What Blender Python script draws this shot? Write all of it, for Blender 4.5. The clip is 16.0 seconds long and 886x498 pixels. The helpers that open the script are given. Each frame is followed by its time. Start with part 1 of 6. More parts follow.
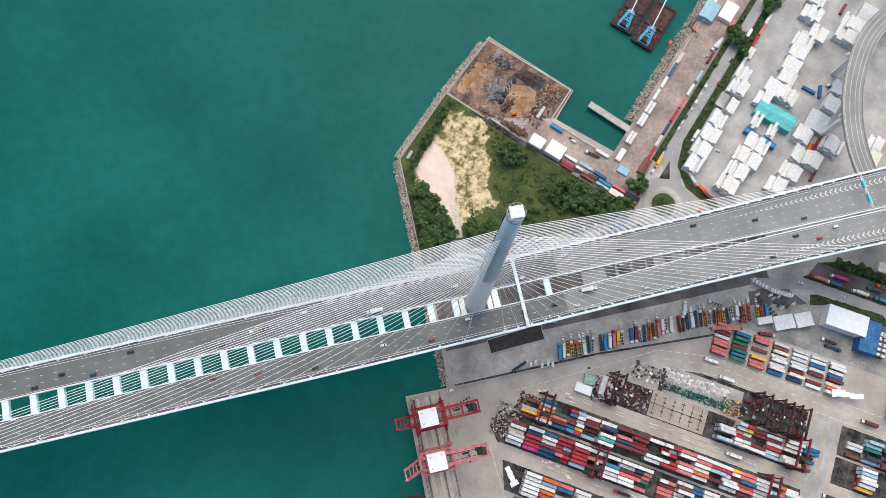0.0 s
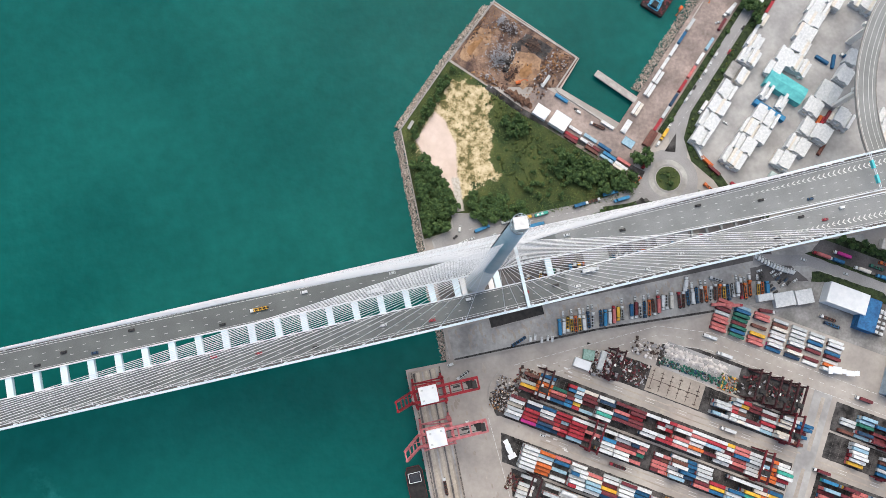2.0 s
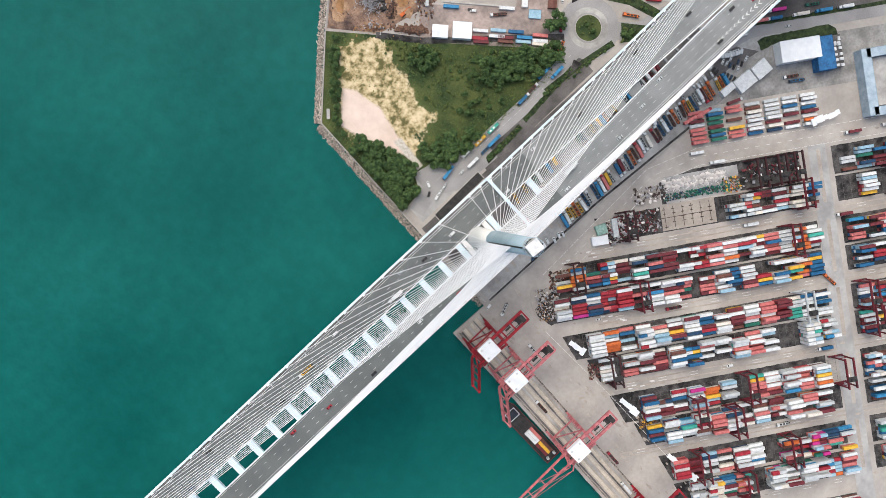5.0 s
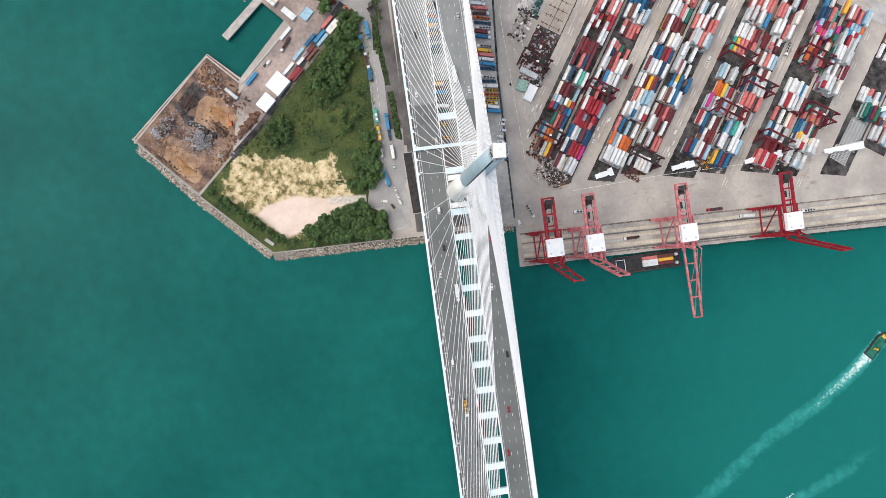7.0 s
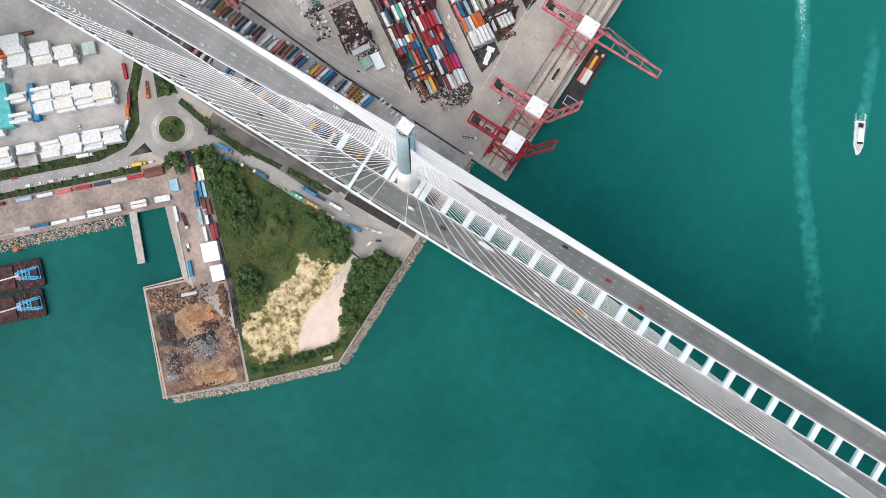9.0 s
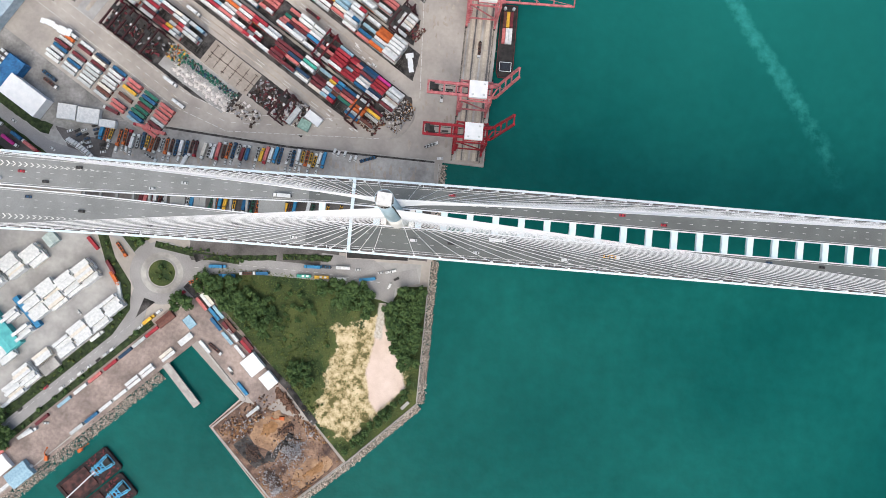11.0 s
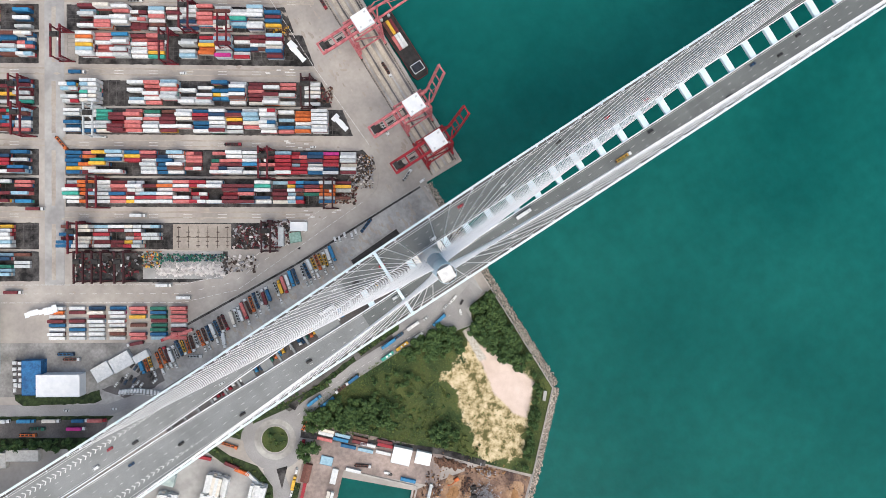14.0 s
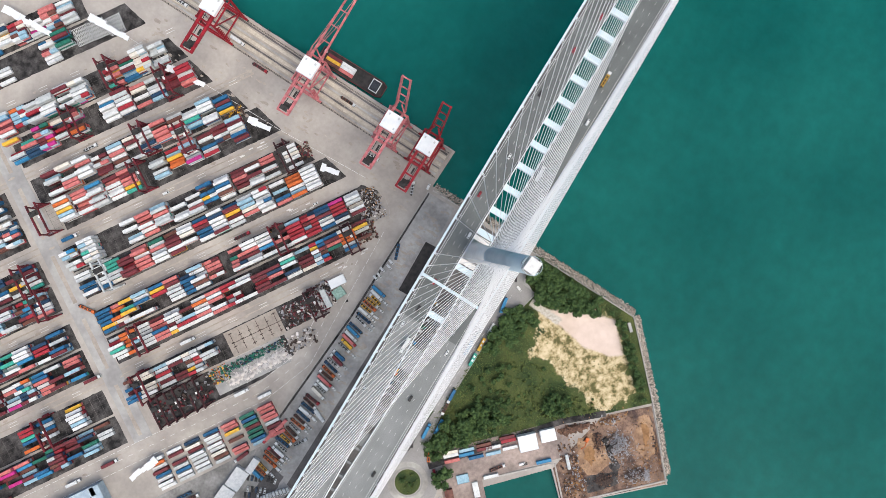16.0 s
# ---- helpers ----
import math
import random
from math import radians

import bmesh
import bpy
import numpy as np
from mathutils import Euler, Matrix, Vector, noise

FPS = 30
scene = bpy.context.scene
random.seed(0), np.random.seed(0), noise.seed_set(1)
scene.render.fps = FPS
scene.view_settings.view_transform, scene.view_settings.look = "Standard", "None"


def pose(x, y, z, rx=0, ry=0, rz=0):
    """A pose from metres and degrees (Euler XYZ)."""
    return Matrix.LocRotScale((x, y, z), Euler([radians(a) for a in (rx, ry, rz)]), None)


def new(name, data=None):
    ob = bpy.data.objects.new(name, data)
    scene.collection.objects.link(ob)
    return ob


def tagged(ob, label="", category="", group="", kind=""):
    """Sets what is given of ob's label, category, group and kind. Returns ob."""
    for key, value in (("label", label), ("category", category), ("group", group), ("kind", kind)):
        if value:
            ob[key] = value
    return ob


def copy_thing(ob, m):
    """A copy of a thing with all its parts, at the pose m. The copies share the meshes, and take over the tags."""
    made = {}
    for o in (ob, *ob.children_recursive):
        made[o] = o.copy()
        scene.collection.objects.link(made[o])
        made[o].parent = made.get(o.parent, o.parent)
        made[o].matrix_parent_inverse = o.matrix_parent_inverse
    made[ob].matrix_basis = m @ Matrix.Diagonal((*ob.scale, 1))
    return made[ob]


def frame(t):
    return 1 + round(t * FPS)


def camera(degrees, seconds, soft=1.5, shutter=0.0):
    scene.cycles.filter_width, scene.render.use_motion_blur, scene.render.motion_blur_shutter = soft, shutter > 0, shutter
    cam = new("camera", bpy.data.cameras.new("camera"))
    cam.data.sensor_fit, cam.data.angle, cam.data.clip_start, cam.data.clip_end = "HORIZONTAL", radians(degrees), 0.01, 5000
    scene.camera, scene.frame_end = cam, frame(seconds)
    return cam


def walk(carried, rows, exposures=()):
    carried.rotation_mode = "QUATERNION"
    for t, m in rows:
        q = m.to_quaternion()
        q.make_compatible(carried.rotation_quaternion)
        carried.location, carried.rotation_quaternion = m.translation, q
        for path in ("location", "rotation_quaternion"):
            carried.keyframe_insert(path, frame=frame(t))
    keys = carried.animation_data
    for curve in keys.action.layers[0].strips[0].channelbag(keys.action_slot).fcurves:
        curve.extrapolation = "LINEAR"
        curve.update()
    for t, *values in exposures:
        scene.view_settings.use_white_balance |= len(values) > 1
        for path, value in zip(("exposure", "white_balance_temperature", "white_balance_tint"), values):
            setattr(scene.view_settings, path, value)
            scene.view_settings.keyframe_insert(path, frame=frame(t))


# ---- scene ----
# Camera: a drone about 570 m up that looks down and turns
cam = camera(64.55, 16.0, 0.5)
PATH = [
    (0, pose(-55.25, -70.76, 564.06, 13.854, -1.724, -13.241)),
    (0.5, pose(-54.23, -65.01, 564.09, 12.812, -1.774, -13.110)),
    (1, pose(-53.00, -59.66, 564.34, 11.805, -1.779, -12.986)),
    (1.5, pose(-51.83, -53.99, 564.76, 10.712, -1.775, -12.904)),
    (2, pose(-49.69, -42.20, 565.24, 8.822, -1.837, -12.785)),
    (2.5, pose(-45.45, -23.71, 565.53, 5.234, -1.808, -12.506)),
    (3, pose(-40.37, -5.19, 565.54, 0.916, -1.714, -12.174)),
    (3.2, pose(-38.38, 2.00, 565.53, -0.763, -1.686, -12.160)),
    (5.3, pose(-29.38, 41.09, 564.69, -1.777, -3.032, -51.117)),
    (5.5, pose(-29.70, 41.31, 564.68, -1.595, -3.141, -56.483)),
    (6, pose(-30.28, 41.32, 564.69, -1.086, -3.298, -70.008)),
    (6.5, pose(-30.24, 41.09, 564.93, -0.745, -3.304, -84.070)),
    (7, pose(-29.63, 41.00, 565.33, -0.644, -3.172, -97.787)),
    (7.5, pose(-28.61, 40.60, 565.79, -0.600, -3.059, -111.123)),
    (8, pose(-28.57, 40.62, 566.06, -0.424, -2.949, -124.458)),
    (8.5, pose(-28.04, 40.88, 565.98, -0.337, -2.901, -137.115)),
    (9, pose(-26.59, 39.75, 565.68, 0.156, -2.700, -148.382)),
    (9.2, pose(-25.73, 39.02, 565.55, 0.251, -2.618, -152.259)),
    (11.5, pose(-9.77, 8.30, 564.54, -0.784, -2.346, -180.674)),
    (12, pose(-7.94, 2.77, 564.63, -0.830, -2.320, -186.819)),
    (12.5, pose(-5.85, -2.70, 564.69, -0.876, -2.287, -193.374)),
    (13, pose(-3.19, -8.01, 564.78, -0.943, -2.319, -199.984)),
    (13.5, pose(-0.09, -13.31, 564.99, -0.960, -2.380, -206.570)),
    (14, pose(3.12, -18.72, 565.15, -0.951, -2.430, -213.049)),
    (14.5, pose(6.38, -23.94, 565.23, -0.886, -2.484, -219.566)),
    (15, pose(10.06, -31.19, 565.01, -0.928, -2.664, -225.942)),
    (15.5, pose(13.40, -38.94, 564.68, -0.941, -2.824, -232.152)),
    (16, pose(15.88, -47.77, 564.22, -1.006, -3.082, -238.638)),
]
walk(cam, PATH)

# World and light: a bright overcast day
world = bpy.data.worlds.new("sky")
scene.world = world
world.use_nodes = True
wn = world.node_tree
sky = wn.nodes.new("ShaderNodeTexSky")
sky.sky_type = "NISHITA"
sky.sun_disc = False
sky.sun_elevation, sky.sun_rotation = radians(60), radians(20)
sky.air_density, sky.dust_density, sky.ozone_density = 1.0, 4.0, 1.0
wn.nodes["Background"].inputs[1].default_value = 0.15
wn.links.new(sky.outputs[0], wn.nodes["Background"].inputs[0])
sun_data = bpy.data.lights.new("sun", "SUN")
sun_data.energy, sun_data.angle, sun_data.color = 1.5, radians(75), (1.0, 0.95, 0.825)
sun = new("sun", sun_data)
sun.matrix_world = pose(0, 0, 900, 30, 0, 160)
scene.view_settings.exposure = 0.42

# ---- small mesh tools ----
rnd = random.Random(7)


def lin(r, g, b):
    """sRGB bytes to linear colour."""
    return tuple((c / 255 / 12.92 if c < 10 else ((c / 255 + 0.055) / 1.055) ** 2.4) for c in (r, g, b)) + (1,)


def mat(name, a, b=None, scale=0.2, rough=0.8, bump=0.0, metal=0.0, stain=0.25, fine=4.0, spec=0.3):
    """Paint or ground in two tones, mixed at two scales in world metres, with fine relief."""
    b = b or tuple(c * 0.8 for c in a[:3]) + (1,)
    m = bpy.data.materials.new(name)
    m.use_nodes = True
    nt, bs = m.node_tree, m.node_tree.nodes["Principled BSDF"]
    geo = nt.nodes.new("ShaderNodeNewGeometry")
    n1, n2 = nt.nodes.new("ShaderNodeTexNoise"), nt.nodes.new("ShaderNodeTexNoise")
    for n, sc, det in ((n1, scale, 6), (n2, fine, 4)):
        n.inputs["Scale"].default_value, n.inputs["Detail"].default_value = sc, det
        nt.links.new(geo.outputs["Position"], n.inputs["Vector"])
    ramp = nt.nodes.new("ShaderNodeValToRGB")
    ramp.name = "Color Ramp"
    ramp.color_ramp.elements[0].position, ramp.color_ramp.elements[1].position = 0.35, 0.65
    ramp.color_ramp.elements[0].color, ramp.color_ramp.elements[1].color = b, a
    nt.links.new(n1.outputs["Fac"], ramp.inputs[0])
    mix = nt.nodes.new("ShaderNodeMixRGB")
    mix.name = "tones"
    mix.blend_type, mix.inputs[0].default_value = "OVERLAY", stain
    nt.links.new(ramp.outputs[0], mix.inputs[1])
    nt.links.new(n2.outputs["Fac"], mix.inputs[2])
    nt.links.new(mix.outputs[0], bs.inputs["Base Color"])
    bs.inputs["Roughness"].default_value, bs.inputs["Metallic"].default_value = rough, metal
    bs.inputs["Specular IOR Level"].default_value = spec
    if bump:
        bp = nt.nodes.new("ShaderNodeBump")
        bp.inputs["Strength"].default_value, bp.inputs["Distance"].default_value = bump, 0.3
        nt.links.new(n2.outputs["Fac"], bp.inputs["Height"])
        nt.links.new(bp.outputs[0], bs.inputs["Normal"])
    return m


def box(bm, c, s, rz=0.0, mi=0, m=None):
    """A box by centre and size, turned by rz degrees; m: a further pose."""
    t = Matrix.Translation(c) @ Matrix.Rotation(radians(rz), 4, "Z")
    if m is not None:
        t = m @ t
    v = [bm.verts.new(t @ Vector((x * s[0] / 2, y * s[1] / 2, z * s[2] / 2))) for z in (-1, 1) for x, y in ((-1, -1), (1, -1), (1, 1), (-1, 1))]
    for q in ((3, 2, 1, 0), (4, 5, 6, 7), (0, 1, 5, 4), (1, 2, 6, 5), (2, 3, 7, 6), (3, 0, 4, 7)):
        bm.faces.new([v[i] for i in q]).material_index = mi
    return v


def beam(bm, p, q, w, h, mi=0):
    """A straight member of section w x h from p to q."""
    p, q = Vector(p), Vector(q)
    d = q - p
    t = Matrix.Translation((p + q) / 2) @ d.to_track_quat("X", "Z").to_matrix().to_4x4()
    box(bm, (0, 0, 0), (d.length, w, h), 0, mi, t)


def prism(bm, poly, z0, z1, mi=0):
    """An upright prism over a polygon given counter-clockwise."""
    lo, hi = [bm.verts.new((x, y, z0)) for x, y in poly], [bm.verts.new((x, y, z1)) for x, y in poly]
    n = len(poly)
    for i in range(n):
        bm.faces.new((lo[i], lo[(i + 1) % n], hi[(i + 1) % n], hi[i])).material_index = mi
    f = bm.faces.new(hi)
    f.material_index = mi
    return f


def tube(bm, p, q, r0, r1, n=8, mi=0, caps=True):
    p, q = Vector(p), Vector(q)
    rot = (q - p).to_track_quat("Z", "Y").to_matrix()
    a = [bm.verts.new(p + rot @ Vector((r0 * math.cos(k * math.tau / n), r0 * math.sin(k * math.tau / n), 0))) for k in range(n)]
    b = [bm.verts.new(q + rot @ Vector((r1 * math.cos(k * math.tau / n), r1 * math.sin(k * math.tau / n), 0))) for k in range(n)]
    for k in range(n):
        bm.faces.new((a[k], a[(k + 1) % n], b[(k + 1) % n], b[k])).material_index = mi
    if caps:
        bm.faces.new(b).material_index = mi
        bm.faces.new(a[::-1]).material_index = mi


def data(name, bm, *mats):
    bmesh.ops.recalc_face_normals(bm, faces=bm.faces[:])
    me = bpy.data.meshes.new(name)
    bm.to_mesh(me)
    bm.free()
    for m in mats:
        me.materials.append(m)
    return me


def solid(name, bm, *mats, label="", category="", group="", kind=""):
    """A top-level thing of one mesh."""
    return tagged(new(name, data(name, bm, *mats)), label, category, group, kind)


def empty(name, at=(0, 0, 0), rz=0.0, label="", category="", group="", kind=""):
    ob = tagged(new(name), label, category, group, kind)
    ob.matrix_basis = pose(*at, 0, 0, rz)
    return ob


def part(name, bm, material, parent, label=""):
    me = bm if isinstance(bm, bpy.types.Mesh) else data(name, bm, *(material if isinstance(material, (list, tuple)) else [material]))
    ob = new(name, me)
    ob.parent = parent
    return tagged(ob, label)


def yd(u, v):
    """Container yard grid (units of 0.445 m) to world metres."""
    return 174.04 - 0.3723 * u + 0.248 * v, -355.96 + 0.2428 * u + 0.3748 * v


def wd(u, v):
    """North-west plots' grid (units of 0.44 m) to world metres."""
    return 334.15 - 0.3159 * u - 0.3034 * v, 116.85 - 0.3001 * u + 0.3235 * v


YA, WA = 146.9, -136.5  # directions of the two grids' first axes


def ccw(poly):
    a = sum(p[0] * q[1] - q[0] * p[1] for p, q in zip(poly, poly[1:] + poly[:1]))
    return poly if a > 0 else poly[::-1]


def ragged(poly, step, amp, seed):
    """The polygon with its edges cut into steps and shaken, for natural borders."""
    r, out = random.Random(seed), []
    for (x0, y0), (x1, y1) in zip(poly, poly[1:] + poly[:1]):
        n = max(1, int(math.hypot(x1 - x0, y1 - y0) / step))
        for i in range(n):
            out.append((x0 + (x1 - x0) * i / n + r.uniform(-amp, amp), y0 + (y1 - y0) * i / n + r.uniform(-amp, amp)))
    return out


def slab(name, poly, z1, m, label, category="ground", z0=None, kind="structure"):
    bm = bmesh.new()
    prism(bm, ccw(poly), z1 - 0.3 if z0 is None else z0, z1)
    return solid(name, bm, m, label=label, category=category, kind=kind)


def along(path, step):
    """Points and headings at even steps along a polyline."""
    for (x0, y0), (x1, y1) in zip(path, path[1:]):
        d = math.hypot(x1 - x0, y1 - y0)
        for i in range(max(1, int(d / step))):
            f = (i + 0.5) / max(1, int(d / step))
            yield x0 + (x1 - x0) * f, y0 + (y1 - y0) * f, math.degrees(math.atan2(y1 - y0, x1 - x0))


def inside(poly, x, y):
    c = False
    for (x0, y0), (x1, y1) in zip(poly, poly[1:] + poly[:1]):
        if (y0 > y) != (y1 > y) and x < (x1 - x0) * (y - y0) / (y1 - y0) + x0:
            c = not c
    return c


# ---- materials ----
M_CONC = mat("terminal concrete", (0.415, 0.384, 0.346, 1), (0.300, 0.276, 0.250, 1), 0.035, 0.9, 0.05, stain=0.16, fine=0.35)
M_CONC2 = mat("quay concrete", (0.40, 0.36, 0.31, 1), (0.29, 0.255, 0.22, 1), 0.06, 0.9, 0.05, stain=0.25, fine=0.5)
# M_YARD is darkened to hold the shade between container stacks in its colour
M_YARD = mat("stained yard asphalt with stack shade", (0.085, 0.080, 0.078, 1), (0.011, 0.0105, 0.0105, 1), 0.16, 0.9, 0.15, stain=0.7, fine=0.8)
M_PALE = mat("pale paving", (0.40, 0.397, 0.385, 1), (0.27, 0.267, 0.26, 1), 0.05, 0.9, 0.03, stain=0.2, fine=0.3)
M_GREY = mat("grey paving", (0.42, 0.410, 0.386, 1), (0.25, 0.242, 0.228, 1), 0.06, 0.9, 0.05, stain=0.3, fine=0.4)
M_PINK = mat("pinkish hardstanding", (0.36, 0.29, 0.255, 1), (0.19, 0.155, 0.14, 1), 0.045, 0.9, 0.05, stain=0.45, fine=0.4)
M_ROAD = mat("worn asphalt road", (0.31, 0.305, 0.30, 1), (0.24, 0.235, 0.232, 1), 0.06, 0.9, 0.05, stain=0.3, fine=1.5)
M_DECK = mat("deck asphalt", (0.142, 0.153, 0.148, 1), (0.110, 0.119, 0.116, 1), 0.05, 0.85, 0.03, stain=0.25, fine=2.0)
M_DECKL = mat("pale deck concrete", (0.240, 0.250, 0.245, 1), (0.188, 0.197, 0.192, 1), 0.05, 0.85, 0.03, stain=0.25, fine=1.5)
M_WHITE = mat("white painted steel", (0.75, 0.77, 0.775, 1), (0.66, 0.69, 0.705, 1), 0.2, 0.5, stain=0.1, fine=2.0)
M_BLUEW = mat("pale blue-white painted steel", (0.66, 0.76, 0.79, 1), (0.58, 0.70, 0.74, 1), 0.2, 0.5, stain=0.12, fine=2.0)
M_MARK = mat("road paint", (0.70, 0.70, 0.68, 1), (0.52, 0.52, 0.50, 1), 0.6, 0.8, stain=0.2)
M_CABLE = mat("white cable sheath", (0.82, 0.82, 0.82, 1), (0.76, 0.76, 0.76, 1), 0.1, 0.5, stain=0.05)
M_TCONC = mat("pale tower concrete", (0.76, 0.745, 0.705, 1), (0.68, 0.665, 0.63, 1), 0.15, 0.8, 0.05, stain=0.2, fine=1.5)
M_STEEL = mat("brushed stainless cladding", (0.47, 0.58, 0.64, 1), (0.38, 0.50, 0.57, 1), 0.07, 0.45, 0.0, metal=0.3, stain=0.15, fine=1.0)
M_DARK = mat("dark grime", (0.045, 0.042, 0.04, 1), (0.02, 0.02, 0.02, 1), 0.3, 0.8, stain=0.3)
M_GLASS = mat("dark windscreen glass", (0.03, 0.035, 0.04, 1), (0.02, 0.02, 0.025, 1), 0.5, 0.15, stain=0.0, spec=0.6)
M_TYRE = mat("black rubber", (0.03, 0.03, 0.03, 1), None, 1.0, 0.9)
M_RED = mat("red crane paint", lin(152, 24, 38), lin(116, 20, 32), 0.3, 0.55, stain=0.25)
M_MAROON = mat("faded maroon crane paint", lin(112, 34, 44), lin(74, 26, 33), 0.3, 0.65, stain=0.35)
M_PINKRED = mat("sun-bleached red crane paint", lin(196, 122, 124), lin(158, 84, 88), 0.3, 0.6, stain=0.3)
M_ROCK = mat("granite armour rock", (0.46, 0.43, 0.39, 1), (0.25, 0.22, 0.20, 1), 0.5, 0.9, 0.3, stain=0.5, fine=1.5)
M_GRASS = mat("rough grass", (0.082, 0.100, 0.031, 1), (0.022, 0.043, 0.015, 1), 0.07, 0.95, 0.5, stain=0.6, fine=0.9)
M_LEAF = mat("tree foliage", (0.085, 0.140, 0.044, 1), (0.034, 0.075, 0.025, 1), 0.35, 0.8, 0.2, stain=0.4, fine=1.5)
M_LEAF2 = mat("yellow-green scrub", (0.125, 0.150, 0.042, 1), (0.070, 0.105, 0.032, 1), 0.35, 0.8, 0.2, stain=0.4, fine=1.5)
M_HEDGE = mat("dark clipped hedge", (0.046, 0.068, 0.026, 1), (0.014, 0.024, 0.011, 1), 0.3, 0.95, 0.6, stain=0.6, fine=1.4)
M_BARK = mat("bark", (0.12, 0.09, 0.06, 1), (0.07, 0.05, 0.035, 1), 2.0, 0.9)
M_RUST = mat("rust-stained ground", (0.30, 0.195, 0.135, 1), (0.060, 0.040, 0.036, 1), 0.09, 0.95, 0.4, stain=0.75, fine=0.8)
M_WALL = mat("seawall concrete", (0.42, 0.40, 0.37, 1), (0.32, 0.30, 0.28, 1), 0.3, 0.9, stain=0.3)

# Boulders differ one from another
rt = M_ROCK.node_tree
ri, rmix, rmul = rt.nodes.new("ShaderNodeNewGeometry"), rt.nodes.new("ShaderNodeMixRGB"), rt.nodes.new("ShaderNodeValToRGB")
rmul.color_ramp.elements[0].color, rmul.color_ramp.elements[1].color = (0.30, 0.29, 0.27, 1), (1.75, 1.70, 1.60, 1)
rmix.blend_type, rmix.inputs[0].default_value = "MULTIPLY", 1.0
rt.links.new(ri.outputs["Random Per Island"], rmul.inputs[0])
rt.links.new(rt.nodes["tones"].outputs[0], rmix.inputs[1]), rt.links.new(rmul.outputs[0], rmix.inputs[2])
rt.links.new(rmix.outputs[0], rt.nodes["Principled BSDF"].inputs["Base Color"])

# Water: murky green harbour with small waves
M_WATER = mat("harbour water", (0.0060, 0.102, 0.090, 1), (0.0030, 0.076, 0.068, 1), 0.009, 0.2, 0.0, stain=0.25, fine=0.09, spec=0.03)
nt = M_WATER.node_tree
wv = nt.nodes.new("ShaderNodeTexNoise")
wv.inputs["Scale"].default_value, wv.inputs["Detail"].default_value = 0.22, 8
wg = nt.nodes.new("ShaderNodeNewGeometry")
nt.links.new(wg.outputs["Position"], wv.inputs["Vector"])
wb = nt.nodes.new("ShaderNodeBump")
wb.inputs["Strength"].default_value, wb.inputs["Distance"].default_value = 0.35, 0.8
nt.links.new(wv.outputs["Fac"], wb.inputs["Height"])
nt.links.new(wb.outputs[0], nt.nodes["Principled BSDF"].inputs["Normal"])
# Paler water off the container quay: silt plus painted sky sheen in one tint
wd_, wr_, wm_ = nt.nodes.new("ShaderNodeVectorMath"), nt.nodes.new("ShaderNodeMapRange"), nt.nodes.new("ShaderNodeMixRGB")
wd_.operation = "DISTANCE"
wd_.inputs[1].default_value = (-280, -330, 0)
nt.links.new(wg.outputs["Position"], wd_.inputs[0])
wr_.interpolation_type = "SMOOTHSTEP"
wr_.inputs["From Min"].default_value, wr_.inputs["From Max"].default_value = 330.0, 90.0
wr_.inputs["To Max"].default_value = 0.75
nt.links.new(wd_.outputs["Value"], wr_.inputs["Value"])
nt.nodes["tones"].name = "clear tones"
wm_.name = "tones"
wm_.inputs[2].default_value = (0.0115, 0.140, 0.122, 1)
nt.links.new(wr_.outputs[0], wm_.inputs[0]), nt.links.new(nt.nodes["clear tones"].outputs[0], wm_.inputs[1])
nt.links.new(wm_.outputs[0], nt.nodes["Principled BSDF"].inputs["Base Color"])

# ---- the setting: water and land ----
bm = bmesh.new()
prism(bm, [(-4000, -4000), (4000, -4000), (4000, 4000), (-4000, 4000)], -0.5, 0.0)
solid("water", bm, M_WATER, label="calm teal-green harbour water with fine ripples", category="water", kind="structure")

SHORE = [(-27, -25), (-27, 34), (-25, 144.5), (27, 195), (78, 240), (137, 174), (115, 151), (158, 109), (182, 131), (289, 234), (900, 825)]
LAND = [(-80, -1100), (1600, -1100), (1600, 825)] + SHORE[::-1] + [(-30, -50), (-63, -49), (-65, -181), (-71, -359)]
slab("ground", LAND, 3.9, M_CONC, "worn pinkish-grey concrete ground of the port", z0=-6)

M_OCHRE = mat("ochre spoil ground", (0.39, 0.255, 0.155, 1), (0.22, 0.135, 0.085, 1), 0.12, 0.95, 0.1, stain=0.5, fine=0.6)
# M_ROAD2: dark asphalt, also the painted shade below the bridge
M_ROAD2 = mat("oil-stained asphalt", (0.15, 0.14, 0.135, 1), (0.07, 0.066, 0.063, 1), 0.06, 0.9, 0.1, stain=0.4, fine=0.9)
M_OIL = mat("oil-darkened paving", (0.31, 0.305, 0.29, 1), (0.17, 0.166, 0.158, 1), 0.08, 0.9, 0.05, stain=0.4, fine=0.5)
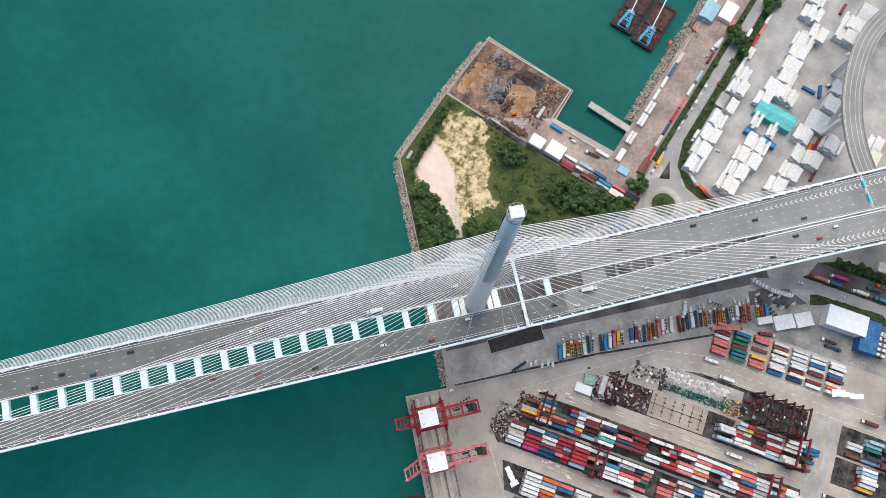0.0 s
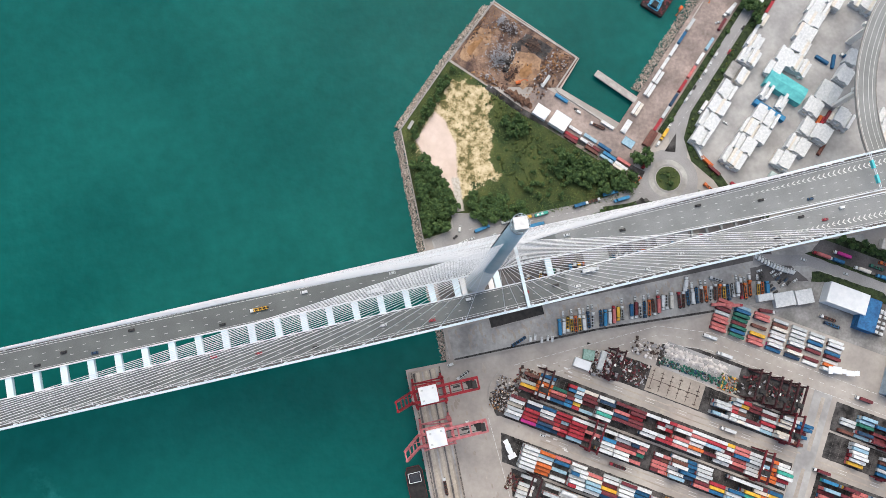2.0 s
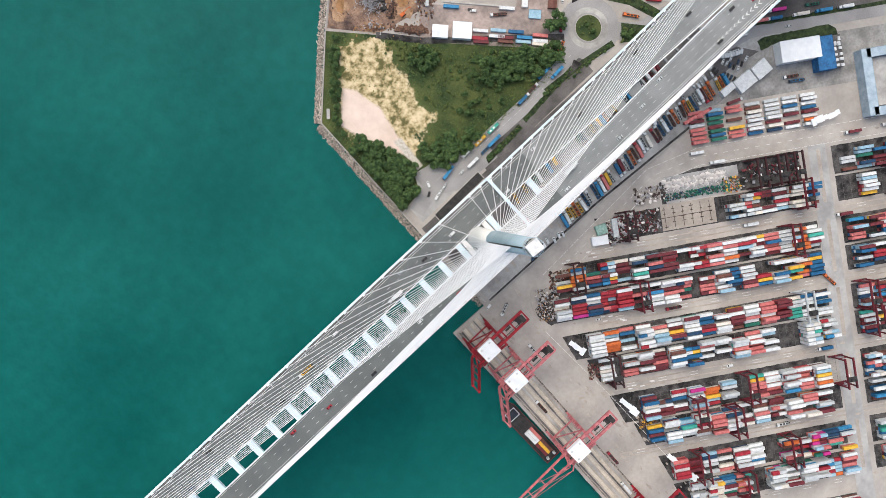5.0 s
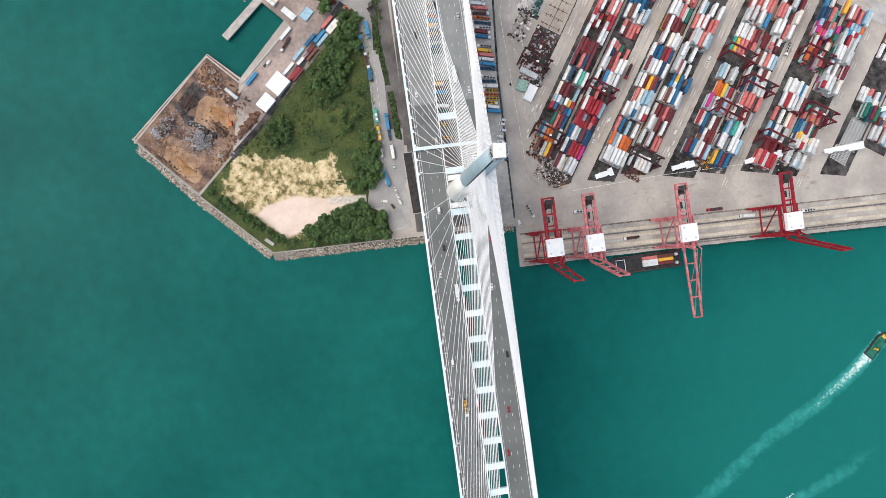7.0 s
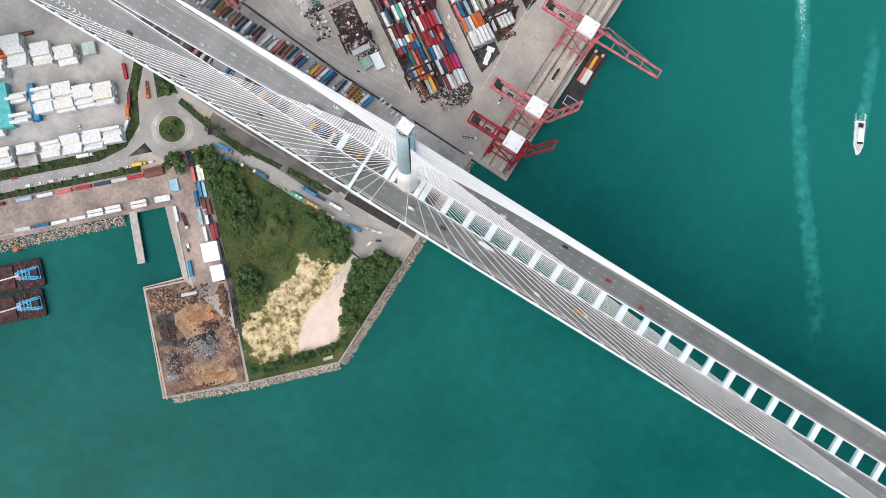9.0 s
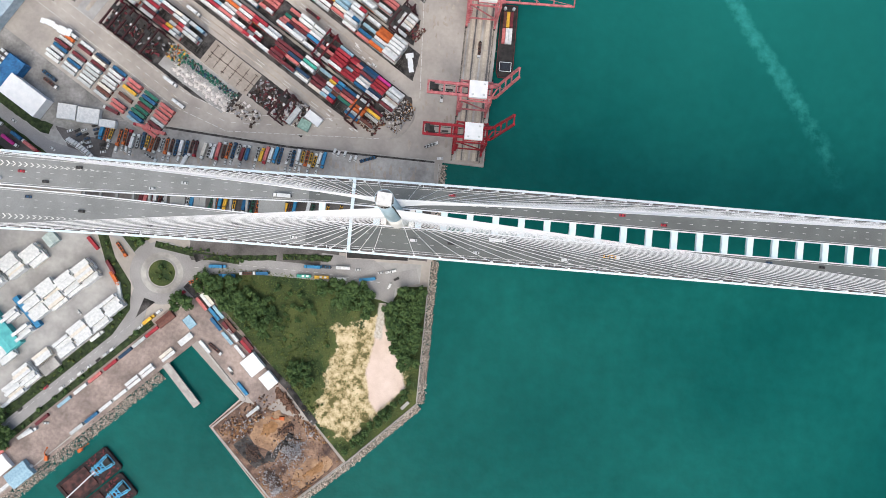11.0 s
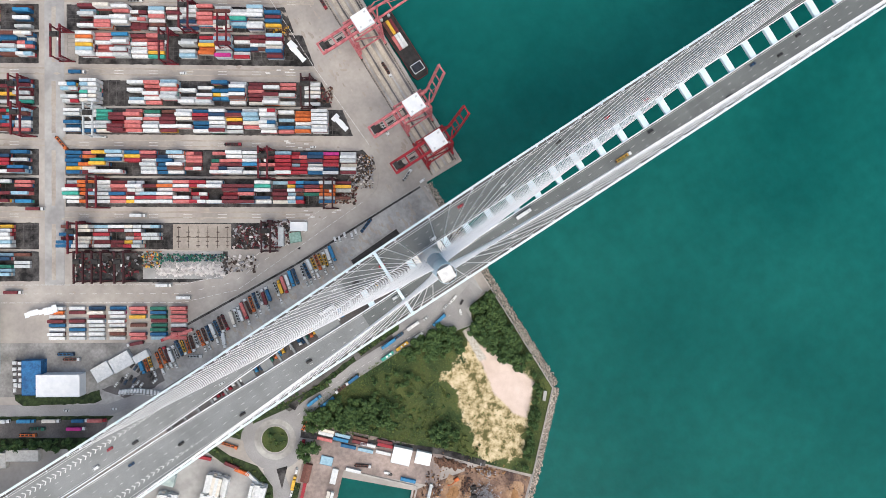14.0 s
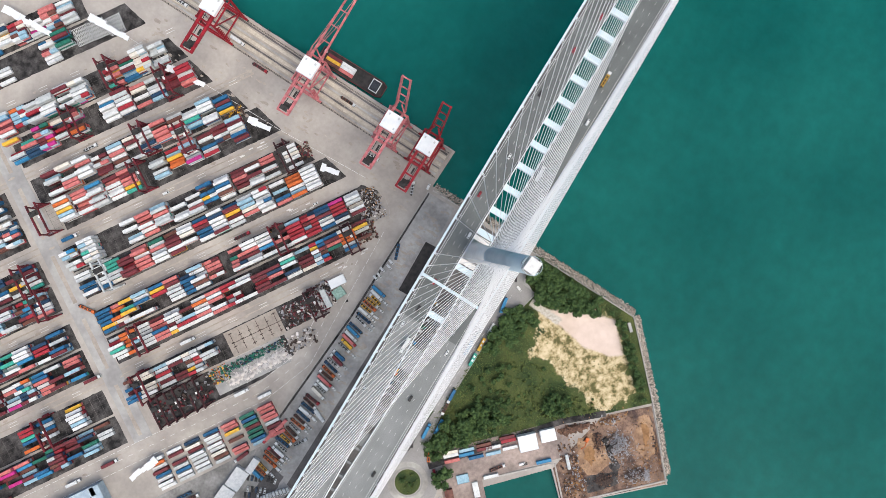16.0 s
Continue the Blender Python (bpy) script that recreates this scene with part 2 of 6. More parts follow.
# Ground patches, each laid a little above the one below
slab("ground_quay_strip", [(-62, -51), (-36, -52), (-44, -360), (-56, -700), (-76, -700), (-70, -359), (-64, -181)], 4.05, M_CONC2, "dark stained concrete quay apron with crane rails")
# Asphalt under the stacks, the shade of the gaps painted into its tone
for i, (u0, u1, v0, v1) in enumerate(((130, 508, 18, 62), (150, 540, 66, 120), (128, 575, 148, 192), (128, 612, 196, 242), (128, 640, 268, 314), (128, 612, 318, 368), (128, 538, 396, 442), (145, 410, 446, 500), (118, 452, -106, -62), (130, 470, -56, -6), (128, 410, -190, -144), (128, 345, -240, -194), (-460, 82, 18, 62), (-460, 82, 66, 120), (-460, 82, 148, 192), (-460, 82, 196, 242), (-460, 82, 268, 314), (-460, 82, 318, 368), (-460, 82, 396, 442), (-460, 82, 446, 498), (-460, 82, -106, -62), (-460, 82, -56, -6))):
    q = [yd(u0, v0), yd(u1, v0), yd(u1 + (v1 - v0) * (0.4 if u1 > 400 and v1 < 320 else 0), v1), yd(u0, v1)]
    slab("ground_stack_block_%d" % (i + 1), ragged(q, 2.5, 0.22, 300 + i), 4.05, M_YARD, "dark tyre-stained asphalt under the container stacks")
slab("ground_truck_park", [(-24, -26), (-24, -50.5), (92, -52.6), (205, -60.5), (330, -80), (330, -24), (120, -20)], 4.062, M_GREY, "grey dusty paving of the truck park under the bridge")
# Dark sheet that paints the bridge's shade onto the ground
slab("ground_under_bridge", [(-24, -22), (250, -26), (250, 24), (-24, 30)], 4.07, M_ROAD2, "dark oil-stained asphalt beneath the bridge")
slab("ground_green_plot", [(-26.8, 50), (-24.9, 144.2), (27.2, 194.7), (56, 164), (78, 135), (166, 62), (150, 46), (93, 46), (24, 51), (14, 63), (2, 66), (-6, 52)], 3.96, M_GRASS, "rough overgrown dark green grassland")
SOIL = [(24, 175), (40, 175), (54, 163), (55, 146), (46, 126), (43, 110), (46, 88), (33, 90), (22, 80), (10, 74), (3, 88), (-9, 110), (-15, 134), (1, 146), (12, 158)]
SAND = [(8, 78), (2, 90), (-9, 110), (-15, 133), (-1, 146), (6, 153), (13, 145), (17, 122), (12, 95)]
TRACK = [(5, 67), (7, 60), (11, 66), (12, 80), (13, 94), (7, 96), (6, 80)]


def depth_in(poly, x, y):
    """Distance to the polygon's edge, positive inside."""
    d = min(math.hypot(x - x0 - max(0, min(1, ((x - x0) * (x1 - x0) + (y - y0) * (y1 - y0)) / ((x1 - x0) ** 2 + (y1 - y0) ** 2))) * (x1 - x0), y - y0 - max(0, min(1, ((x - x0) * (x1 - x0) + (y - y0) * (y1 - y0)) / ((x1 - x0) ** 2 + (y1 - y0) ** 2))) * (y1 - y0)) for (x0, y0), (x1, y1) in zip(poly, poly[1:] + poly[:1]))
    return d if inside(poly, x, y) else -d


def worn_ground():
    """Grass worn through to soil and sand, the borders broken up by noise."""
    m = M_GRASS.copy()
    m.name = "grass worn to soil and sand"
    nt = m.node_tree
    geo = nt.nodes.new("ShaderNodeNewGeometry")
    last = nt.nodes["tones"].outputs[0]

    def noise(scale, detail, rough=0.6):
        n = nt.nodes.new("ShaderNodeTexNoise")
        n.inputs["Scale"].default_value, n.inputs["Detail"].default_value, n.inputs["Roughness"].default_value = scale, detail, rough
        nt.links.new(geo.outputs["Position"], n.inputs["Vector"])
        return n.outputs["Fac"]

    def tint(fac, stops):
        r = nt.nodes.new("ShaderNodeValToRGB")
        for k, (pos, col) in enumerate(stops):
            e = r.color_ramp.elements[k] if k < 2 else r.color_ramp.elements.new(pos)
            e.position, e.color = pos, col
        nt.links.new(fac, r.inputs[0])
        return r.outputs[0]

    def layer(attr, reach, scale, soft, colour, under):
        at = nt.nodes.new("ShaderNodeAttribute")
        at.attribute_name = attr
        mul = nt.nodes.new("ShaderNodeMath")
        mul.operation = "MULTIPLY_ADD"
        nt.links.new(noise(scale, 9, 0.68), mul.inputs[0])
        mul.inputs[1].default_value, mul.inputs[2].default_value = reach, -reach * 0.5
        add = nt.nodes.new("ShaderNodeMath")
        nt.links.new(mul.outputs[0], add.inputs[0]), nt.links.new(at.outputs["Fac"], add.inputs[1])
        rng = nt.nodes.new("ShaderNodeMapRange")
        rng.inputs["From Min"].default_value, rng.inputs["From Max"].default_value = -soft, soft
        nt.links.new(add.outputs[0], rng.inputs["Value"])
        mix = nt.nodes.new("ShaderNodeMixRGB")
        nt.links.new(rng.outputs[0], mix.inputs[0]), nt.links.new(under, mix.inputs[1]), nt.links.new(colour, mix.inputs[2])
        return mix.outputs[0]

    soil = tint(noise(0.16, 9, 0.7), [(0.40, (0.10, 0.095, 0.035, 1)), (0.63, (0.62, 0.52, 0.34, 1)), (0.48, (0.34, 0.27, 0.14, 1)), (0.55, (0.52, 0.43, 0.26, 1))])
    sand = tint(noise(0.09, 8), [(0.35, (0.56, 0.45, 0.375, 1)), (0.65, (0.66, 0.545, 0.475, 1))])
    path = tint(noise(0.5, 6), [(0.35, (0.36, 0.33, 0.28, 1)), (0.65, (0.56, 0.53, 0.48, 1))])
    last = layer("soil", 40.0, 0.085, 1.2, soil, last)
    last = layer("sand", 5.0, 0.12, 1.0, sand, last)
    last = layer("track", 4.0, 0.2, 0.8, path, last)
    nt.links.new(last, nt.nodes["Principled BSDF"].inputs["Base Color"])
    return m


PLOT = [(-24, 52), (-22.5, 142), (28, 192), (56, 164), (78, 135), (164, 62), (150, 47), (93, 47), (24, 52), (13, 66), (3, 66), (-6, 53)]
bm = bmesh.new()
lay = {k: bm.verts.layers.float.new(k) for k in ("soil", "sand", "track")}
grid = {}
for i in range(-12, 48):
    for j in range(28, 98):
        x, y = i * 2.0, j * 2.0
        if inside(PLOT, x, y):
            v = grid[i, j] = bm.verts.new((x, y, 4.1 + 0.12 * math.sin(x * 0.31) * math.cos(y * 0.27)))
            v[lay["soil"]], v[lay["sand"]], v[lay["track"]] = depth_in(SOIL, x, y), depth_in(SAND, x, y), depth_in(TRACK, x, y)
for i, j in list(grid):
    q = [grid.get(k) for k in ((i, j), (i + 1, j), (i + 1, j + 1), (i, j + 1))]
    if all(q):
        bm.faces.new(q).smooth = True
solid("ground_worn_patch", bm, worn_ground(), label="bare yellow soil and pale sand breaking through rough grass", category="ground", kind="structure")
slab("ground_scrap_pier", [(77.8, 238.6), (136, 174), (114, 152), (57, 165), (29.5, 195.5)], 4.07, M_RUST, "rust-brown oily ground of the scrap pier")
slab("ground_oily_patch", ragged([wd(252, 450), wd(285, 455), wd(282, 505), wd(300, 500), wd(345, 490), wd(350, 505), wd(290, 520), wd(255, 512)], 4, 1.2, 14), 4.11, M_YARD, "black oily patch on the scrap pier")
slab("ground_ochre_patch", ragged([wd(286, 462), wd(318, 446), wd(356, 456), wd(364, 484), wd(340, 500), wd(300, 506), wd(290, 494)], 4, 1.2, 15), 4.14, M_OCHRE, "swept ochre ground on the scrap pier")
slab("ground_ochre_patch_2", ragged([wd(288, 572), wd(312, 556), wd(345, 560), wd(374, 574), wd(370, 594), wd(300, 596)], 4, 1.2, 16), 4.14, M_OCHRE, "swept ochre ground by the sea wall")
slab("ground_wharf", [wd(0, 192), wd(315, 192), wd(330, 205), wd(392, 200), wd(398, 440), wd(330, 440), wd(322, 268), wd(0, 268), wd(-330, 268), wd(-330, 192)], 4.08, M_PINK, "pinkish dusty hardstanding along the wharf")
slab("ground_white_yard", [wd(-330, 150), wd(240, 150), wd(285, 120), wd(290, -60), wd(210, -150), wd(-330, -150)], 4.09, M_PALE, "pale concrete of the white container yard")

# Roads beside the bridge and the roundabout
bm = bmesh.new()
RING = (183, 56)
pts = [(RING[0] + 25 * math.cos(a * math.tau / 40), RING[1] + 25 * math.sin(a * math.tau / 40)) for a in range(40)]
prism(bm, pts, 3.8, 4.14)
solid("road_roundabout", bm, M_ROAD, label="grey asphalt roundabout with a green island", category="road", kind="structure")
bm = bmesh.new()
ring = [[bm.verts.new((RING[0] + r_ * math.cos(a * math.tau / 48), RING[1] + r_ * math.sin(a * math.tau / 48), 4.15)) for a in range(48)] for r_ in (12.2, 16.4)]
for a in range(48):
    bm.faces.new((ring[0][a], ring[1][a], ring[1][(a + 1) % 48], ring[0][(a + 1) % 48]))
solid("road_roundabout_wear", bm, M_GREY, label="tyre-worn ring on the roundabout's carriageway", category="road", kind="structure")
bm = bmesh.new()
prism(bm, [(RING[0] + 10.4 * math.cos(a * math.tau / 32), RING[1] + 10.4 * math.sin(a * math.tau / 32)) for a in range(32)], 4.0, 4.45)
island = solid("roundabout_island", bm, M_GRASS, label="round kerbed grass island of the roundabout", category="traffic island", kind="structure")
bm = bmesh.new()
for k in range(40):
    a, b = k * math.tau / 40, (k + 1) * math.tau / 40
    beam(bm, (RING[0] + 10.6 * math.cos(a), RING[1] + 10.6 * math.sin(a), 4.3), (RING[0] + 10.6 * math.cos(b), RING[1] + 10.6 * math.sin(b), 4.3), 0.5, 0.5)
part("kerb", bm, M_WALL, island)


def strip(path, w):
    """The outline of a road of width w along a polyline."""
    left, right = [], []
    for i, (x, y) in enumerate(path):
        x0, y0 = path[max(0, i - 1)]
        x1, y1 = path[min(len(path) - 1, i + 1)]
        d = math.hypot(x1 - x0, y1 - y0)
        nx, ny = -(y1 - y0) / d * w / 2, (x1 - x0) / d * w / 2
        left.append((x + nx, y + ny)), right.append((x - nx, y - ny))
    return right + left[::-1]


ROADS = {
    "road_south": ([(160, 50), (120, 45), (60, 46), (10, 50), (-18, 42)], 12, 4.13),
    "road_forecourt": ([(8, 64), (6, 48), (20, 40), (60, 38)], 16, 4.12),
    "road_north": ([wd(300, 140), wd(250, 174), wd(100, 174), wd(-330, 174)], 15, 4.13),
    "road_east": ([wd(350, 90), wd(345, 40), wd(310, -10)], 14, 4.13),
}
slab("ground_forecourt", [(-20, 33), (44, 34), (44, 44), (26, 52), (14, 63), (2, 66), (-5, 52), (-20, 48)], 4.11, M_PALE, "pale dusty forecourt beside the tower")
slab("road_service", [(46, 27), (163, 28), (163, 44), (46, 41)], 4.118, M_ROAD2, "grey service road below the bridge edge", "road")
for k, q in enumerate(([(50, 31.5), (90, 33), (90, 37.8), (52, 36.4)], [(95, 34.5), (152, 40), (152, 43.6), (95, 39)])):
    slab("ground_median_hedge_%d" % (k + 1), ragged(q, 3, 0.4, 70 + k), 4.17, M_HEDGE, "dark clipped hedge strip between two roads")
for nm, (path, w, z) in ROADS.items():
    slab(nm, strip(path, w), z, M_ROAD, "grey asphalt port road", "road")
for k, q in enumerate(([wd(262, 168), wd(306, 168), wd(296, 150)], [wd(408, 158), wd(414, 142), wd(440, 168)])):
    slab("splitter_island_%d" % (k + 1), q, 4.3, M_YARD, "dark triangular splitter island at the roundabout", "traffic island", z0=4.0)
slab("ground_corner_green", [wd(336, 12), wd(364, 38), wd(370, 72), wd(334, 76)], 4.16, M_HEDGE, "overgrown triangle between two roads")
slab("road_terminal_cross", [yd(92, -300), yd(126, -300), yd(126, 505), yd(92, 505)], 4.1, M_PALE, "pale concrete cross road between container blocks", "road")
slab("road_terminal_main", strip([yd(-460, 520), yd(330, 520), yd(420, 500), yd(640, 345), yd(700, 300)], 15), 4.09, M_CONC, "wide pinkish concrete haul road", "road")
slab("ground_verge", strip([wd(372, 88), wd(420, 150), wd(470, 205)], 5), 4.16, M_HEDGE, "narrow overgrown verge beside the road")
slab("ground_hedge_strip", strip([wd(-330, 157), wd(210, 157), wd(258, 143), wd(285, 112), wd(292, 60), wd(318, 0), wd(300, -60)], 8), 4.15, M_HEDGE, "strip of scrub between yard and road")
slab("ground_wharf_hedge", strip([wd(-330, 193), wd(280, 193)], 5), 4.17, M_HEDGE, "scrubby strip along the wharf fence")
slab("ground_plot_margin", strip([(54, 166), (78, 138), (164, 64)], 5), 4.15, M_YARD, "dark track along the plot's fence")
slab("ground_service_yard", [yd(-140, 606), yd(345, 606), yd(300, 640), yd(180, 700), yd(-140, 700)], 4.07, M_OIL, "grey oil-stained paving round the warehouse")
slab("ground_hedge_south", ragged([yd(40, 694), yd(165, 695), yd(186, 688), yd(190, 706), yd(176, 712), yd(55, 716), yd(41, 706)], 3, 0.4, 352), 4.15, M_HEDGE, "dark clipped hedge strip by the warehouse")
slab("road_access", strip([yd(-300, 724), yd(60, 724), yd(200, 724), yd(300, 690)], 9), 4.12, M_ROAD, "grey asphalt access road", "road")
slab("ground_car_park", ragged([yd(190, 688), yd(256, 663), yd(292, 650), yd(300, 672), yd(243, 712), yd(223, 700)], 3, 0.4, 353), 4.078, M_ROAD2, "dark asphalt of the car park behind the sheds")
slab("ground_lane_median", ragged([yd(-300, 734), yd(212, 734), yd(204, 741), yd(-300, 741)], 4, 0.3, 354), 4.16, M_HEDGE, "dark scrubby median between two lorry lanes")
slab("road_lorry_lane", [yd(-300, 735), yd(205, 735), yd(190, 772), yd(-300, 772)], 4.11, M_ROAD2, "dark lorry lane beside the access road", "road")
slab("ground_lane_hedge", [yd(-300, 772), yd(188, 772), yd(140, 792), yd(-300, 792)], 4.14, M_HEDGE, "dark overgrown bank by the lorry lane")
for k, (v0, v1) in enumerate(((-100, -8), (22, 118), (150, 240), (270, 366), (398, 496))):
    slab("road_terminal_drain_%d" % (k + 1), ragged([yd(104, v0), yd(111, v0), yd(111, v1), yd(104, v1)], 3, 0.25, 130 + k), 4.118, M_CONC2, "worn brown-grey drain strip along the cross road", "road")
# Painted lines
bm = bmesh.new()
for v in (131, 256, 381, 8, -118):
    for u in range(-440, 560, 60):
        if not 80 < u < 116:
            x, y = yd(u, v)
            box(bm, (x, y, 4.13), (7, 0.35, 0.02), YA)
            box(bm, (yd(u, v + 5)[0], yd(u, v + 5)[1], 4.13), (7, 0.35, 0.02), YA)
for x, y, a in along([yd(-460, 520), yd(330, 520), yd(420, 500), yd(640, 345)], 9):
    box(bm, (x, y, 4.13), (4, 0.3, 0.02), a)
for k in (0, 4):
    for x, y, a in along(strip([yd(-300, 520), yd(330, 520), yd(420, 500), yd(640, 345)], 14)[k:k + 4], 6):
        box(bm, (x, y, 4.14), (4.6, 0.3, 0.02), a)
for x, y, a in along([yd(660, 258), yd(560, 120), yd(480, 0), yd(380, -150)], 6):
    box(bm, (x, y, 4.13), (5.5, 0.35, 0.02), a)
for v0 in (125, 250, 372):
    for k in range(5):
        x, y = yd(600 - (381 - v0) * 0.25 + rnd.uniform(-60, 10), v0 + rnd.uniform(0, 16))
        box(bm, (x, y, 4.14), (3.5, 1.0, 0.02), YA)
solid("road_marking", bm, M_MARK, label="worn white lane lines and arrows on the terminal roads", category="road marking", kind="stuff")
bm = bmesh.new()
for x, y, a in along([(160, 50), (120, 45), (60, 46), (10, 50)], 6):
    box(bm, (x, y, 4.16), (3, 0.2, 0.02), a)
for x, y, a in along([wd(250, 172), wd(100, 172), wd(-330, 172)], 6):
    box(bm, (x, y, 4.16), (3, 0.2, 0.02), a)
solid("road_marking", bm, M_MARK, label="white dashes on the port roads", category="road marking", kind="stuff")
# Slot lines painted across the stack blocks
bm = bmesh.new()
for v0, ue in ((-104, 440), (-55, 458), (22, 495), (70, 525), (150, 566), (199, 604), (271, 632), (322, 606), (399, 310)):
    for row in range(7):
        for u0, u1 in ((132, ue), (-440, 80)):
            beam(bm, (*yd(u0, v0 + row * 6.7), 4.075), (*yd(u1, v0 + row * 6.7), 4.075), 0.1, 0.04)
    for u in list(range(-440, 80, 15)) + list(range(132, ue, 14)):
        beam(bm, (*yd(u, v0), 4.08), (*yd(u, v0 + 41), 4.08), 0.2, 0.04)
solid("slot_lines", bm, M_ROAD2, label="worn pale slot lines under the container stacks", category="road marking", kind="stuff")
# Oil stains and patched slabs on the concrete
sr = random.Random(17)
bm = bmesh.new()
for k in range(420):
    if k % 3 == 0:
        x, y = yd(sr.uniform(-440, 640), sr.choice([131, 256, 381, 8, -118, 520]) + sr.uniform(-9, 9))
    elif k % 3 == 1:
        x, y = sr.uniform(-34, 0), sr.uniform(-300, -60)
    else:
        x, y = sr.uniform(-20, 230), sr.uniform(-44, -28)
    n, r0 = 9, sr.uniform(0.4, 1.8)
    lo = sr.uniform(1.0, 2.6)
    a0 = radians(YA if k % 3 == 0 else 92)
    pts = [(r0 * lo * sr.uniform(0.6, 1.2) * math.cos(j * math.tau / n), r0 * sr.uniform(0.5, 1.0) * math.sin(j * math.tau / n)) for j in range(n)]
    prism(bm, [(x + p * math.cos(a0) - q * math.sin(a0), y + p * math.sin(a0) + q * math.cos(a0)) for p, q in pts], 4.0, 4.102 + 0.0001 * k)
solid("oil_stain", bm, M_CONC2, label="dark oil stains on the port concrete", category="stain", kind="stuff")
# Crane rails and slab joints on the quay
bm = bmesh.new()
for x0 in (-59.5, -37.0):
    for dx in (0.0, 0.6):
        beam(bm, (x0 + dx, -52, 4.12), (x0 - 8 + dx, -360, 4.12), 0.3, 0.1)
solid("crane_rail", bm, M_DARK, label="pair of steel crane rails set in the quay", category="rail", kind="structure")
bm = bmesh.new()
for k in range(8):
    y = -60 - 41 * k
    beam(bm, (-63.2 + (y + 50) * 0.027, y, 4.11), (-38 + (y + 50) * 0.027, y, 4.11), 0.2, 0.06)
solid("ground_quay_joints", bm, M_GREY, label="joints between the quay slabs", category="joint", kind="structure")
# Long wear bands on the quay apron
M_CREAM = mat("cream worn concrete", (0.52, 0.465, 0.375, 1), (0.38, 0.335, 0.27, 1), 0.09, 0.9, stain=0.35, fine=0.6)
for k, (x0, w, m) in enumerate(((-61.6, 1.2, M_GREY), (-57.4, 1.5, M_ROAD2), (-54.2, 2.6, M_CREAM), (-50.6, 1.4, M_GREY), (-47.6, 2.2, M_CREAM), (-44.6, 1.2, M_ROAD2), (-42.2, 2.4, M_CREAM), (-39.0, 1.3, M_GREY))):
    slab("ground_wear_band_%d" % (k + 1), ragged(strip([(x0, -53), (x0 - 3.4, -181), (x0 - 8.2, -359)], w), 6, 0.2, 90 + k), 4.09 + 0.001 * k, m, "long wear band along the quay apron")
# Tyre-darkened tracks on the pale roads
for k, v in enumerate((128, 138, 252, 262, 377, 387, 4, 12)):
    slab("ground_tyre_track_%d" % (k + 1), ragged([yd(-460, v - 1.1), yd(560, v - 1.1), yd(560, v + 1.1), yd(-460, v + 1.1)], 9, 0.25, 40 + k), 4.085, M_CONC2, "tyre-darkened track on the lane")
# Quay front fenders
fend = bmesh.new()
box(fend, (0, 0, 0), (0.8, 1.6, 2.6)), box(fend, (-0.5, 0, 0), (0.3, 2.0, 2.0))
fend = data("fender", fend, M_TYRE)
for k in range(40):
    y = -55 - 8 * k
    ob = tagged(new("fender", fend), "black rubber fender on the quay face", "fender", "quay fenders")
    ob.matrix_basis = pose(-63.4 + (y + 49) * (0.015 if y > -181 else 0.0323) - (0 if y > -181 else -2.3), y, 2.3)

# Pads at the ends of the stack rows
slab("ground_fittings", ragged([yd(598, 272), yd(648, 266), yd(668, 286), yd(677, 312), yd(668, 342), yd(640, 362), yd(604, 360)], 3, 0.8, 61), 4.078, M_YARD, "dark worn pad strewn with lashing gear")
slab("ground_slot_pad", [yd(314, 398), yd(416, 398), yd(416, 444), yd(314, 444)], 4.112, M_CONC2, "brown-grey worn paving of empty slots")
slab("ground_park_drain", [(-23.6, -50.2), (92, -52.2), (205, -60.1), (205, -58.4), (92, -50.6), (-23.6, -48.8)], 4.09, M_YARD, "dark weedy drain along the truck park wall")

# Sea walls with rock armour
for nm, path in (("seawall_west", [(-27, -48), (-27, 34), (-25, 144.5), (27, 195), (78, 240)]), ("seawall_north", [(182, 131), (289, 234), (500, 438)])):
    bm = bmesh.new()
    for (x0, y0), (x1, y1) in zip(path, path[1:]):
        beam(bm, (x0, y0, 4.4), (x1, y1, 4.4), 0.9, 1.4)
    solid(nm, bm, M_WALL, label="pale concrete parapet of the sea wall", category="sea wall", kind="structure")
bm = bmesh.new()
r = random.Random(11)


def rock(x, y, z, s):
    n = len(bm.verts)
    q = Matrix.Translation((x, y, z)) @ Euler((r.uniform(0, 6), r.uniform(0, 6), r.uniform(0, 6))).to_matrix().to_4x4()
    v = [bm.verts.new(q @ Vector((a * s * r.uniform(0.6, 1.1), b * s * r.uniform(0.6, 1.1), c * s * r.uniform(0.5, 0.9)))) for a in (-1, 1) for b in (-1, 1) for c in (-1, 1)]
    for f in ((0, 1, 3, 2), (4, 6, 7, 5), (0, 4, 5, 1), (2, 3, 7, 6), (0, 2, 6, 4), (1, 5, 7, 3)):
        bm.faces.new([v[i] for i in f])


for path, wid, n in (([(-27, -48), (-27, 34), (-25, 144.5), (27, 195), (73, 235.5)], 5.8, 1), ([(182, 132), (289, 235), (480, 419)], 10.5, 1)):
    for x, y, a in along(path, 0.75):
        for k in range(15):
            f = r.random()
            off = 0.6 + f * wid + r.uniform(-0.6, 0.6)
            nx, ny = -math.sin(radians(a)), math.cos(radians(a))
            rock(x + nx * off + r.uniform(-0.5, 0.5), y + ny * off + r.uniform(-0.5, 0.5), 3.6 - 4.2 * f + r.uniform(-0.3, 0.4), r.uniform(0.22, 0.6))
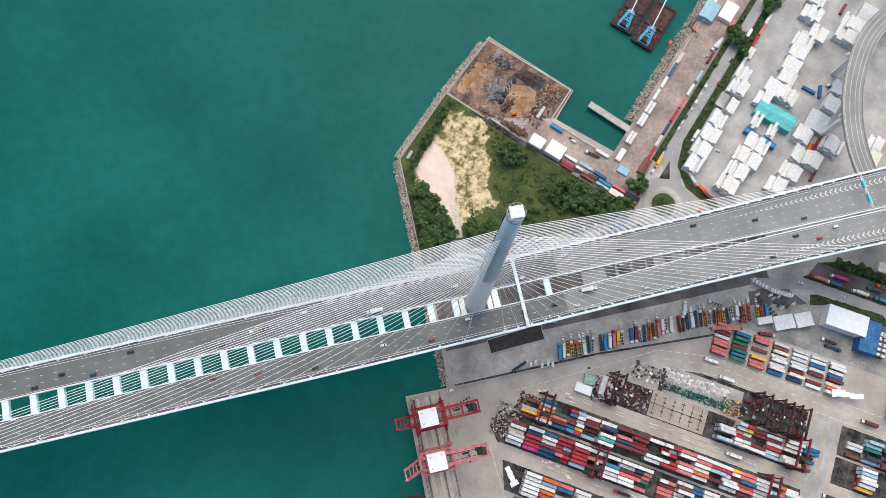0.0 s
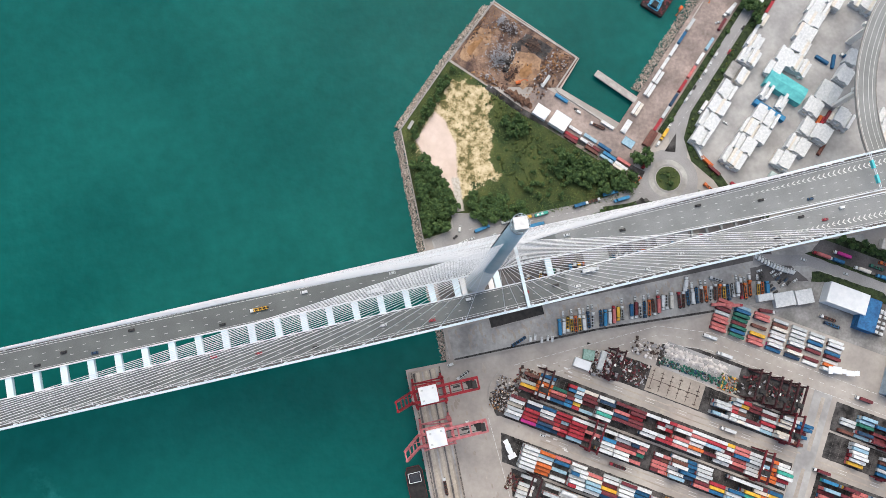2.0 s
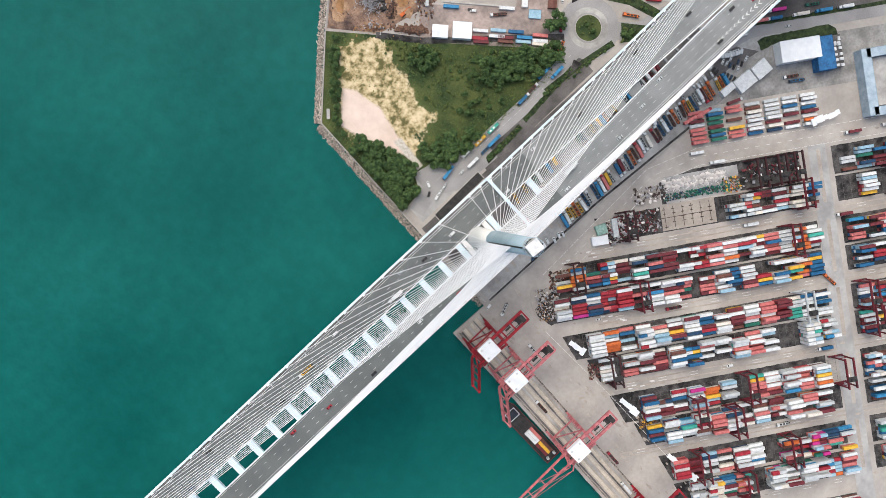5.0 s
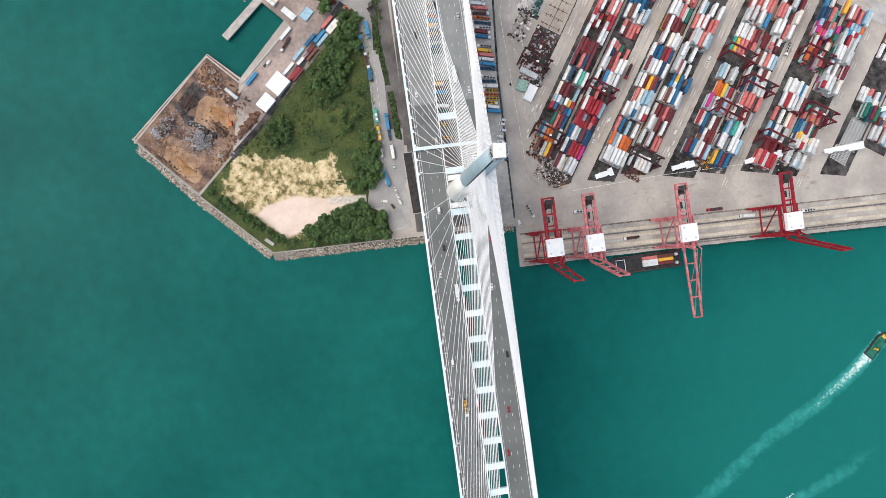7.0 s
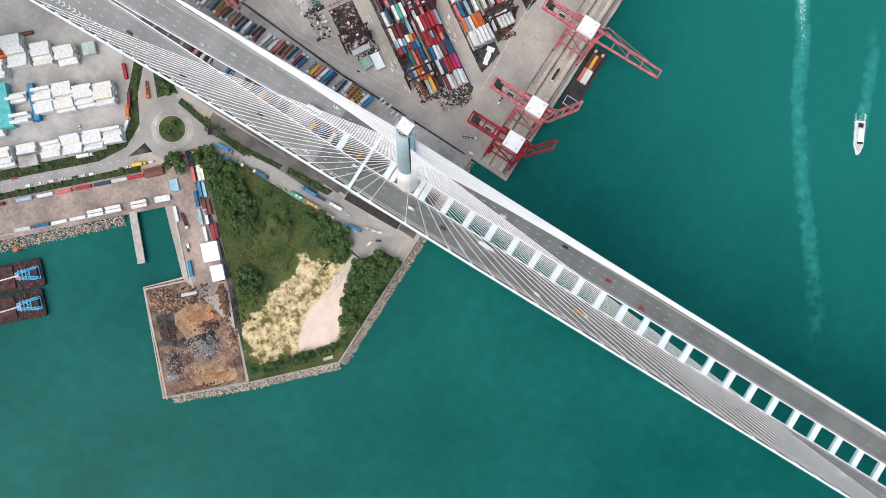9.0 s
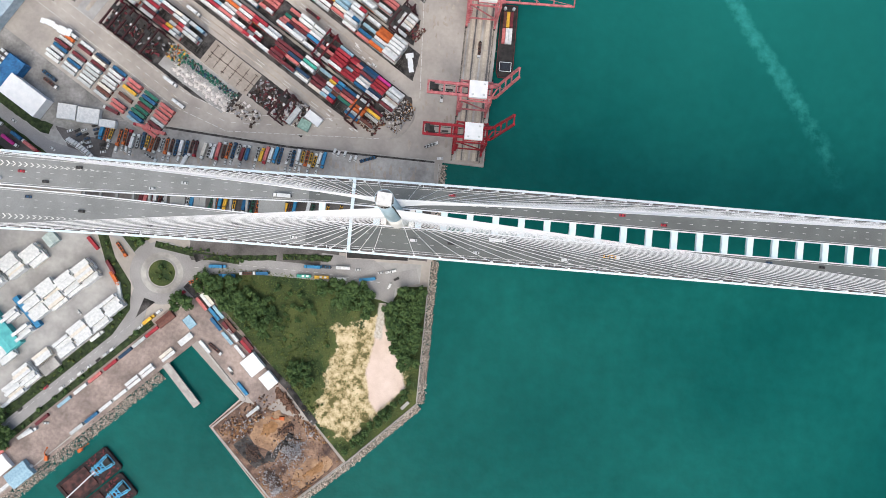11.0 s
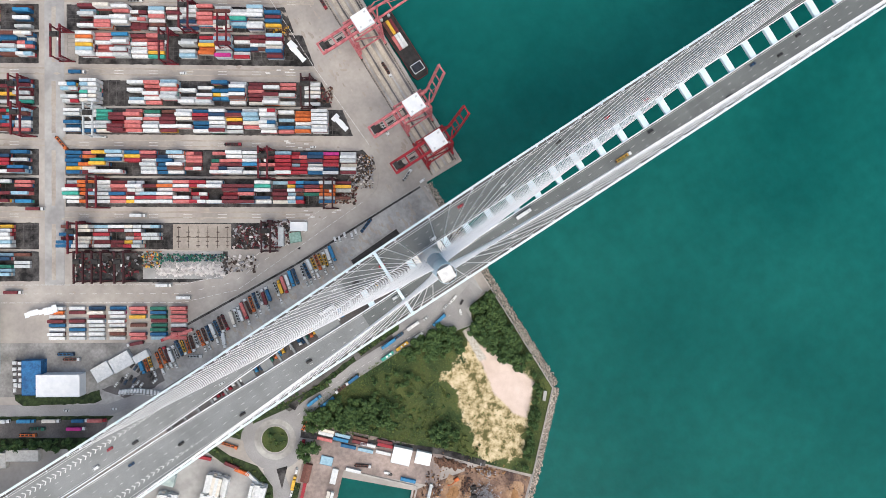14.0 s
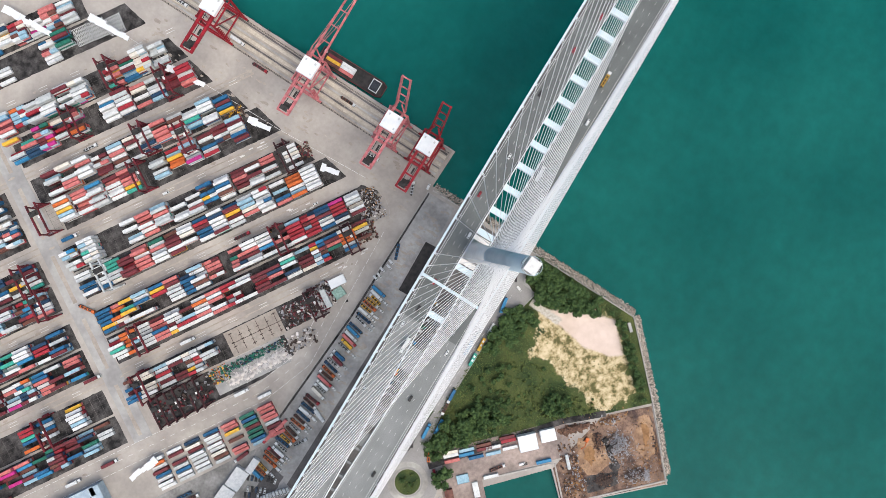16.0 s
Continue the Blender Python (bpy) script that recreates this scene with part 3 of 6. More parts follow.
solid("rock_armour", bm, M_ROCK, label="grey granite boulders sloping into the sea", category="rocks", kind="stuff")
# Concrete jetty in the basin
bm = bmesh.new()
ja, jb = wd(250, 265), wd(247, 358)
beam(bm, (ja[0], ja[1], 3.6), (jb[0], jb[1], 3.6), 6.0, 1.4)
for f in (0.15, 0.4, 0.65, 0.9):
    tube(bm, (ja[0] + (jb[0] - ja[0]) * f, ja[1] + (jb[1] - ja[1]) * f, -4), (ja[0] + (jb[0] - ja[0]) * f, ja[1] + (jb[1] - ja[1]) * f, 3), 0.8, 0.8)
solid("jetty", bm, M_WALL, label="narrow pale concrete jetty on piles", category="jetty", kind="structure")
bm = bmesh.new()
for p, q in ((wd(322, 270), wd(322, 400)), (wd(243, 404), wd(322, 404)), (wd(243, 404), wd(243, 603))):
    beam(bm, (*p, 4.2), (*q, 4.2), 1.3, 0.9)
solid("wharf_kerb", bm, M_WALL, label="pale concrete coping round the basin and pier", category="kerb", kind="structure")

# ---- the cable-stayed bridge ----
bridge = empty("cable_stayed_bridge", (0, 0, 0), label="white twin-deck cable-stayed road bridge over the harbour", category="bridge")
# Plan of the deck edges: x, outer and inner edge of the south deck, inner and outer edge of the north deck
EDGES = [(-900, -27.2, -7.2, 5.6, 26.3), (-330, -27.2, -7.2, 5.4, 26.4), (-75, -26.6, -6.8, 5.4, 26.6), (48, -25.4, -6.5, 5.6, 26.2), (105, -24.6, -4.2, 4.6, 26.4), (160, -24.0, -2.2, 3.0, 27.0), (222, -24.0, -0.4, 1.4, 28.4), (275, -24.2, -0.2, 1.2, 30.0), (420, -27.0, -0.8, 0.8, 33.0), (900, -42, -6, -4, 36)]


def edge(x, k):
    for a, b in zip(EDGES, EDGES[1:]):
        if a[0] <= x <= b[0]:
            f = (x - a[0]) / (b[0] - a[0])
            return a[k] + (b[k] - a[k]) * f
    return EDGES[-1][k]


def deck_z(x):
    return 78.6 + (0.01 * -x if x < 0 else 0.004 * -x)


XS = sorted(set([e[0] for e in EDGES] + list(range(-900, 901, 30))))


def ribbon(bm, ya, yb, z0, z1, x0=-900, x1=900, mi=0):
    """A solid band along the bridge between two edge functions."""
    xs = [x for x in XS if x0 < x < x1]
    xs = [x0] + xs + [x1]
    ring = []
    for x in xs:
        z = deck_z(x)
        ring.append([bm.verts.new((x, y, z + h)) for y, h in ((ya(x), z0), (yb(x), z0), (yb(x), z1), (ya(x), z1))])
    for p, q in zip(ring, ring[1:]):
        for i in range(4):
            bm.faces.new((p[i], q[i], q[(i + 1) % 4], p[(i + 1) % 4])).material_index = mi
    bm.faces.new(ring[0][::-1]).material_index = mi
    bm.faces.new(ring[-1]).material_index = mi


for a, b, nm in ((1, 2, "south"), (3, 4, "north")):
    bm = bmesh.new()
    ribbon(bm, lambda x: edge(x, a), lambda x: edge(x, b), -3.2, 0.0, -900, 62)
    part("deck_girder", bm, M_DECK, bridge, "steel box girder with dark asphalt")
    bm = bmesh.new()
    ribbon(bm, lambda x: edge(x, a), lambda x: edge(x, b), -3.2, 0.0, 62, 900)
    part("deck_girder", bm, M_DECKL, bridge, "concrete girder with pale worn surfacing")
    for k, sgn, w, h in ((a, 1, 1.5, 0.7), (b, -1, 0.7, 0.8)) if nm == "south" else ((a, 1, 0.7, 0.8), (b, -1, 1.5, 0.7)):
        bm = bmesh.new()
        ribbon(bm, lambda x: edge(x, k) - 0.02 * sgn, lambda x: edge(x, k) + sgn * w, -2.6, h)
        part("parapet", bm, M_BLUEW if w > 1 else M_WHITE, bridge, "white painted edge beam")
    o, s = (a, 1) if nm == "south" else (b, -1)
    bm = bmesh.new()
    ribbon(bm, lambda x: edge(x, o) + s * 1.5, lambda x: edge(x, o) + s * 2.95, -0.1, 0.06, -900, 900)
    part("walkway", bm, M_ROAD2, bridge, "dark maintenance walkway")
    for off in (3.0, 4.4):
        bm = bmesh.new()
        ribbon(bm, lambda x: edge(x, o) + s * off, lambda x: edge(x, o) + s * (off + 0.25), 0.0, 0.65 if off < 4 else 0.03, -900, 900)
        part("guard_rail" if off < 4 else "edge_line", bm, M_WHITE if off < 4 else M_MARK, bridge)
    bm = bmesh.new()
    i = b if nm == "south" else a
    s = -1 if nm == "south" else 1
    ribbon(bm, lambda x: edge(x, i) + s * 1.5, lambda x: edge(x, i) + s * 1.72, 0.0, 0.03, -900, 900)
    part("edge_line", bm, M_MARK, bridge)
    # lane dashes
    bm = bmesh.new()
    for x in range(-880, 880, 9):
        inner, outer = edge(x, i) + s * 1.6, edge(x, o) - s * 5.0
        lanes = 3 if x < 120 else 4
        for ln in range(1, lanes):
            y = inner + (outer - inner) * ln / lanes
            box(bm, (x, y, deck_z(x) + 0.02), (2.4, 0.22, 0.02))
    tagged(part("lane_marking", bm, M_MARK, bridge), kind="stuff")
    # chevrons where ramps join
    for x in range(196, 332, 4):
        yo = edge(x, o) + (9.0 if nm == "south" else -9.0)
        w = min(2.0, (x - 196) / 45 + 0.3)
        bm = bmesh.new()
        prism(bm, [(x, yo), (x + 1.0, yo), (x + 2.9, yo + w), (x + 1.9, yo + w)], deck_z(x) + 0.01, deck_z(x) + 0.035)
        part("chevron", bm, M_MARK, bridge)
        bm = bmesh.new()
        prism(bm, [(x + 1.9, yo - w), (x + 2.9, yo - w), (x + 1.0, yo - 0.01), (x, yo - 0.01)], deck_z(x) + 0.01, deck_z(x) + 0.035)
        part("chevron", bm, M_MARK, bridge)

# Cross girders over the slot
xs = [-50 - 18 * k for k in range(-1, 47)] + [-14.4, 14.5, 52.5]
for x in xs:
    bm = bmesh.new()
    z, w = deck_z(x), 4.4
    ya, yb = edge(x, 2) - 0.5, edge(x, 3) + 0.5
    prism(bm, [(x - w / 2, ya), (x + w / 2, ya), (x + w / 2, yb), (x - w / 2, yb)], z - 3.0, z - 0.15)
    box(bm, (x, (ya + yb) / 2, z - 0.05), (w - 1.0, yb - ya, 0.16))
    part("cross_girder", bm, M_BLUEW, bridge)
for x in list(range(104, 216, 11)):
    bm = bmesh.new()
    prism(bm, [(x - 0.8, edge(x, 2) - 0.4), (x + 0.8, edge(x, 2) - 0.4), (x + 0.8, edge(x, 3) + 0.4), (x - 0.8, edge(x, 3) + 0.4)], deck_z(x) - 2.6, deck_z(x) - 0.4)
    part("cross_girder", bm, M_DECKL, bridge)
for x0, x1 in ((78, 96), (132, 140), (146, 156)):
    bm = bmesh.new()
    prism(bm, [(x0, edge(x0, 2) - 0.4), (x1, edge(x1, 2) - 0.4), (x1, edge(x1, 3) + 0.4), (x0, edge(x0, 3) + 0.4)], deck_z(x0) - 2.0, deck_z(x0) - 0.7)
    part("slot_cover", bm, M_DECKL, bridge)
# Raised white cross beam just landward of the tower
bm = bmesh.new()
beam(bm, (31.4, -25.4, 81), (32.0, 26.2, 81), 2.2, 1.6)
for y in (-24.4, 25.2):
    box(bm, (31.7, y, 79.6), (2.2, 2.0, 2.6))
part("portal_beam", bm, M_BLUEW, bridge, "white transverse beam")
# Collar of the tower at deck level
bm = bmesh.new()
for sg in (1, -1):
    box(bm, (sg * 9.6, -0.7, 78.0), (3.6, 11.6, 1.2))
    box(bm, (0, sg * 6.4 - 0.7, 77.6), (16, 1.2, 0.8))
part("tower_collar", bm, M_TCONC, bridge)
# Piers under the deck
for x in (66, 134, 204, 274, 344):
    for a, b in ((1, 2), (3, 4)):
        yc = (edge(x, a) + edge(x, b)) / 2
        bm = bmesh.new()
        prism(bm, [(x + 2.6 * math.cos(t * math.tau / 16), yc + 4.5 * math.sin(t * math.tau / 16)) for t in range(16)], 3, deck_z(x) - 3.2)
        prism(bm, [(x - 2.8, yc - 8), (x + 2.8, yc - 8), (x + 2.8, yc + 8), (x - 2.8, yc + 8)], deck_z(x) - 6, deck_z(x) - 3.25)
        part("pier", bm, M_TCONC, bridge)
# Lamp posts along the outer edges
lamp = bmesh.new()
tube(lamp, (0, 0, 0), (0, 0, 9), 0.16, 0.09, 6)
beam(lamp, (0, 0, 9), (0, 2.2, 9.5), 0.14, 0.12)
box(lamp, (0, 2.6, 9.5), (0.45, 1.1, 0.2))
lamp = data("lamp_post", lamp, M_WHITE)
for x in range(-450, 330, 31):
    for k, s in ((1, 1), (4, -1)):
        ob = part("lamp_post", lamp, None, bridge)
        ob.matrix_basis = pose(x, edge(x, k) + s * 0.9, deck_z(x) + 0.65, 0, 0, 0 if s > 0 else 180)
anchor = bmesh.new()
box(anchor, (0, 0, 0.5), (1.6, 0.9, 1.0)), tube(anchor, (0, 0, 0.8), (0, 0, 2.0), 0.3, 0.22, 8)
anchor = data("cable_anchor", anchor, M_WHITE)

M_ROOF = mat("weathered pale roof", (0.74, 0.74, 0.72, 1), (0.58, 0.58, 0.56, 1), 0.5, 0.7, stain=0.4, fine=0.8)
# Tower: concrete shaft, steel upper part, roof and ring
tower = empty("bridge_tower", (0, 0, 0), label="tapered round bridge tower, pale concrete below and stainless steel above", category="tower")


def shaft(name, prof, m, label=""):
    bm = bmesh.new()
    n, rings = 40, []
    for z, rx, ry in prof:
        rings.append([bm.verts.new((rx * math.cos(k * math.tau / n), ry * math.sin(k * math.tau / n), z)) for k in range(n)])
    for p, q in zip(rings, rings[1:]):
        for k in range(n):
            bm.faces.new((p[k], p[(k + 1) % n], q[(k + 1) % n], q[k])).smooth = True
    bm.faces.new(rings[-1])
    return part(name, bm, m, tower, label)


shaft("concrete_shaft", [(3, 11.5, 9), (50, 9, 7.6), (79, 7.4, 6.9), (120, 6.3, 6.2), (175, 5.3, 5.3)], M_TCONC, "pale concrete lower shaft")
shaft("steel_shaft", [(175, 5.42, 5.42), (235, 4.45, 4.45), (291, 3.6, 3.6)], M_STEEL, "blue-grey stainless steel upper shaft")
for z in range(179, 290, 8):
    bm = bmesh.new()
    rr = 5.42 - (z - 175) * 0.0157 + 0.03
    for k in range(32):
        a, b = k * math.tau / 32, (k + 1) * math.tau / 32
        beam(bm, (rr * math.cos(a), rr * math.sin(a), z), (rr * math.cos(b), rr * math.sin(b), z), 0.03, 0.05)
    part("cladding_joint", bm, M_STEEL, tower)
bm = bmesh.new()
tube(bm, (0, 0, 291), (0, 0, 292.2), 3.75, 3.75, 32)
part("top_platform", bm, M_GREY, tower)
bm = bmesh.new()
prism(bm, [(-3.0, -2.3), (2.7, -2.75), (3.0, 2.3), (-2.7, 2.75)], 292.2, 297.0)
part("roof_housing", bm, M_ROOF, tower, "pale flat-roofed housing")
bm = bmesh.new()
for zz in (293.0, 294.0, 296.6):
    for k in range(32):
        a, b = k * math.tau / 32, (k + 1) * math.tau / 32
        beam(bm, (3.8 * math.cos(a), 3.8 * math.sin(a), zz), (3.8 * math.cos(b), 3.8 * math.sin(b), zz), 0.1, 0.1)
for k in range(16):
    a = k * math.tau / 16
    beam(bm, (3.8 * math.cos(a), 3.8 * math.sin(a), 292), (3.8 * math.cos(a), 3.8 * math.sin(a), 296.6), 0.1, 0.1)
part("ring_rail", bm, M_STEEL, tower)
for x, y, h in ((-1.2, 3.2, 2.2), (-0.4, 3.3, 1.4), (-1.9, 2.9, 1.6), (0.6, 3.3, 3.0), (3.3, -1.4, 0.8), (-3.2, 1.4, 0.9)):
    bm = bmesh.new()
    tube(bm, (x, y, 292.2), (x, y, 295 + h), 0.12, 0.08, 6)
    box(bm, (x, y, 294.5 + h * 0.6), (0.7, 0.5, 0.4))
    part("mast", bm, M_DARK, tower)
bm = bmesh.new()
beam(bm, (-4.6, 3.0, 178), (-3.0, 2.2, 290), 0.5, 0.6)
part("service_ladder", bm, M_DARK, tower)

# Stay cables: two planes each way from the tower
cab = bmesh.new()
tube(cab, (0, 0, -0.5), (0, 0, 0.5), 1, 1, 6, 0, False)
cab = data("stay_cable", cab, M_CABLE)
for side, first, step in ((-1, 13.4, 18.0), (1, 14.8, 9.9)):
    for k in range(28):
        xd = side * (first + step * k)
        zt = 178 + 3.15 * k
        rt = 5.42 - (zt - 175) * 0.0156
        for e, ys in ((1, -1), (4, 1)):
            p = Vector((side * rt * 0.8, ys * rt * 0.55, zt))
            q = Vector((xd, edge(xd, e) - ys * 1.9, deck_z(xd) + 0.8))
            ob = part("stay_cable", cab, None, bridge)
            d = p - q
            ob.matrix_basis = Matrix.Translation((p + q) / 2) @ d.to_track_quat("Z", "Y").to_matrix().to_4x4() @ Matrix.Diagonal((0.175, 0.175, d.length, 1))
            an = part("cable_anchor", anchor, None, bridge)
            an.matrix_basis = Matrix.Translation(q - Vector((0, 0, 0.8)))

# Sign gantries over the carriageways at the landward end
M_SIGN = mat("teal sign face", lin(96, 204, 206), lin(74, 180, 186), 0.5, 0.5, stain=0.1)
for x, a, bb in ((299, 3, 4),):
    g = empty("sign_gantry", (x, (edge(x, a) + edge(x, bb)) / 2, deck_z(x)), 0, "white overhead gantry with blank teal road signs", "sign gantry", "sign gantries")
    w = (edge(x, bb) - edge(x, a)) / 2
    for s in (-1, 1):
        bm = bmesh.new()
        tube(bm, (0, s * (w - 1), 0), (0, s * (w - 1), 7.5), 0.3, 0.25, 8)
        part("post", bm, M_WHITE, g)
        bm = bmesh.new()
        beam(bm, (s * 0.6, -w + 1, 7.2), (s * 0.6, w - 1, 7.2), 0.35, 0.5)
        part("chord", bm, M_WHITE, g)
    for yy in (-w * 0.45, w * 0.3):
        bm = bmesh.new()
        box(bm, (-1.1, yy, 7.4), (0.3, 6.0, 3.6))
        sg = part("sign_board", bm, M_SIGN, g, "teal road sign")
        bm = bmesh.new()
        box(bm, (-1.1, yy, 9.24), (1.6, 6.2, 0.1))
        part("catwalk", bm, M_SIGN, g)

# ---- container terminal ----
PAINT = {
    "white": ((214, 216, 215), (192, 196, 196)), "pale grey": ((190, 194, 194), (168, 174, 175)), "pale blue": ((150, 182, 196), (126, 160, 178)),
    "salmon red": ((198, 118, 114), (172, 94, 92)), "red": ((166, 46, 58), (136, 38, 48)), "dark red": ((114, 48, 54), (88, 38, 44)),
    "brown": ((110, 70, 60), (88, 54, 46)), "blue": ((34, 98, 138), (28, 80, 116)), "deep blue": ((34, 66, 94), (28, 54, 78)), "sky blue": ((52, 130, 172), (42, 110, 150)),
    "orange": ((206, 108, 52), (178, 88, 42)), "yellow": ((222, 176, 62), (196, 152, 52)), "teal green": ((66, 166, 146), (54, 140, 124)),
    "green": ((38, 110, 92), (30, 90, 76)), "magenta": ((188, 50, 132), (160, 42, 112)), "cream": ((216, 211, 200), (198, 192, 180)),
}
PM = {k: mat(k + " container paint", lin(*a), lin(*b), 0.5, 0.6, stain=0.3, fine=3.0) for k, (a, b) in PAINT.items()}
NAMES = list(PM)
WEIGHTS2 = [18, 12, 7, 10, 9, 18, 9, 13, 12, 6, 3, 2.5, 4, 4, 1, 4]
WEIGHTS = [37, 14, 9, 12, 9, 13, 4, 6, 4, 3.5, 2.5, 2.5, 1.8, 1.5, 1, 6]


def container_bm(bm, m, length=12.19, mi=0):
    """A container with rim, ribbed roof and doors' recess, its foot at the pose's origin."""
    L, W, H = length / 2, 1.219, 2.6
    box(bm, (0, 0, H / 2 - 0.03), (2 * L, 2 * W, H - 0.06), 0, mi, m)
    for s in (-1, 1):
        box(bm, (0, s * (W - 0.06), H - 0.02), (2 * L, 0.14, 0.1), 0, mi, m)
        box(bm, (s * (L - 0.07), 0, H - 0.02), (0.16, 2 * W - 0.3, 0.1), 0, mi, m)


def container_mesh(color, length=12.19):
    bm = bmesh.new()
    container_bm(bm, Matrix.Identity(4), length)
    n = 10 if length > 8 else 5
    for k in range(n):
        box(bm, (-length / 2 + (k + 0.5) * length / n, 0, 2.555), (length / n * 0.5, 2.1, 0.05))
    return data("container", bm, PM[color])


SINGLE = {(c, l): container_mesh(c, l) for c in NAMES for l in (12.19, 6.06)}
yr = random.Random(21)
# u0, u1 (at v0), slant of the end, v0, rows, chance of an empty slot, most tiers, singly built
BLOCKS = [
    (158, 500, 0.5, 22, 6, 0.12, 5, False), (158, 530, 0.4, 70, 6, 0.10, 5, False), (128, 590, 0.3, 150, 6, 0.08, 5, True), (122, 612, 0.2, 199, 6, 0.10, 5, True),
    (128, 640, 0.0, 271, 6, 0.08, 5, True), (124, 622, 0.0, 322, 6, 0.10, 4, True), (122, 318, 0.0, 399, 6, 0.06, 5, False),
    (122, 440, 0.5, -104, 6, 0.10, 5, False), (122, 465, 0.5, -55, 6, 0.10, 5, False), (130, 306, 0.0, -186, 6, 0.10, 4, False), (130, 330, 0.0, -236, 6, 0.12, 4, False),
    (-450, 80, 0.0, 22, 6, 0.10, 5, False), (-450, 80, 0.0, 70, 6, 0.12, 5, False), (-450, 80, 0.0, 150, 6, 0.10, 5, False), (-450, 80, 0.0, 199, 6, 0.10, 5, False),
    (-450, 80, 0.0, 271, 6, 0.12, 5, False), (-450, 80, 0.0, 322, 6, 0.12, 5, False), (-450, 80, 0.0, 399, 6, 0.10, 5, False), (-450, 80, 0.0, 448, 6, 0.14, 5, False),
    (-450, 80, 0.0, -104, 6, 0.14, 5, False), (-450, 80, 0.0, -55, 6, 0.14, 5, False), (96, 346, 0.0, 541, 8, 0.05, 2, False),
]
# Bays of the four rows beneath the drone: start, main colour, tiers
BAYS = {}
BAYS[150] = [(130, "pale grey", 4), (165, "white", 5), (240, "white", 2), (268, "salmon red", 3), (300, "white", 4), (330, "white", 4), (358, "white", 3), (386, "blue", 3), (416, "white", 3), (448, "dark red", 1), (474, "white", 3), (502, "salmon red", 2), (545, "white", 1)]
BAYS[199] = [(132, "blue", 2), (156, "white", 1), (183, "teal green", 1), (208, "dark red", 3), (236, "salmon red", 3), (266, "white", 2), (296, "dark red", 2), (324, "white", 3), (352, "blue", 3), (382, "white", 4), (410, "dark red", 3), (440, "pale blue", 4), (470, "white", 4), (500, "blue", 2), (530, "orange", 2), (560, "white", 5)]
BAYS[271] = [(132, "blue", 1), (155, "cream", 1), (180, "yellow", 4), (207, "white", 5), (236, "red", 4), (262, "salmon red", 2), (290, "blue", 2), (309, "white", 3), (338, "salmon red", 1), (384, "salmon red", 3), (412, "white", 4), (440, "white", 4), (468, "dark red", 2), (496, "red", 4), (524, "red", 2), (552, "blue", 3), (579, "red", 3), (610, "white", 3)]
BAYS[322] = [(132, "white", 3), (156, "orange", 2), (181, "pale grey", 1), (209, "salmon red", 2), (237, "white", 2), (265, "dark red", 3), (293, "white", 3), (321, "salmon red", 4), (349, "red", 3), (377, "white", 3), (405, "dark red", 4), (433, "dark red", 4), (461, "white", 4), (490, "dark red", 2), (518, "red", 3), (546, "blue", 3), (573, "orange", 3), (601, "dark red", 2)]
stuff = bmesh.new()
count = 0
for u0, u1, slant, v0, rows, gap, top, single in BLOCKS:
    u = u0
    bays = list(BAYS.get(v0, ())) if single else []
    while u + 27 < u1 + slant * 40 or bays:
        u += 5.5 if rows == 8 else 0
        bay_gap = yr.random() < (0.06 if top > 2 else 0)
        tone = WEIGHTS if u0 > 0 and rows < 8 else WEIGHTS2
        bay_col = yr.choices(NAMES, tone)[0]
        base = yr.choice([1, 1, 2, 2, 3, 3, 4, 5]) if top > 2 else yr.choice([1, 2])
        short = yr.random() < 0.16 and top > 2
        if bays:
            u, bay_col, base = bays.pop(0)
            bay_gap = False
            if not bays:
                u1 = 0
        for row in range(rows):
            v = v0 + 3.6 + row * (6.7 if rows < 8 else 7.5)
            if (not single and u + 27 > u1 + slant * (v - v0)) or bay_gap or yr.random() < gap + (0.05 if top > 2 else 0):
                continue
            tiers = max(1, min(top, base + yr.choice([-2, -1, -1, 0, 0, 0, 1, 1])))
            for half in ((0.25, 0.75) if short else (0.5,)):
                x, y = yd(u + 28 * half + yr.uniform(-0.4, 0.4), v)
                length = 6.06 if short else 12.19
                for t in range(tiers):
                    col = bay_col if yr.random() < (0.5 if single else 0.38) else yr.choices(NAMES, tone)[0]
                    m = pose(x, y, 4.05 + 2.6 * t, 0, 0, YA)
                    if t == tiers - 1 and single and count < 235:
                        count += 1
                        ob = tagged(new("container", SINGLE[col, length]), col + (" forty-foot" if length > 8 else " twenty-foot") + " steel shipping container stacked in the yard", "container", "containers in the yard blocks")
                        ob.matrix_basis = m
                    else:
                        container_bm(stuff, m, length, NAMES.index(col))
        u += yr.choice([28.6, 28.6, 28.9, 30.5])
solid("container_stack", stuff, *[PM[n] for n in NAMES], label="long blocks of stacked shipping containers in many colours", category="containers", kind="stuff")


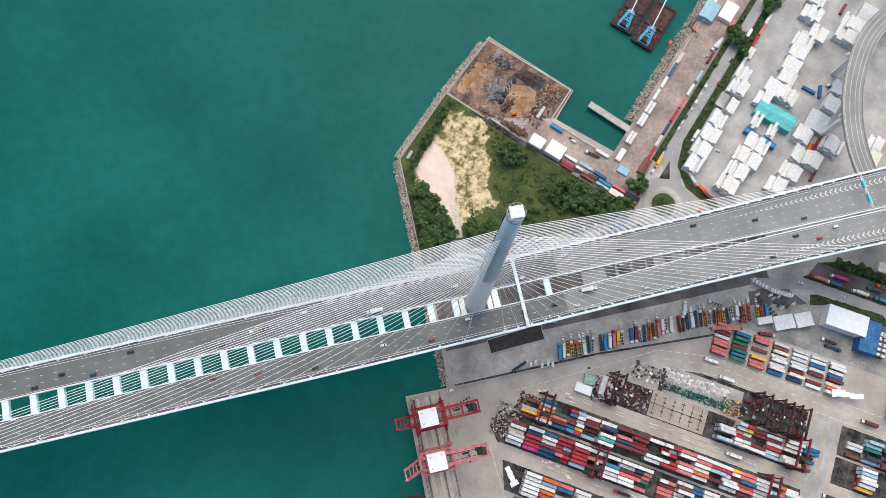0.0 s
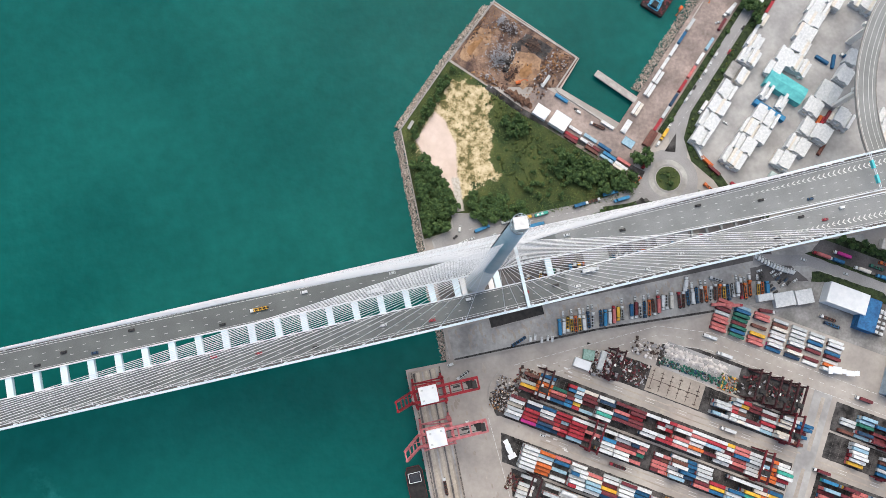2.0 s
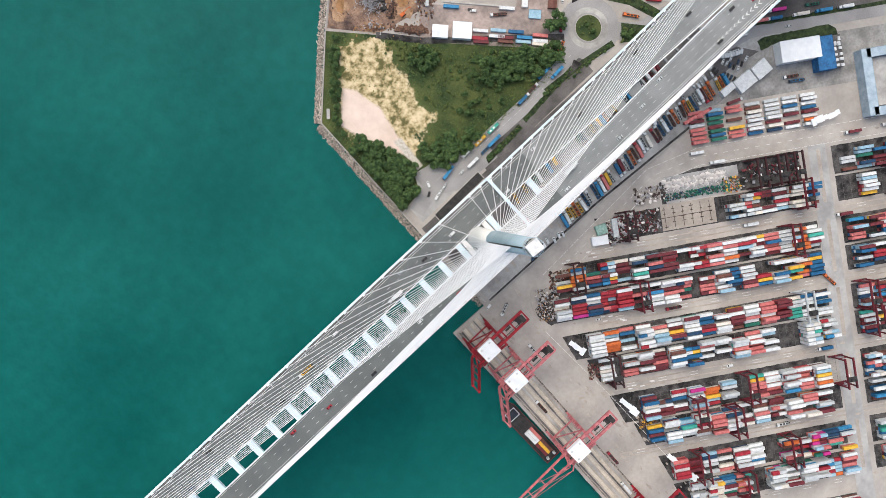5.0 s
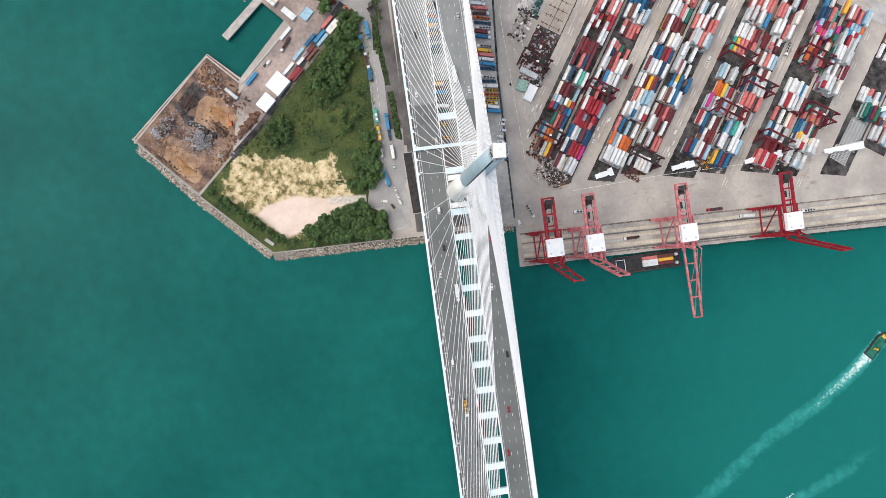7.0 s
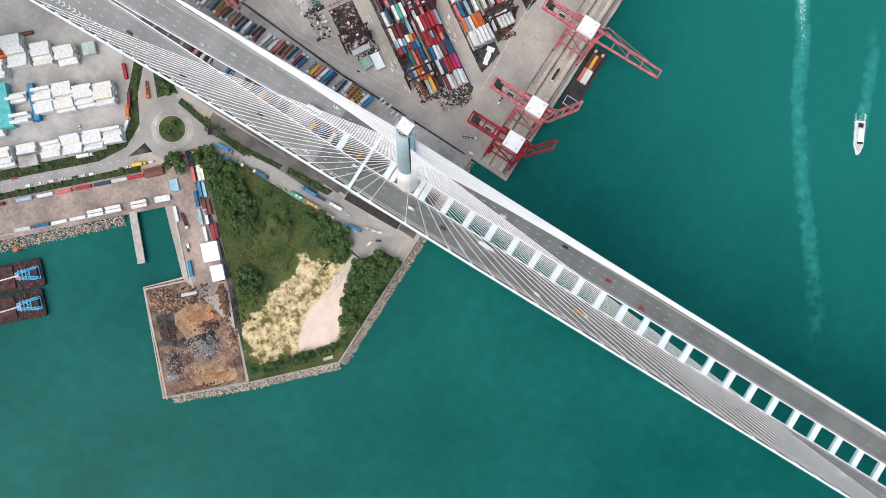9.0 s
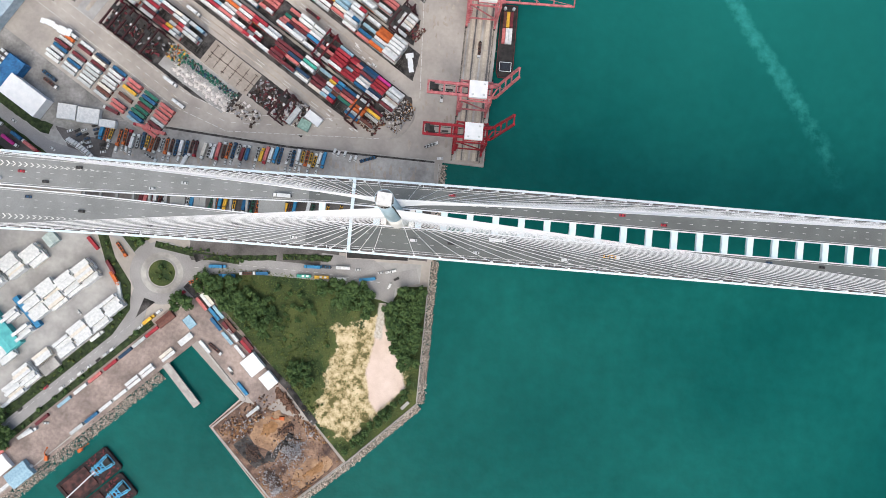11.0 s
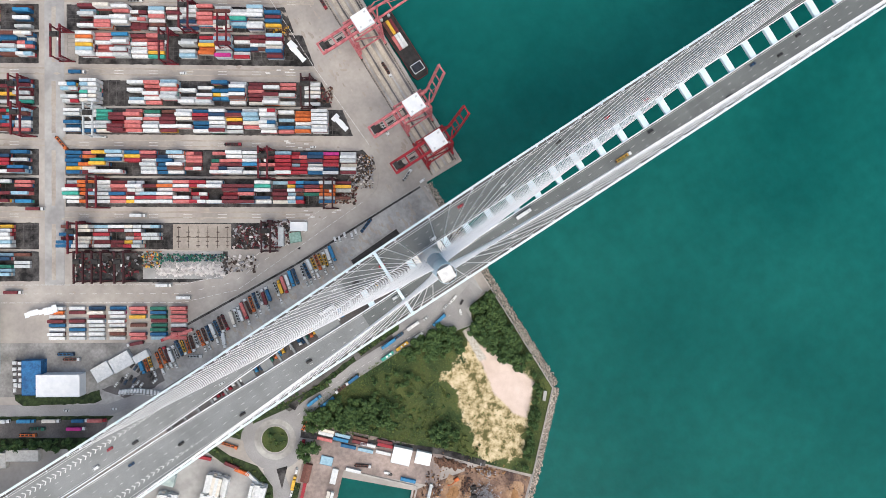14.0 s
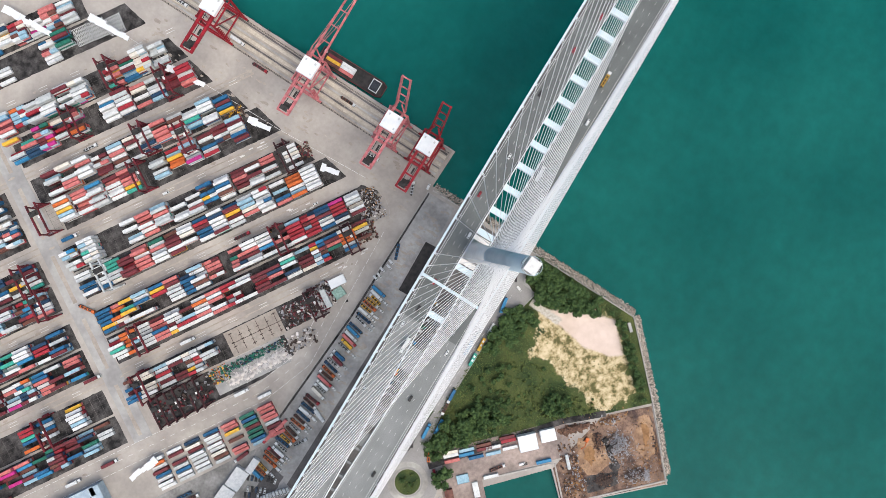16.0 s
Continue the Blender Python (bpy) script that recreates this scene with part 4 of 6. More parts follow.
def crane_frame(thing, m, span, length, height):
    """Rubber-tyred gantry: sills with wheels, four legs, two girders, trolley and cab."""
    h = height
    for s in (-1, 1):
        bm = bmesh.new()
        beam(bm, (-length / 2, s * span / 2, 1.6), (length / 2, s * span / 2, 1.6), 1.1, 1.0)
        part("sill_beam", bm, m, thing)
        for e in (-1, 1):
            bm = bmesh.new()
            beam(bm, (e * length * 0.36, s * span / 2, 2.0), (e * length * 0.30, s * span / 2, h), 0.9, 0.9)
            part("leg", bm, m, thing)
            bm = bmesh.new()
            for w in (-0.8, 0.8):
                tube(bm, (e * length * 0.42 + w, s * span / 2 - 0.35, 0.75), (e * length * 0.42 + w, s * span / 2 + 0.35, 0.75), 0.75, 0.75, 12)
            part("wheel", bm, M_TYRE, thing)
        bm = bmesh.new()
        beam(bm, (-length * 0.31, s * span / 2, h * 0.62), (length * 0.31, s * span / 2, h * 0.62), 0.5, 0.6)
        beam(bm, (-length * 0.31, s * span / 2, h * 0.62), (length * 0.36, s * span / 2, 2), 0.3, 0.3)
        part("brace", bm, m, thing)
    for e in (-1, 1):
        bm = bmesh.new()
        beam(bm, (e * length * 0.28, -span / 2 - 1.2, h + 0.6), (e * length * 0.28, span / 2 + 1.2, h + 0.6), 1.2, 1.5)
        box(bm, (e * length * 0.28, 0, h + 1.5), (0.5, span, 0.1))
        part("girder", bm, m, thing)
    bm = bmesh.new()
    box(bm, (0, span * 0.2, h + 1.6), (length * 0.6, 4.0, 0.8)), box(bm, (0.6, span * 0.2, h + 2.6), (2.6, 2.4, 1.6)), box(bm, (-1.4, span * 0.2 + 0.6, h + 2.4), (1.2, 1.8, 1.0))
    trolley = part("trolley", bm, M_DARK, thing)
    bm = bmesh.new()
    box(bm, (1.8, span * 0.2 - 3.0, h - 1.6), (2.0, 2.0, 2.4))
    part("cab", bm, M_WHITE, trolley, "white operator cab")
    bm = bmesh.new()
    box(bm, (0, span / 2 + 1.0, 3.2), (4.6, 1.6, 2.2))
    part("engine_box", bm, m, thing)


protos = {}
RTG = [(132, 92, "m"), (312, 95, "m"), (345, 40, "m"), (62, 175, "m"), (66, 222, "m"), (186, 222, "w"), (192, 345, "m"), (480, 293, "m"), (592, 345, "d"), (160, 422, "m"), (552, 170, "d"), (486, 420, "d"), (170, 472, "d"), (200, 472, "d"), (238, 472, "d"), (340, -82, "m"), (250, -32, "m"), (420, -30, "m"), (-60, 45, "m"), (-120, 92, "m"), (-90, 290, "m"), (-20, 420, "m"), (-210, 220, "m"), (-260, 345, "m"), (410, 70, "m"), (-150, 470, "m"), (-330, 170, "m"), (-300, 45, "m")]
for u, v, k in RTG:
    x, y = yd(u, v)
    if k not in protos:
        g = empty("gantry_crane", (x, y, 4.05), YA, {"m": "maroon", "w": "pale grey", "d": "dark weathered maroon"}[k] + " rubber-tyred gantry crane over the container rows", "gantry crane", "yard gantry cranes")
        crane_frame(g, {"m": M_MAROON, "w": PM["pale grey"], "d": mat("weathered maroon paint", lin(70, 34, 38), lin(44, 26, 28), 0.4, 0.7, stain=0.4)}[k], 22.5, 12.0, 19.0)
        protos[k] = g
    else:
        copy_thing(protos[k], pose(x, y, 4.05, 0, 0, YA))


# Ship-to-shore quay cranes
def quay_crane(y, m, boom_up, label):
    x0, x1 = -59.3 + (y + 52) * 0.026, -36.8 + (y + 52) * 0.026
    g = empty("quay_crane", ((x0 + x1) / 2, y, 4.1), 0, label, "quay crane", "quay cranes")
    h = (x1 - x0) / 2
    for sx in (-h, h):
        bm = bmesh.new()
        beam(bm, (sx, -12, 2.4), (sx, 12, 2.4), 1.6, 1.8)
        part("sill_beam", bm, m, g)
        for sy in (-9, 9):
            bm = bmesh.new()
            beam(bm, (sx, sy, 2.5), (sx, sy * 0.8, 41), 1.5, 1.7)
            part("leg", bm, m, g)
            for e in (-2, 2):
                bm = bmesh.new()
                box(bm, (sx, sy + e, 0.8), (1.2, 3.0, 1.5))
                part("bogie", bm, M_DARK, g)
        bm = bmesh.new()
        beam(bm, (sx, -8.6, 14), (sx, 8.6, 14), 1.2, 1.4)
        part("portal_tie", bm, m, g)
        bm = bmesh.new()
        beam(bm, (sx, -7.4, 41), (sx, 7.4, 41), 1.4, 1.6)
        part("top_tie", bm, m, g)
    for sy in (-8.6, 8.6):
        bm = bmesh.new()
        beam(bm, (-h, sy, 14), (h, sy, 14), 1.0, 1.2), beam(bm, (-h, sy, 14), (h, sy * 0.85, 40), 0.8, 0.8), beam(bm, (-h, sy * 0.85, 40), (h, sy * 0.85, 40), 1.0, 1.2)
        part("side_frame", bm, m, g)
    for sy in (-4.0, 4.0):
        bm = bmesh.new()
        beam(bm, (-h - 3, sy, 42.6), (36, sy, 42.6), 1.9, 1.9)
        part("main_girder", bm, m, g)
        bm = bmesh.new()
        beam(bm, (-h + 1, sy * 1.5, 42), (-h - 2, sy * 0.4, 62), 0.9, 0.9)
        part("a_frame_leg", bm, m, g)
        bm = bmesh.new()
        tip = (-h - 11, sy * 0.75, 107) if boom_up else (-h - 54, sy * 0.75, 43.5)
        beam(bm, (-h - 3, sy, 42.8), tip, 1.3, 1.6)
        part("boom_girder", bm, m, g)
        bm = bmesh.new()
        if boom_up:
            beam(bm, (-h - 2, sy * 0.4, 62), (-h - 7, sy * 0.6, 72), 0.3, 0.3)
        else:
            beam(bm, (-h - 2, sy * 0.4, 62), (-h - 52, sy * 0.6, 44.5), 0.3, 0.3), beam(bm, (-h - 2, sy * 0.4, 62), (-h - 28, sy * 0.6, 44.5), 0.3, 0.3)
        part("stay", bm, m, g)
    for f in (0.2, 0.45, 0.7, 1.0):
        bm = bmesh.new()
        a = Vector((-h - 3, 0, 42.8)).lerp(Vector((-h - 11, 0, 107)) if boom_up else Vector((-h - 54, 0, 43.5)), f)
        beam(bm, a + Vector((0, -3.2, 0)), a + Vector((0, 3.2, 0)), 0.8, 0.9)
        part("boom_tie", bm, m, g)
    for xx in (15, 24, 33, 36):
        bm = bmesh.new()
        beam(bm, (xx, -4.8, 42.6), (xx, 4.8, 42.6), 1.2, 1.4)
        part("girder_tie", bm, m, g)
    bm = bmesh.new()
    box(bm, (-1.0, 0, 46.2), (13.2, 12.4, 5.0))
    house = part("machine_house", bm, M_WHITE, g, "white flat-roofed machinery house")
    for vx, vy in ((-5.2, 3.8), (-5.2, -3.8), (3.0, 4.2)):
        bm = bmesh.new()
        box(bm, (vx, vy, 48.95), (1.5, 1.2, 0.5))
        part("roof_vent", bm, PM["pale grey"], house)
    bm = bmesh.new()
    for (ax, ay), (bx, by) in zip(((-7.9, -6.5), (5.9, -6.5), (5.9, 6.5), (-7.9, 6.5)), ((5.9, -6.5), (5.9, 6.5), (-7.9, 6.5), (-7.9, -6.5))):
        beam(bm, (ax, ay, 44.3), (bx, by, 44.3), 0.7, 0.2)
    part("walkway", bm, m, house)
    bm = bmesh.new()
    box(bm, (31, 0, 41.0), (6, 5.6, 1.2)), box(bm, (28.5, 1.8, 39.4), (2.4, 2.4, 2.4)), box(bm, (33, -0.6, 43.9), (3.4, 5.6, 1.6)), box(bm, (20, 0.8, 41.2), (5, 1.4, 0.8)), beam(bm, (-h, 2.2, 41.2), (30, 2.2, 41.2), 0.5, 0.5), beam(bm, (-h, -2.2, 41.2), (30, -2.2, 41.2), 0.4, 0.5)
    part("trolley", bm, M_DARK, g)
    for k in range(9):
        bm = bmesh.new()
        box(bm, (h - 0.6, 9.4, 5 + 4 * k), (3.4, 0.9, 0.2))
        part("stair_landing", bm, m, g)
        bm = bmesh.new()
        beam(bm, (h - 2, 9.4, 5 + 4 * k), (h + 1, 9.4, 9 + 4 * k), 0.6, 0.12)
        part("stair_flight", bm, m, g)


quay_crane(-69.0, M_RED, True, "bright red quay crane with its boom raised")
quay_crane(-99.8, M_PINKRED, True, "sun-bleached red quay crane with its boom raised")
quay_crane(-171.0, M_PINKRED, False, "faded red quay crane with its boom lowered over a barge")
quay_crane(-252.5, M_RED, True, "red quay crane with white machinery house and raised boom")

# Barge alongside
ship = empty("cargo_barge", (-73.4, -150, 0), 0, "black-hulled cargo barge moored at the quay with containers aboard", "barge")
bm = bmesh.new()
hull = [(-6.6, -30), (6.6, -30), (6.6, 24), (4.8, 28), (-4.8, 28), (-6.6, 24)]
prism(bm, hull, -1.5, 2.6)
part("hull", bm, M_DARK, ship)
bm = bmesh.new()
for p, q in zip(hull, hull[1:] + hull[:1]):
    beam(bm, (*p, 3.0), (*q, 3.0), 0.3, 0.9)
part("bulwark", bm, PM["dark red"], ship)
bm = bmesh.new()
box(bm, (0, 20, 4.2), (9.5, 7, 3.2)), box(bm, (0, 20.4, 6.4), (6.5, 4.4, 1.4))
part("wheelhouse", bm, M_GLASS, ship)
bm = bmesh.new()
for a, b in (((-4.6, 16.4), (4.6, 16.4)), ((4.6, 16.4), (4.6, 23.6)), ((4.6, 23.6), (-4.6, 23.6)), ((-4.6, 23.6), (-4.6, 16.4))):
    beam(bm, (*a, 5.9), (*b, 5.9), 0.4, 0.3)
part("roof_rail", bm, M_WHITE, ship)
for sx in (-3.4, 3.4):
    bm = bmesh.new()
    tube(bm, (sx, -27, 2.6), (sx, -27, 5.4), 1.3, 1.1, 12)
    part("winch_drum", bm, PM["pale grey"], ship)
for k, (c, yy) in enumerate((("white", -3), ("white", -3), ("salmon red", -3), ("dark red", -16), ("yellow", -16), ("brown", -16))):
    ob = tagged(new("container", SINGLE[c, 12.19]), c + " forty-foot container loaded on the barge", "container", "containers on the barge")
    ob.matrix_basis = pose(-75.6 + 2.7 * (k % 3), -152 + yy, 2.6, 0, 0, 90)

# Empty flat racks parked at the far end of the yard
def flat_rack(label):
    th = empty("flat_rack", (0, 0, 0), 0, label, "flat rack", "flat racks in the yard")
    for s in (-1, 1):
        bm = bmesh.new()
        beam(bm, (-6.1, s * 1.1, 0.45), (6.1, s * 1.1, 0.45), 0.22, 0.5)
        part("side_rail", bm, PM["white"], th)
        bm = bmesh.new()
        for y in (-1.1, 0, 1.1):
            beam(bm, (s * 6.0, y, 0.6), (s * 6.0, y, 2.3), 0.2, 0.2)
        beam(bm, (s * 6.0, -1.2, 2.3), (s * 6.0, 1.2, 2.3), 0.25, 0.25)
        part("end_frame", bm, PM["pale grey"], th)
    for k in range(9):
        bm = bmesh.new()
        beam(bm, (-5.2 + 1.3 * k, -1.05, 0.5), (-5.2 + 1.3 * k, 1.05, 0.5), 0.42, 0.3)
        part("cross_member", bm, PM["white"], th)
    return th


rack = None
for u, v in ((322, -182), (351, -181), (380, -176)):
    for k in range(5):
        x, y = yd(u + yr.uniform(-1, 1), v + 6.4 * k)
        m = pose(x, y, 4.06, 0, 0, YA)
        if rack is None:
            rack = flat_rack("empty white steel flat rack parked in the yard")
            rack.matrix_basis = m
        else:
            copy_thing(rack, m)

# ---- wharf, scrap pier and white container yard ----
wr = random.Random(5)


def sunk_roof(bm, rim=0.3, deep=0.3):
    """Sinks the flat top inside a parapet, in one piece."""
    bm.faces.ensure_lookup_table()
    bmesh.ops.recalc_face_normals(bm, faces=bm.faces[:])
    top = [max(bm.faces, key=lambda f: f.calc_center_median().z)]
    bmesh.ops.inset_region(bm, faces=top, thickness=rim, depth=0)
    for v in top[0].verts:
        v.co.z -= deep


def wbox(name, u, v, du, dv, h, m, label, category, group="", z=4.08, roof="flat"):
    """A shed or box on the north-west grid, by centre and size in grid units."""
    x, y = wd(u, v)
    sx, sy = du * 0.436, dv * 0.444
    bm = bmesh.new()
    t = pose(x, y, z, 0, 0, WA)
    if roof == "flat":
        box(bm, (0, 0, h / 2), (sx, sy, h), 0, 0, t)
        sunk_roof(bm)
    else:
        pts = [(-sx / 2, -sy / 2, 0), (sx / 2, -sy / 2, 0), (sx / 2, sy / 2, 0), (-sx / 2, sy / 2, 0), (-sx / 2, -sy / 2, h * 0.8), (sx / 2, -sy / 2, h * 0.8), (sx / 2, sy / 2, h * 0.8), (-sx / 2, sy / 2, h * 0.8)]
        rg = [(0, -sy / 2, h), (0, sy / 2, h)] if sy > sx else [(-sx / 2, 0, h), (sx / 2, 0, h)]
        vs = [bm.verts.new(t @ Vector(p)) for p in pts + rg]
        fs = ((0, 1, 5, 4), (1, 2, 6, 5), (2, 3, 7, 6), (3, 0, 4, 7))
        for f in fs:
            bm.faces.new([vs[i] for i in f])
        for f in ((4, 5, 8), (6, 7, 9), (5, 6, 9, 8), (7, 4, 8, 9)) if sy > sx else ((4, 5, 9, 8), (5, 6, 9), (6, 7, 8, 9), (7, 4, 8)):
            bm.faces.new([vs[i] for i in f])
    return solid(name, bm, m, label=label, category=category, group=group)


def wcont(u, v, col, turn=0, tiers=1, length=12.19, where="on the wharf"):
    x, y = wd(u, v)
    for t in range(tiers):
        ob = tagged(new("container", SINGLE[col, length]), col + " steel shipping container " + where, "container", "containers " + where)
        ob.matrix_basis = pose(x, y, 4.08 + 2.6 * t, 0, 0, WA + turn)


for u, c in ((90, "blue"), (122, "white"), (155, "white"), (187, "white"), (219, "white"), (265, "white"), (308, "white"), (57, "pale grey"), (-60, "white"), (-140, "white"), (-108, "white"), (-172, "pale blue")):
    wcont(u, 257 + wr.uniform(-1, 1), c)
for u in (187, 219, 265, 308):
    wcont(u, 251, "cream" if u == 265 else "white")
for u, c in ((70, "pale blue"), (107, "white"), (140, "salmon red"), (175, "red"), (209, "deep blue"), (240, "pale grey"), (270, "red"), (20, "dark red"), (-20, "pale grey"), (-70, "salmon red")):
    wcont(u, 206, c)
wbox("wharf_hut", 303, 204, 34, 15, 4, PM["brown"], "brown tin-roofed hut on the wharf", "hut", roof="gable")
for u, v, c in ((370, 222, "salmon red"), (380, 222, "white"), (386, 222, "cream"), (376, 250, "sky blue"), (384, 252, "pale blue"), (367, 266, "blue"), (379, 284, "dark red"), (386, 284, "brown"), (367, 298, "pale blue"), (370, 330, "white"), (384, 330, "red"), (390, 328, "dark red"), (331, 385, "sky blue"), (326, 285, "white"), (378, 300, "white")):
    wcont(u, v, c, 90)
wbox("wharf_shed", 374, 363, 30, 34, 6, M_WHITE, "white flat-roofed shed on the wharf", "shed")
wbox("wharf_shed", 378, 402, 23, 28, 5, M_WHITE, "small white metal shed on the wharf", "shed", roof="gable")
wbox("tarpaulin_cover", 332, 234, 16, 22, 1.6, PM["pale blue"], "pale blue tarpaulin over a low pile", "tarpaulin")
# Scrap heaps: loose plates, bars and blocks
M_SCRAP = [mat("rusty scrap", (0.20, 0.11, 0.07, 1), (0.08, 0.05, 0.04, 1), 0.8, 0.9, 0.2), mat("grey scrap metal", (0.42, 0.42, 0.43, 1), (0.20, 0.20, 0.21, 1), 0.9, 0.6, 0.2), mat("dark scrap", (0.10, 0.068, 0.055, 1), (0.035, 0.027, 0.025, 1), 0.8, 0.9), mat("ochre spoil", (0.34, 0.19, 0.09, 1), (0.24, 0.13, 0.06, 1), 0.3, 0.95, 0.3)]


def heap(u, v, ru, rv, h, n, mix, label, name="scrap_heap", to=wd, smin=0.3, smax=1.8, core=True):
    bm = bmesh.new()
    for k in range(n):
        a, q = wr.uniform(0, math.tau), min(1.25, abs(wr.gauss(0, 0.55)))
        x, y = to(u + ru * q * math.cos(a), v + rv * q * math.sin(a))
        if not core:
            q = wr.random()
            x, y = to(u + ru * wr.uniform(-1, 1), v + rv * wr.uniform(-1, 1))
        z = 4.1 + h * max(0.05, 1 - q) * wr.uniform(0.5, 1.0)
        s = wr.uniform(smin, smax)
        e = Matrix.Translation((x, y, z)) @ Euler((wr.uniform(-0.7, 0.7), wr.uniform(-0.7, 0.7), wr.uniform(0, 6))).to_matrix().to_4x4()
        box(bm, (0, 0, 0), (s * wr.uniform(0.6, 1.6), s * wr.uniform(0.3, 1.0), s * wr.uniform(0.15, 0.7)), 0, wr.choice(mix), e)
    # packed core
    n0 = 14 if core else 0
    if not core:
        return solid(name, bm, *M_SCRAP, label=label, category="clutter", kind="stuff")
    top = bm.verts.new((*to(u, v), 4.1 + h * 0.75))
    ring = [bm.verts.new((*to(u + ru * 0.7 * math.cos(k * math.tau / n0) * wr.uniform(0.55, 1.15), v + rv * 0.7 * math.sin(k * math.tau / n0) * wr.uniform(0.55, 1.15)), 4.05)) for k in range(n0)]
    for k in range(n0):
        bm.faces.new((ring[k], ring[(k + 1) % n0], top)).material_index = mix[0]
    return solid(name, bm, *M_SCRAP, label=label, category="scrap heap" if name == "scrap_heap" else "pile", kind="stuff")


heap(328, 526, 30, 28, 5, 1100, [1, 1, 1, 0, 1], "heap of torn grey and rusty scrap metal", smax=1.2)
heap(268, 545, 20, 28, 3, 520, [2, 1, 0, 1, 2], "mixed dark and grey scrap heap", smax=1.2)
heap(270, 485, 18, 26, 2.0, 200, [2, 2, 2, 0], "dark rusty oily scrap heap", smax=1.2)
heap(345, 490, 24, 10, 2, 150, [2, 0], "low dark scrap pile")
heap(286, 441, 29, 11, 2.5, 300, [0, 3, 0, 1], "rust-red pile of scrap beams", smax=2.4)
heap(322, 470, 32, 20, 1.4, 60, [3, 3], "smooth ochre spoil heap", "spoil_heap", smax=0.8)
heap(340, 580, 45, 14, 1.2, 50, [3, 3], "low ochre spoil heap by the sea wall", "spoil_heap", smax=0.8)
heap(378, 520, 9, 30, 2, 160, [0, 3, 1], "strip of rusty scrap along the fence")
heap(262, 565, 14, 8, 1.6, 120, [1], "pale crushed metal pile")
heap(300, 595, 40, 5, 1.4, 120, [0, 3, 2], "scrap along the sea wall")
heap(268, 418, 22, 10, 1.4, 110, [2, 0, 3, 1], "dark scrap in a corner of the pier")
heap(378, 455, 7, 34, 2.4, 180, [0], "pile of rusty red frames", smax=3.5)
heap(322, 505, 74, 92, 0.4, 320, [0, 3, 2, 3, 0], "loose scrap strewn over the pier", "scrap_litter", wd, 0.2, 1.3, False)
heap(285, 556, 38, 34, 0.6, 200, [1, 0, 3], "torn metal strewn by the sea wall", "scrap_litter", wd, 0.2, 1.4, False)
heap(300, 432, 52, 18, 0.8, 200, [0, 3, 2, 0, 2, 1, 3], "rusty beams strewn across the pier", "scrap_litter", wd, 0.3, 2.0, False)
wcont(320, 428, "pale grey", 0, 1, 12.19, "on the scrap pier")
for u, v, zg, place in ((345, 505, 4.1, "dark material-handling excavator among the scrap"), (352, 470, 4.1, "orange material-handling excavator among the scrap"), (330, 510, 4.1, "dark material-handling excavator among the scrap"), (37, 290, 3.2, "orange excavator reaching over the rock slope"), (-17, 263, 4.1, "yellow-orange excavator working at the wharf edge")):
    x, y = wd(u, v)
    ex = empty("excavator", (x, y, zg), wr.uniform(0, 360), place, "excavator", "excavators")
    bm = bmesh.new()
    for s in (-1.2, 1.2):
        box(bm, (0, s, 0.5), (4.2, 0.7, 1.0))
    part("track", bm, M_DARK, ex)
    bm = bmesh.new()
    box(bm, (-0.4, 0, 1.8), (3.6, 2.6, 1.5)), box(bm, (0.8, -0.8, 2.9), (1.6, 1.1, 1.4))
    part("body", bm, PM["orange"] if "orange" in place else M_DARK, ex)
    bm = bmesh.new()
    beam(bm, (1.0, 0.3, 2.4), (5.0, 0.3, 5.2), 0.5, 0.6), beam(bm, (5.0, 0.3, 5.2), (7.6, 0.3, 2.4), 0.4, 0.5), box(bm, (7.8, 0.3, 1.8), (1.0, 1.0, 1.0))
    part("arm", bm, PM["orange"] if "orange" in place else M_DARK, ex)

# White container stacks, stepped at their ends
WSTACK = [(143, 45, 1, 8), (177, 47, 1, 9), (212, 52, 1, 7), (248, 55, 1, 7), (52, 130, 1, 6), (93, 121, 1, 3), (138, 132, 1, 5), (176, 130, 1, 6), (213, 130, 1, 6), (248, 128, 1, 5), (20, 136, 1, 5), (97, 32, 1, 3), (97, 68, 1, 3),
          (-185, 80, 1, 7), (-222, 86, 1, 6), (-116, 66, 1, 7), (-148, 50, 1, 6), (-87, 65, 1, 6), (-52, 63, 1, 6), (-24, 58, 1, 6), (14, 71, 1, 6), (11, 38, 1, 6), (45, 78, 1, 5), (-181, -4, 1, 9), (-210, 0, 1, 8), (71, -22, 1, 6), (58, -78, 1, 7), (-21, -41, 1, 5), (-62, -37, 1, 4), (113, -34, 1, 5), (109, -62, 1, 5), (155, -34, 1, 7), (196, -24, 1, 6), (8, -148, 1, 5), (36, -155, 1, 5), (-300, 40, 1, 8), (-350, 20, 1, 7)]
for u, v, _, rows in WSTACK:
    x, y = wd(u, v)
    th = empty("white_container_stack", (x, y, 4.1), WA, "stepped stack of white refrigerated containers in the pale yard", "container stack", "white container stacks")
    for rw in range(rows):
        tiers = 3 if wr.random() < 0.75 else 2
        for t in range(tiers):
            ob = part("container", SINGLE["cream" if wr.random() < 0.1 else "white", 12.19], None, th)
            ob.matrix_basis = pose(wr.uniform(-0.9, 0.9) - 0.3 * t + 0.4, (rw - (rows - 1) / 2) * 2.5, 2.6 * t) @ Matrix.Diagonal((1.18, 1, 1, 1))
M_TEAL = mat("teal roof sheeting", lin(92, 182, 182), lin(76, 160, 164), 0.3, 0.6, stain=0.25)
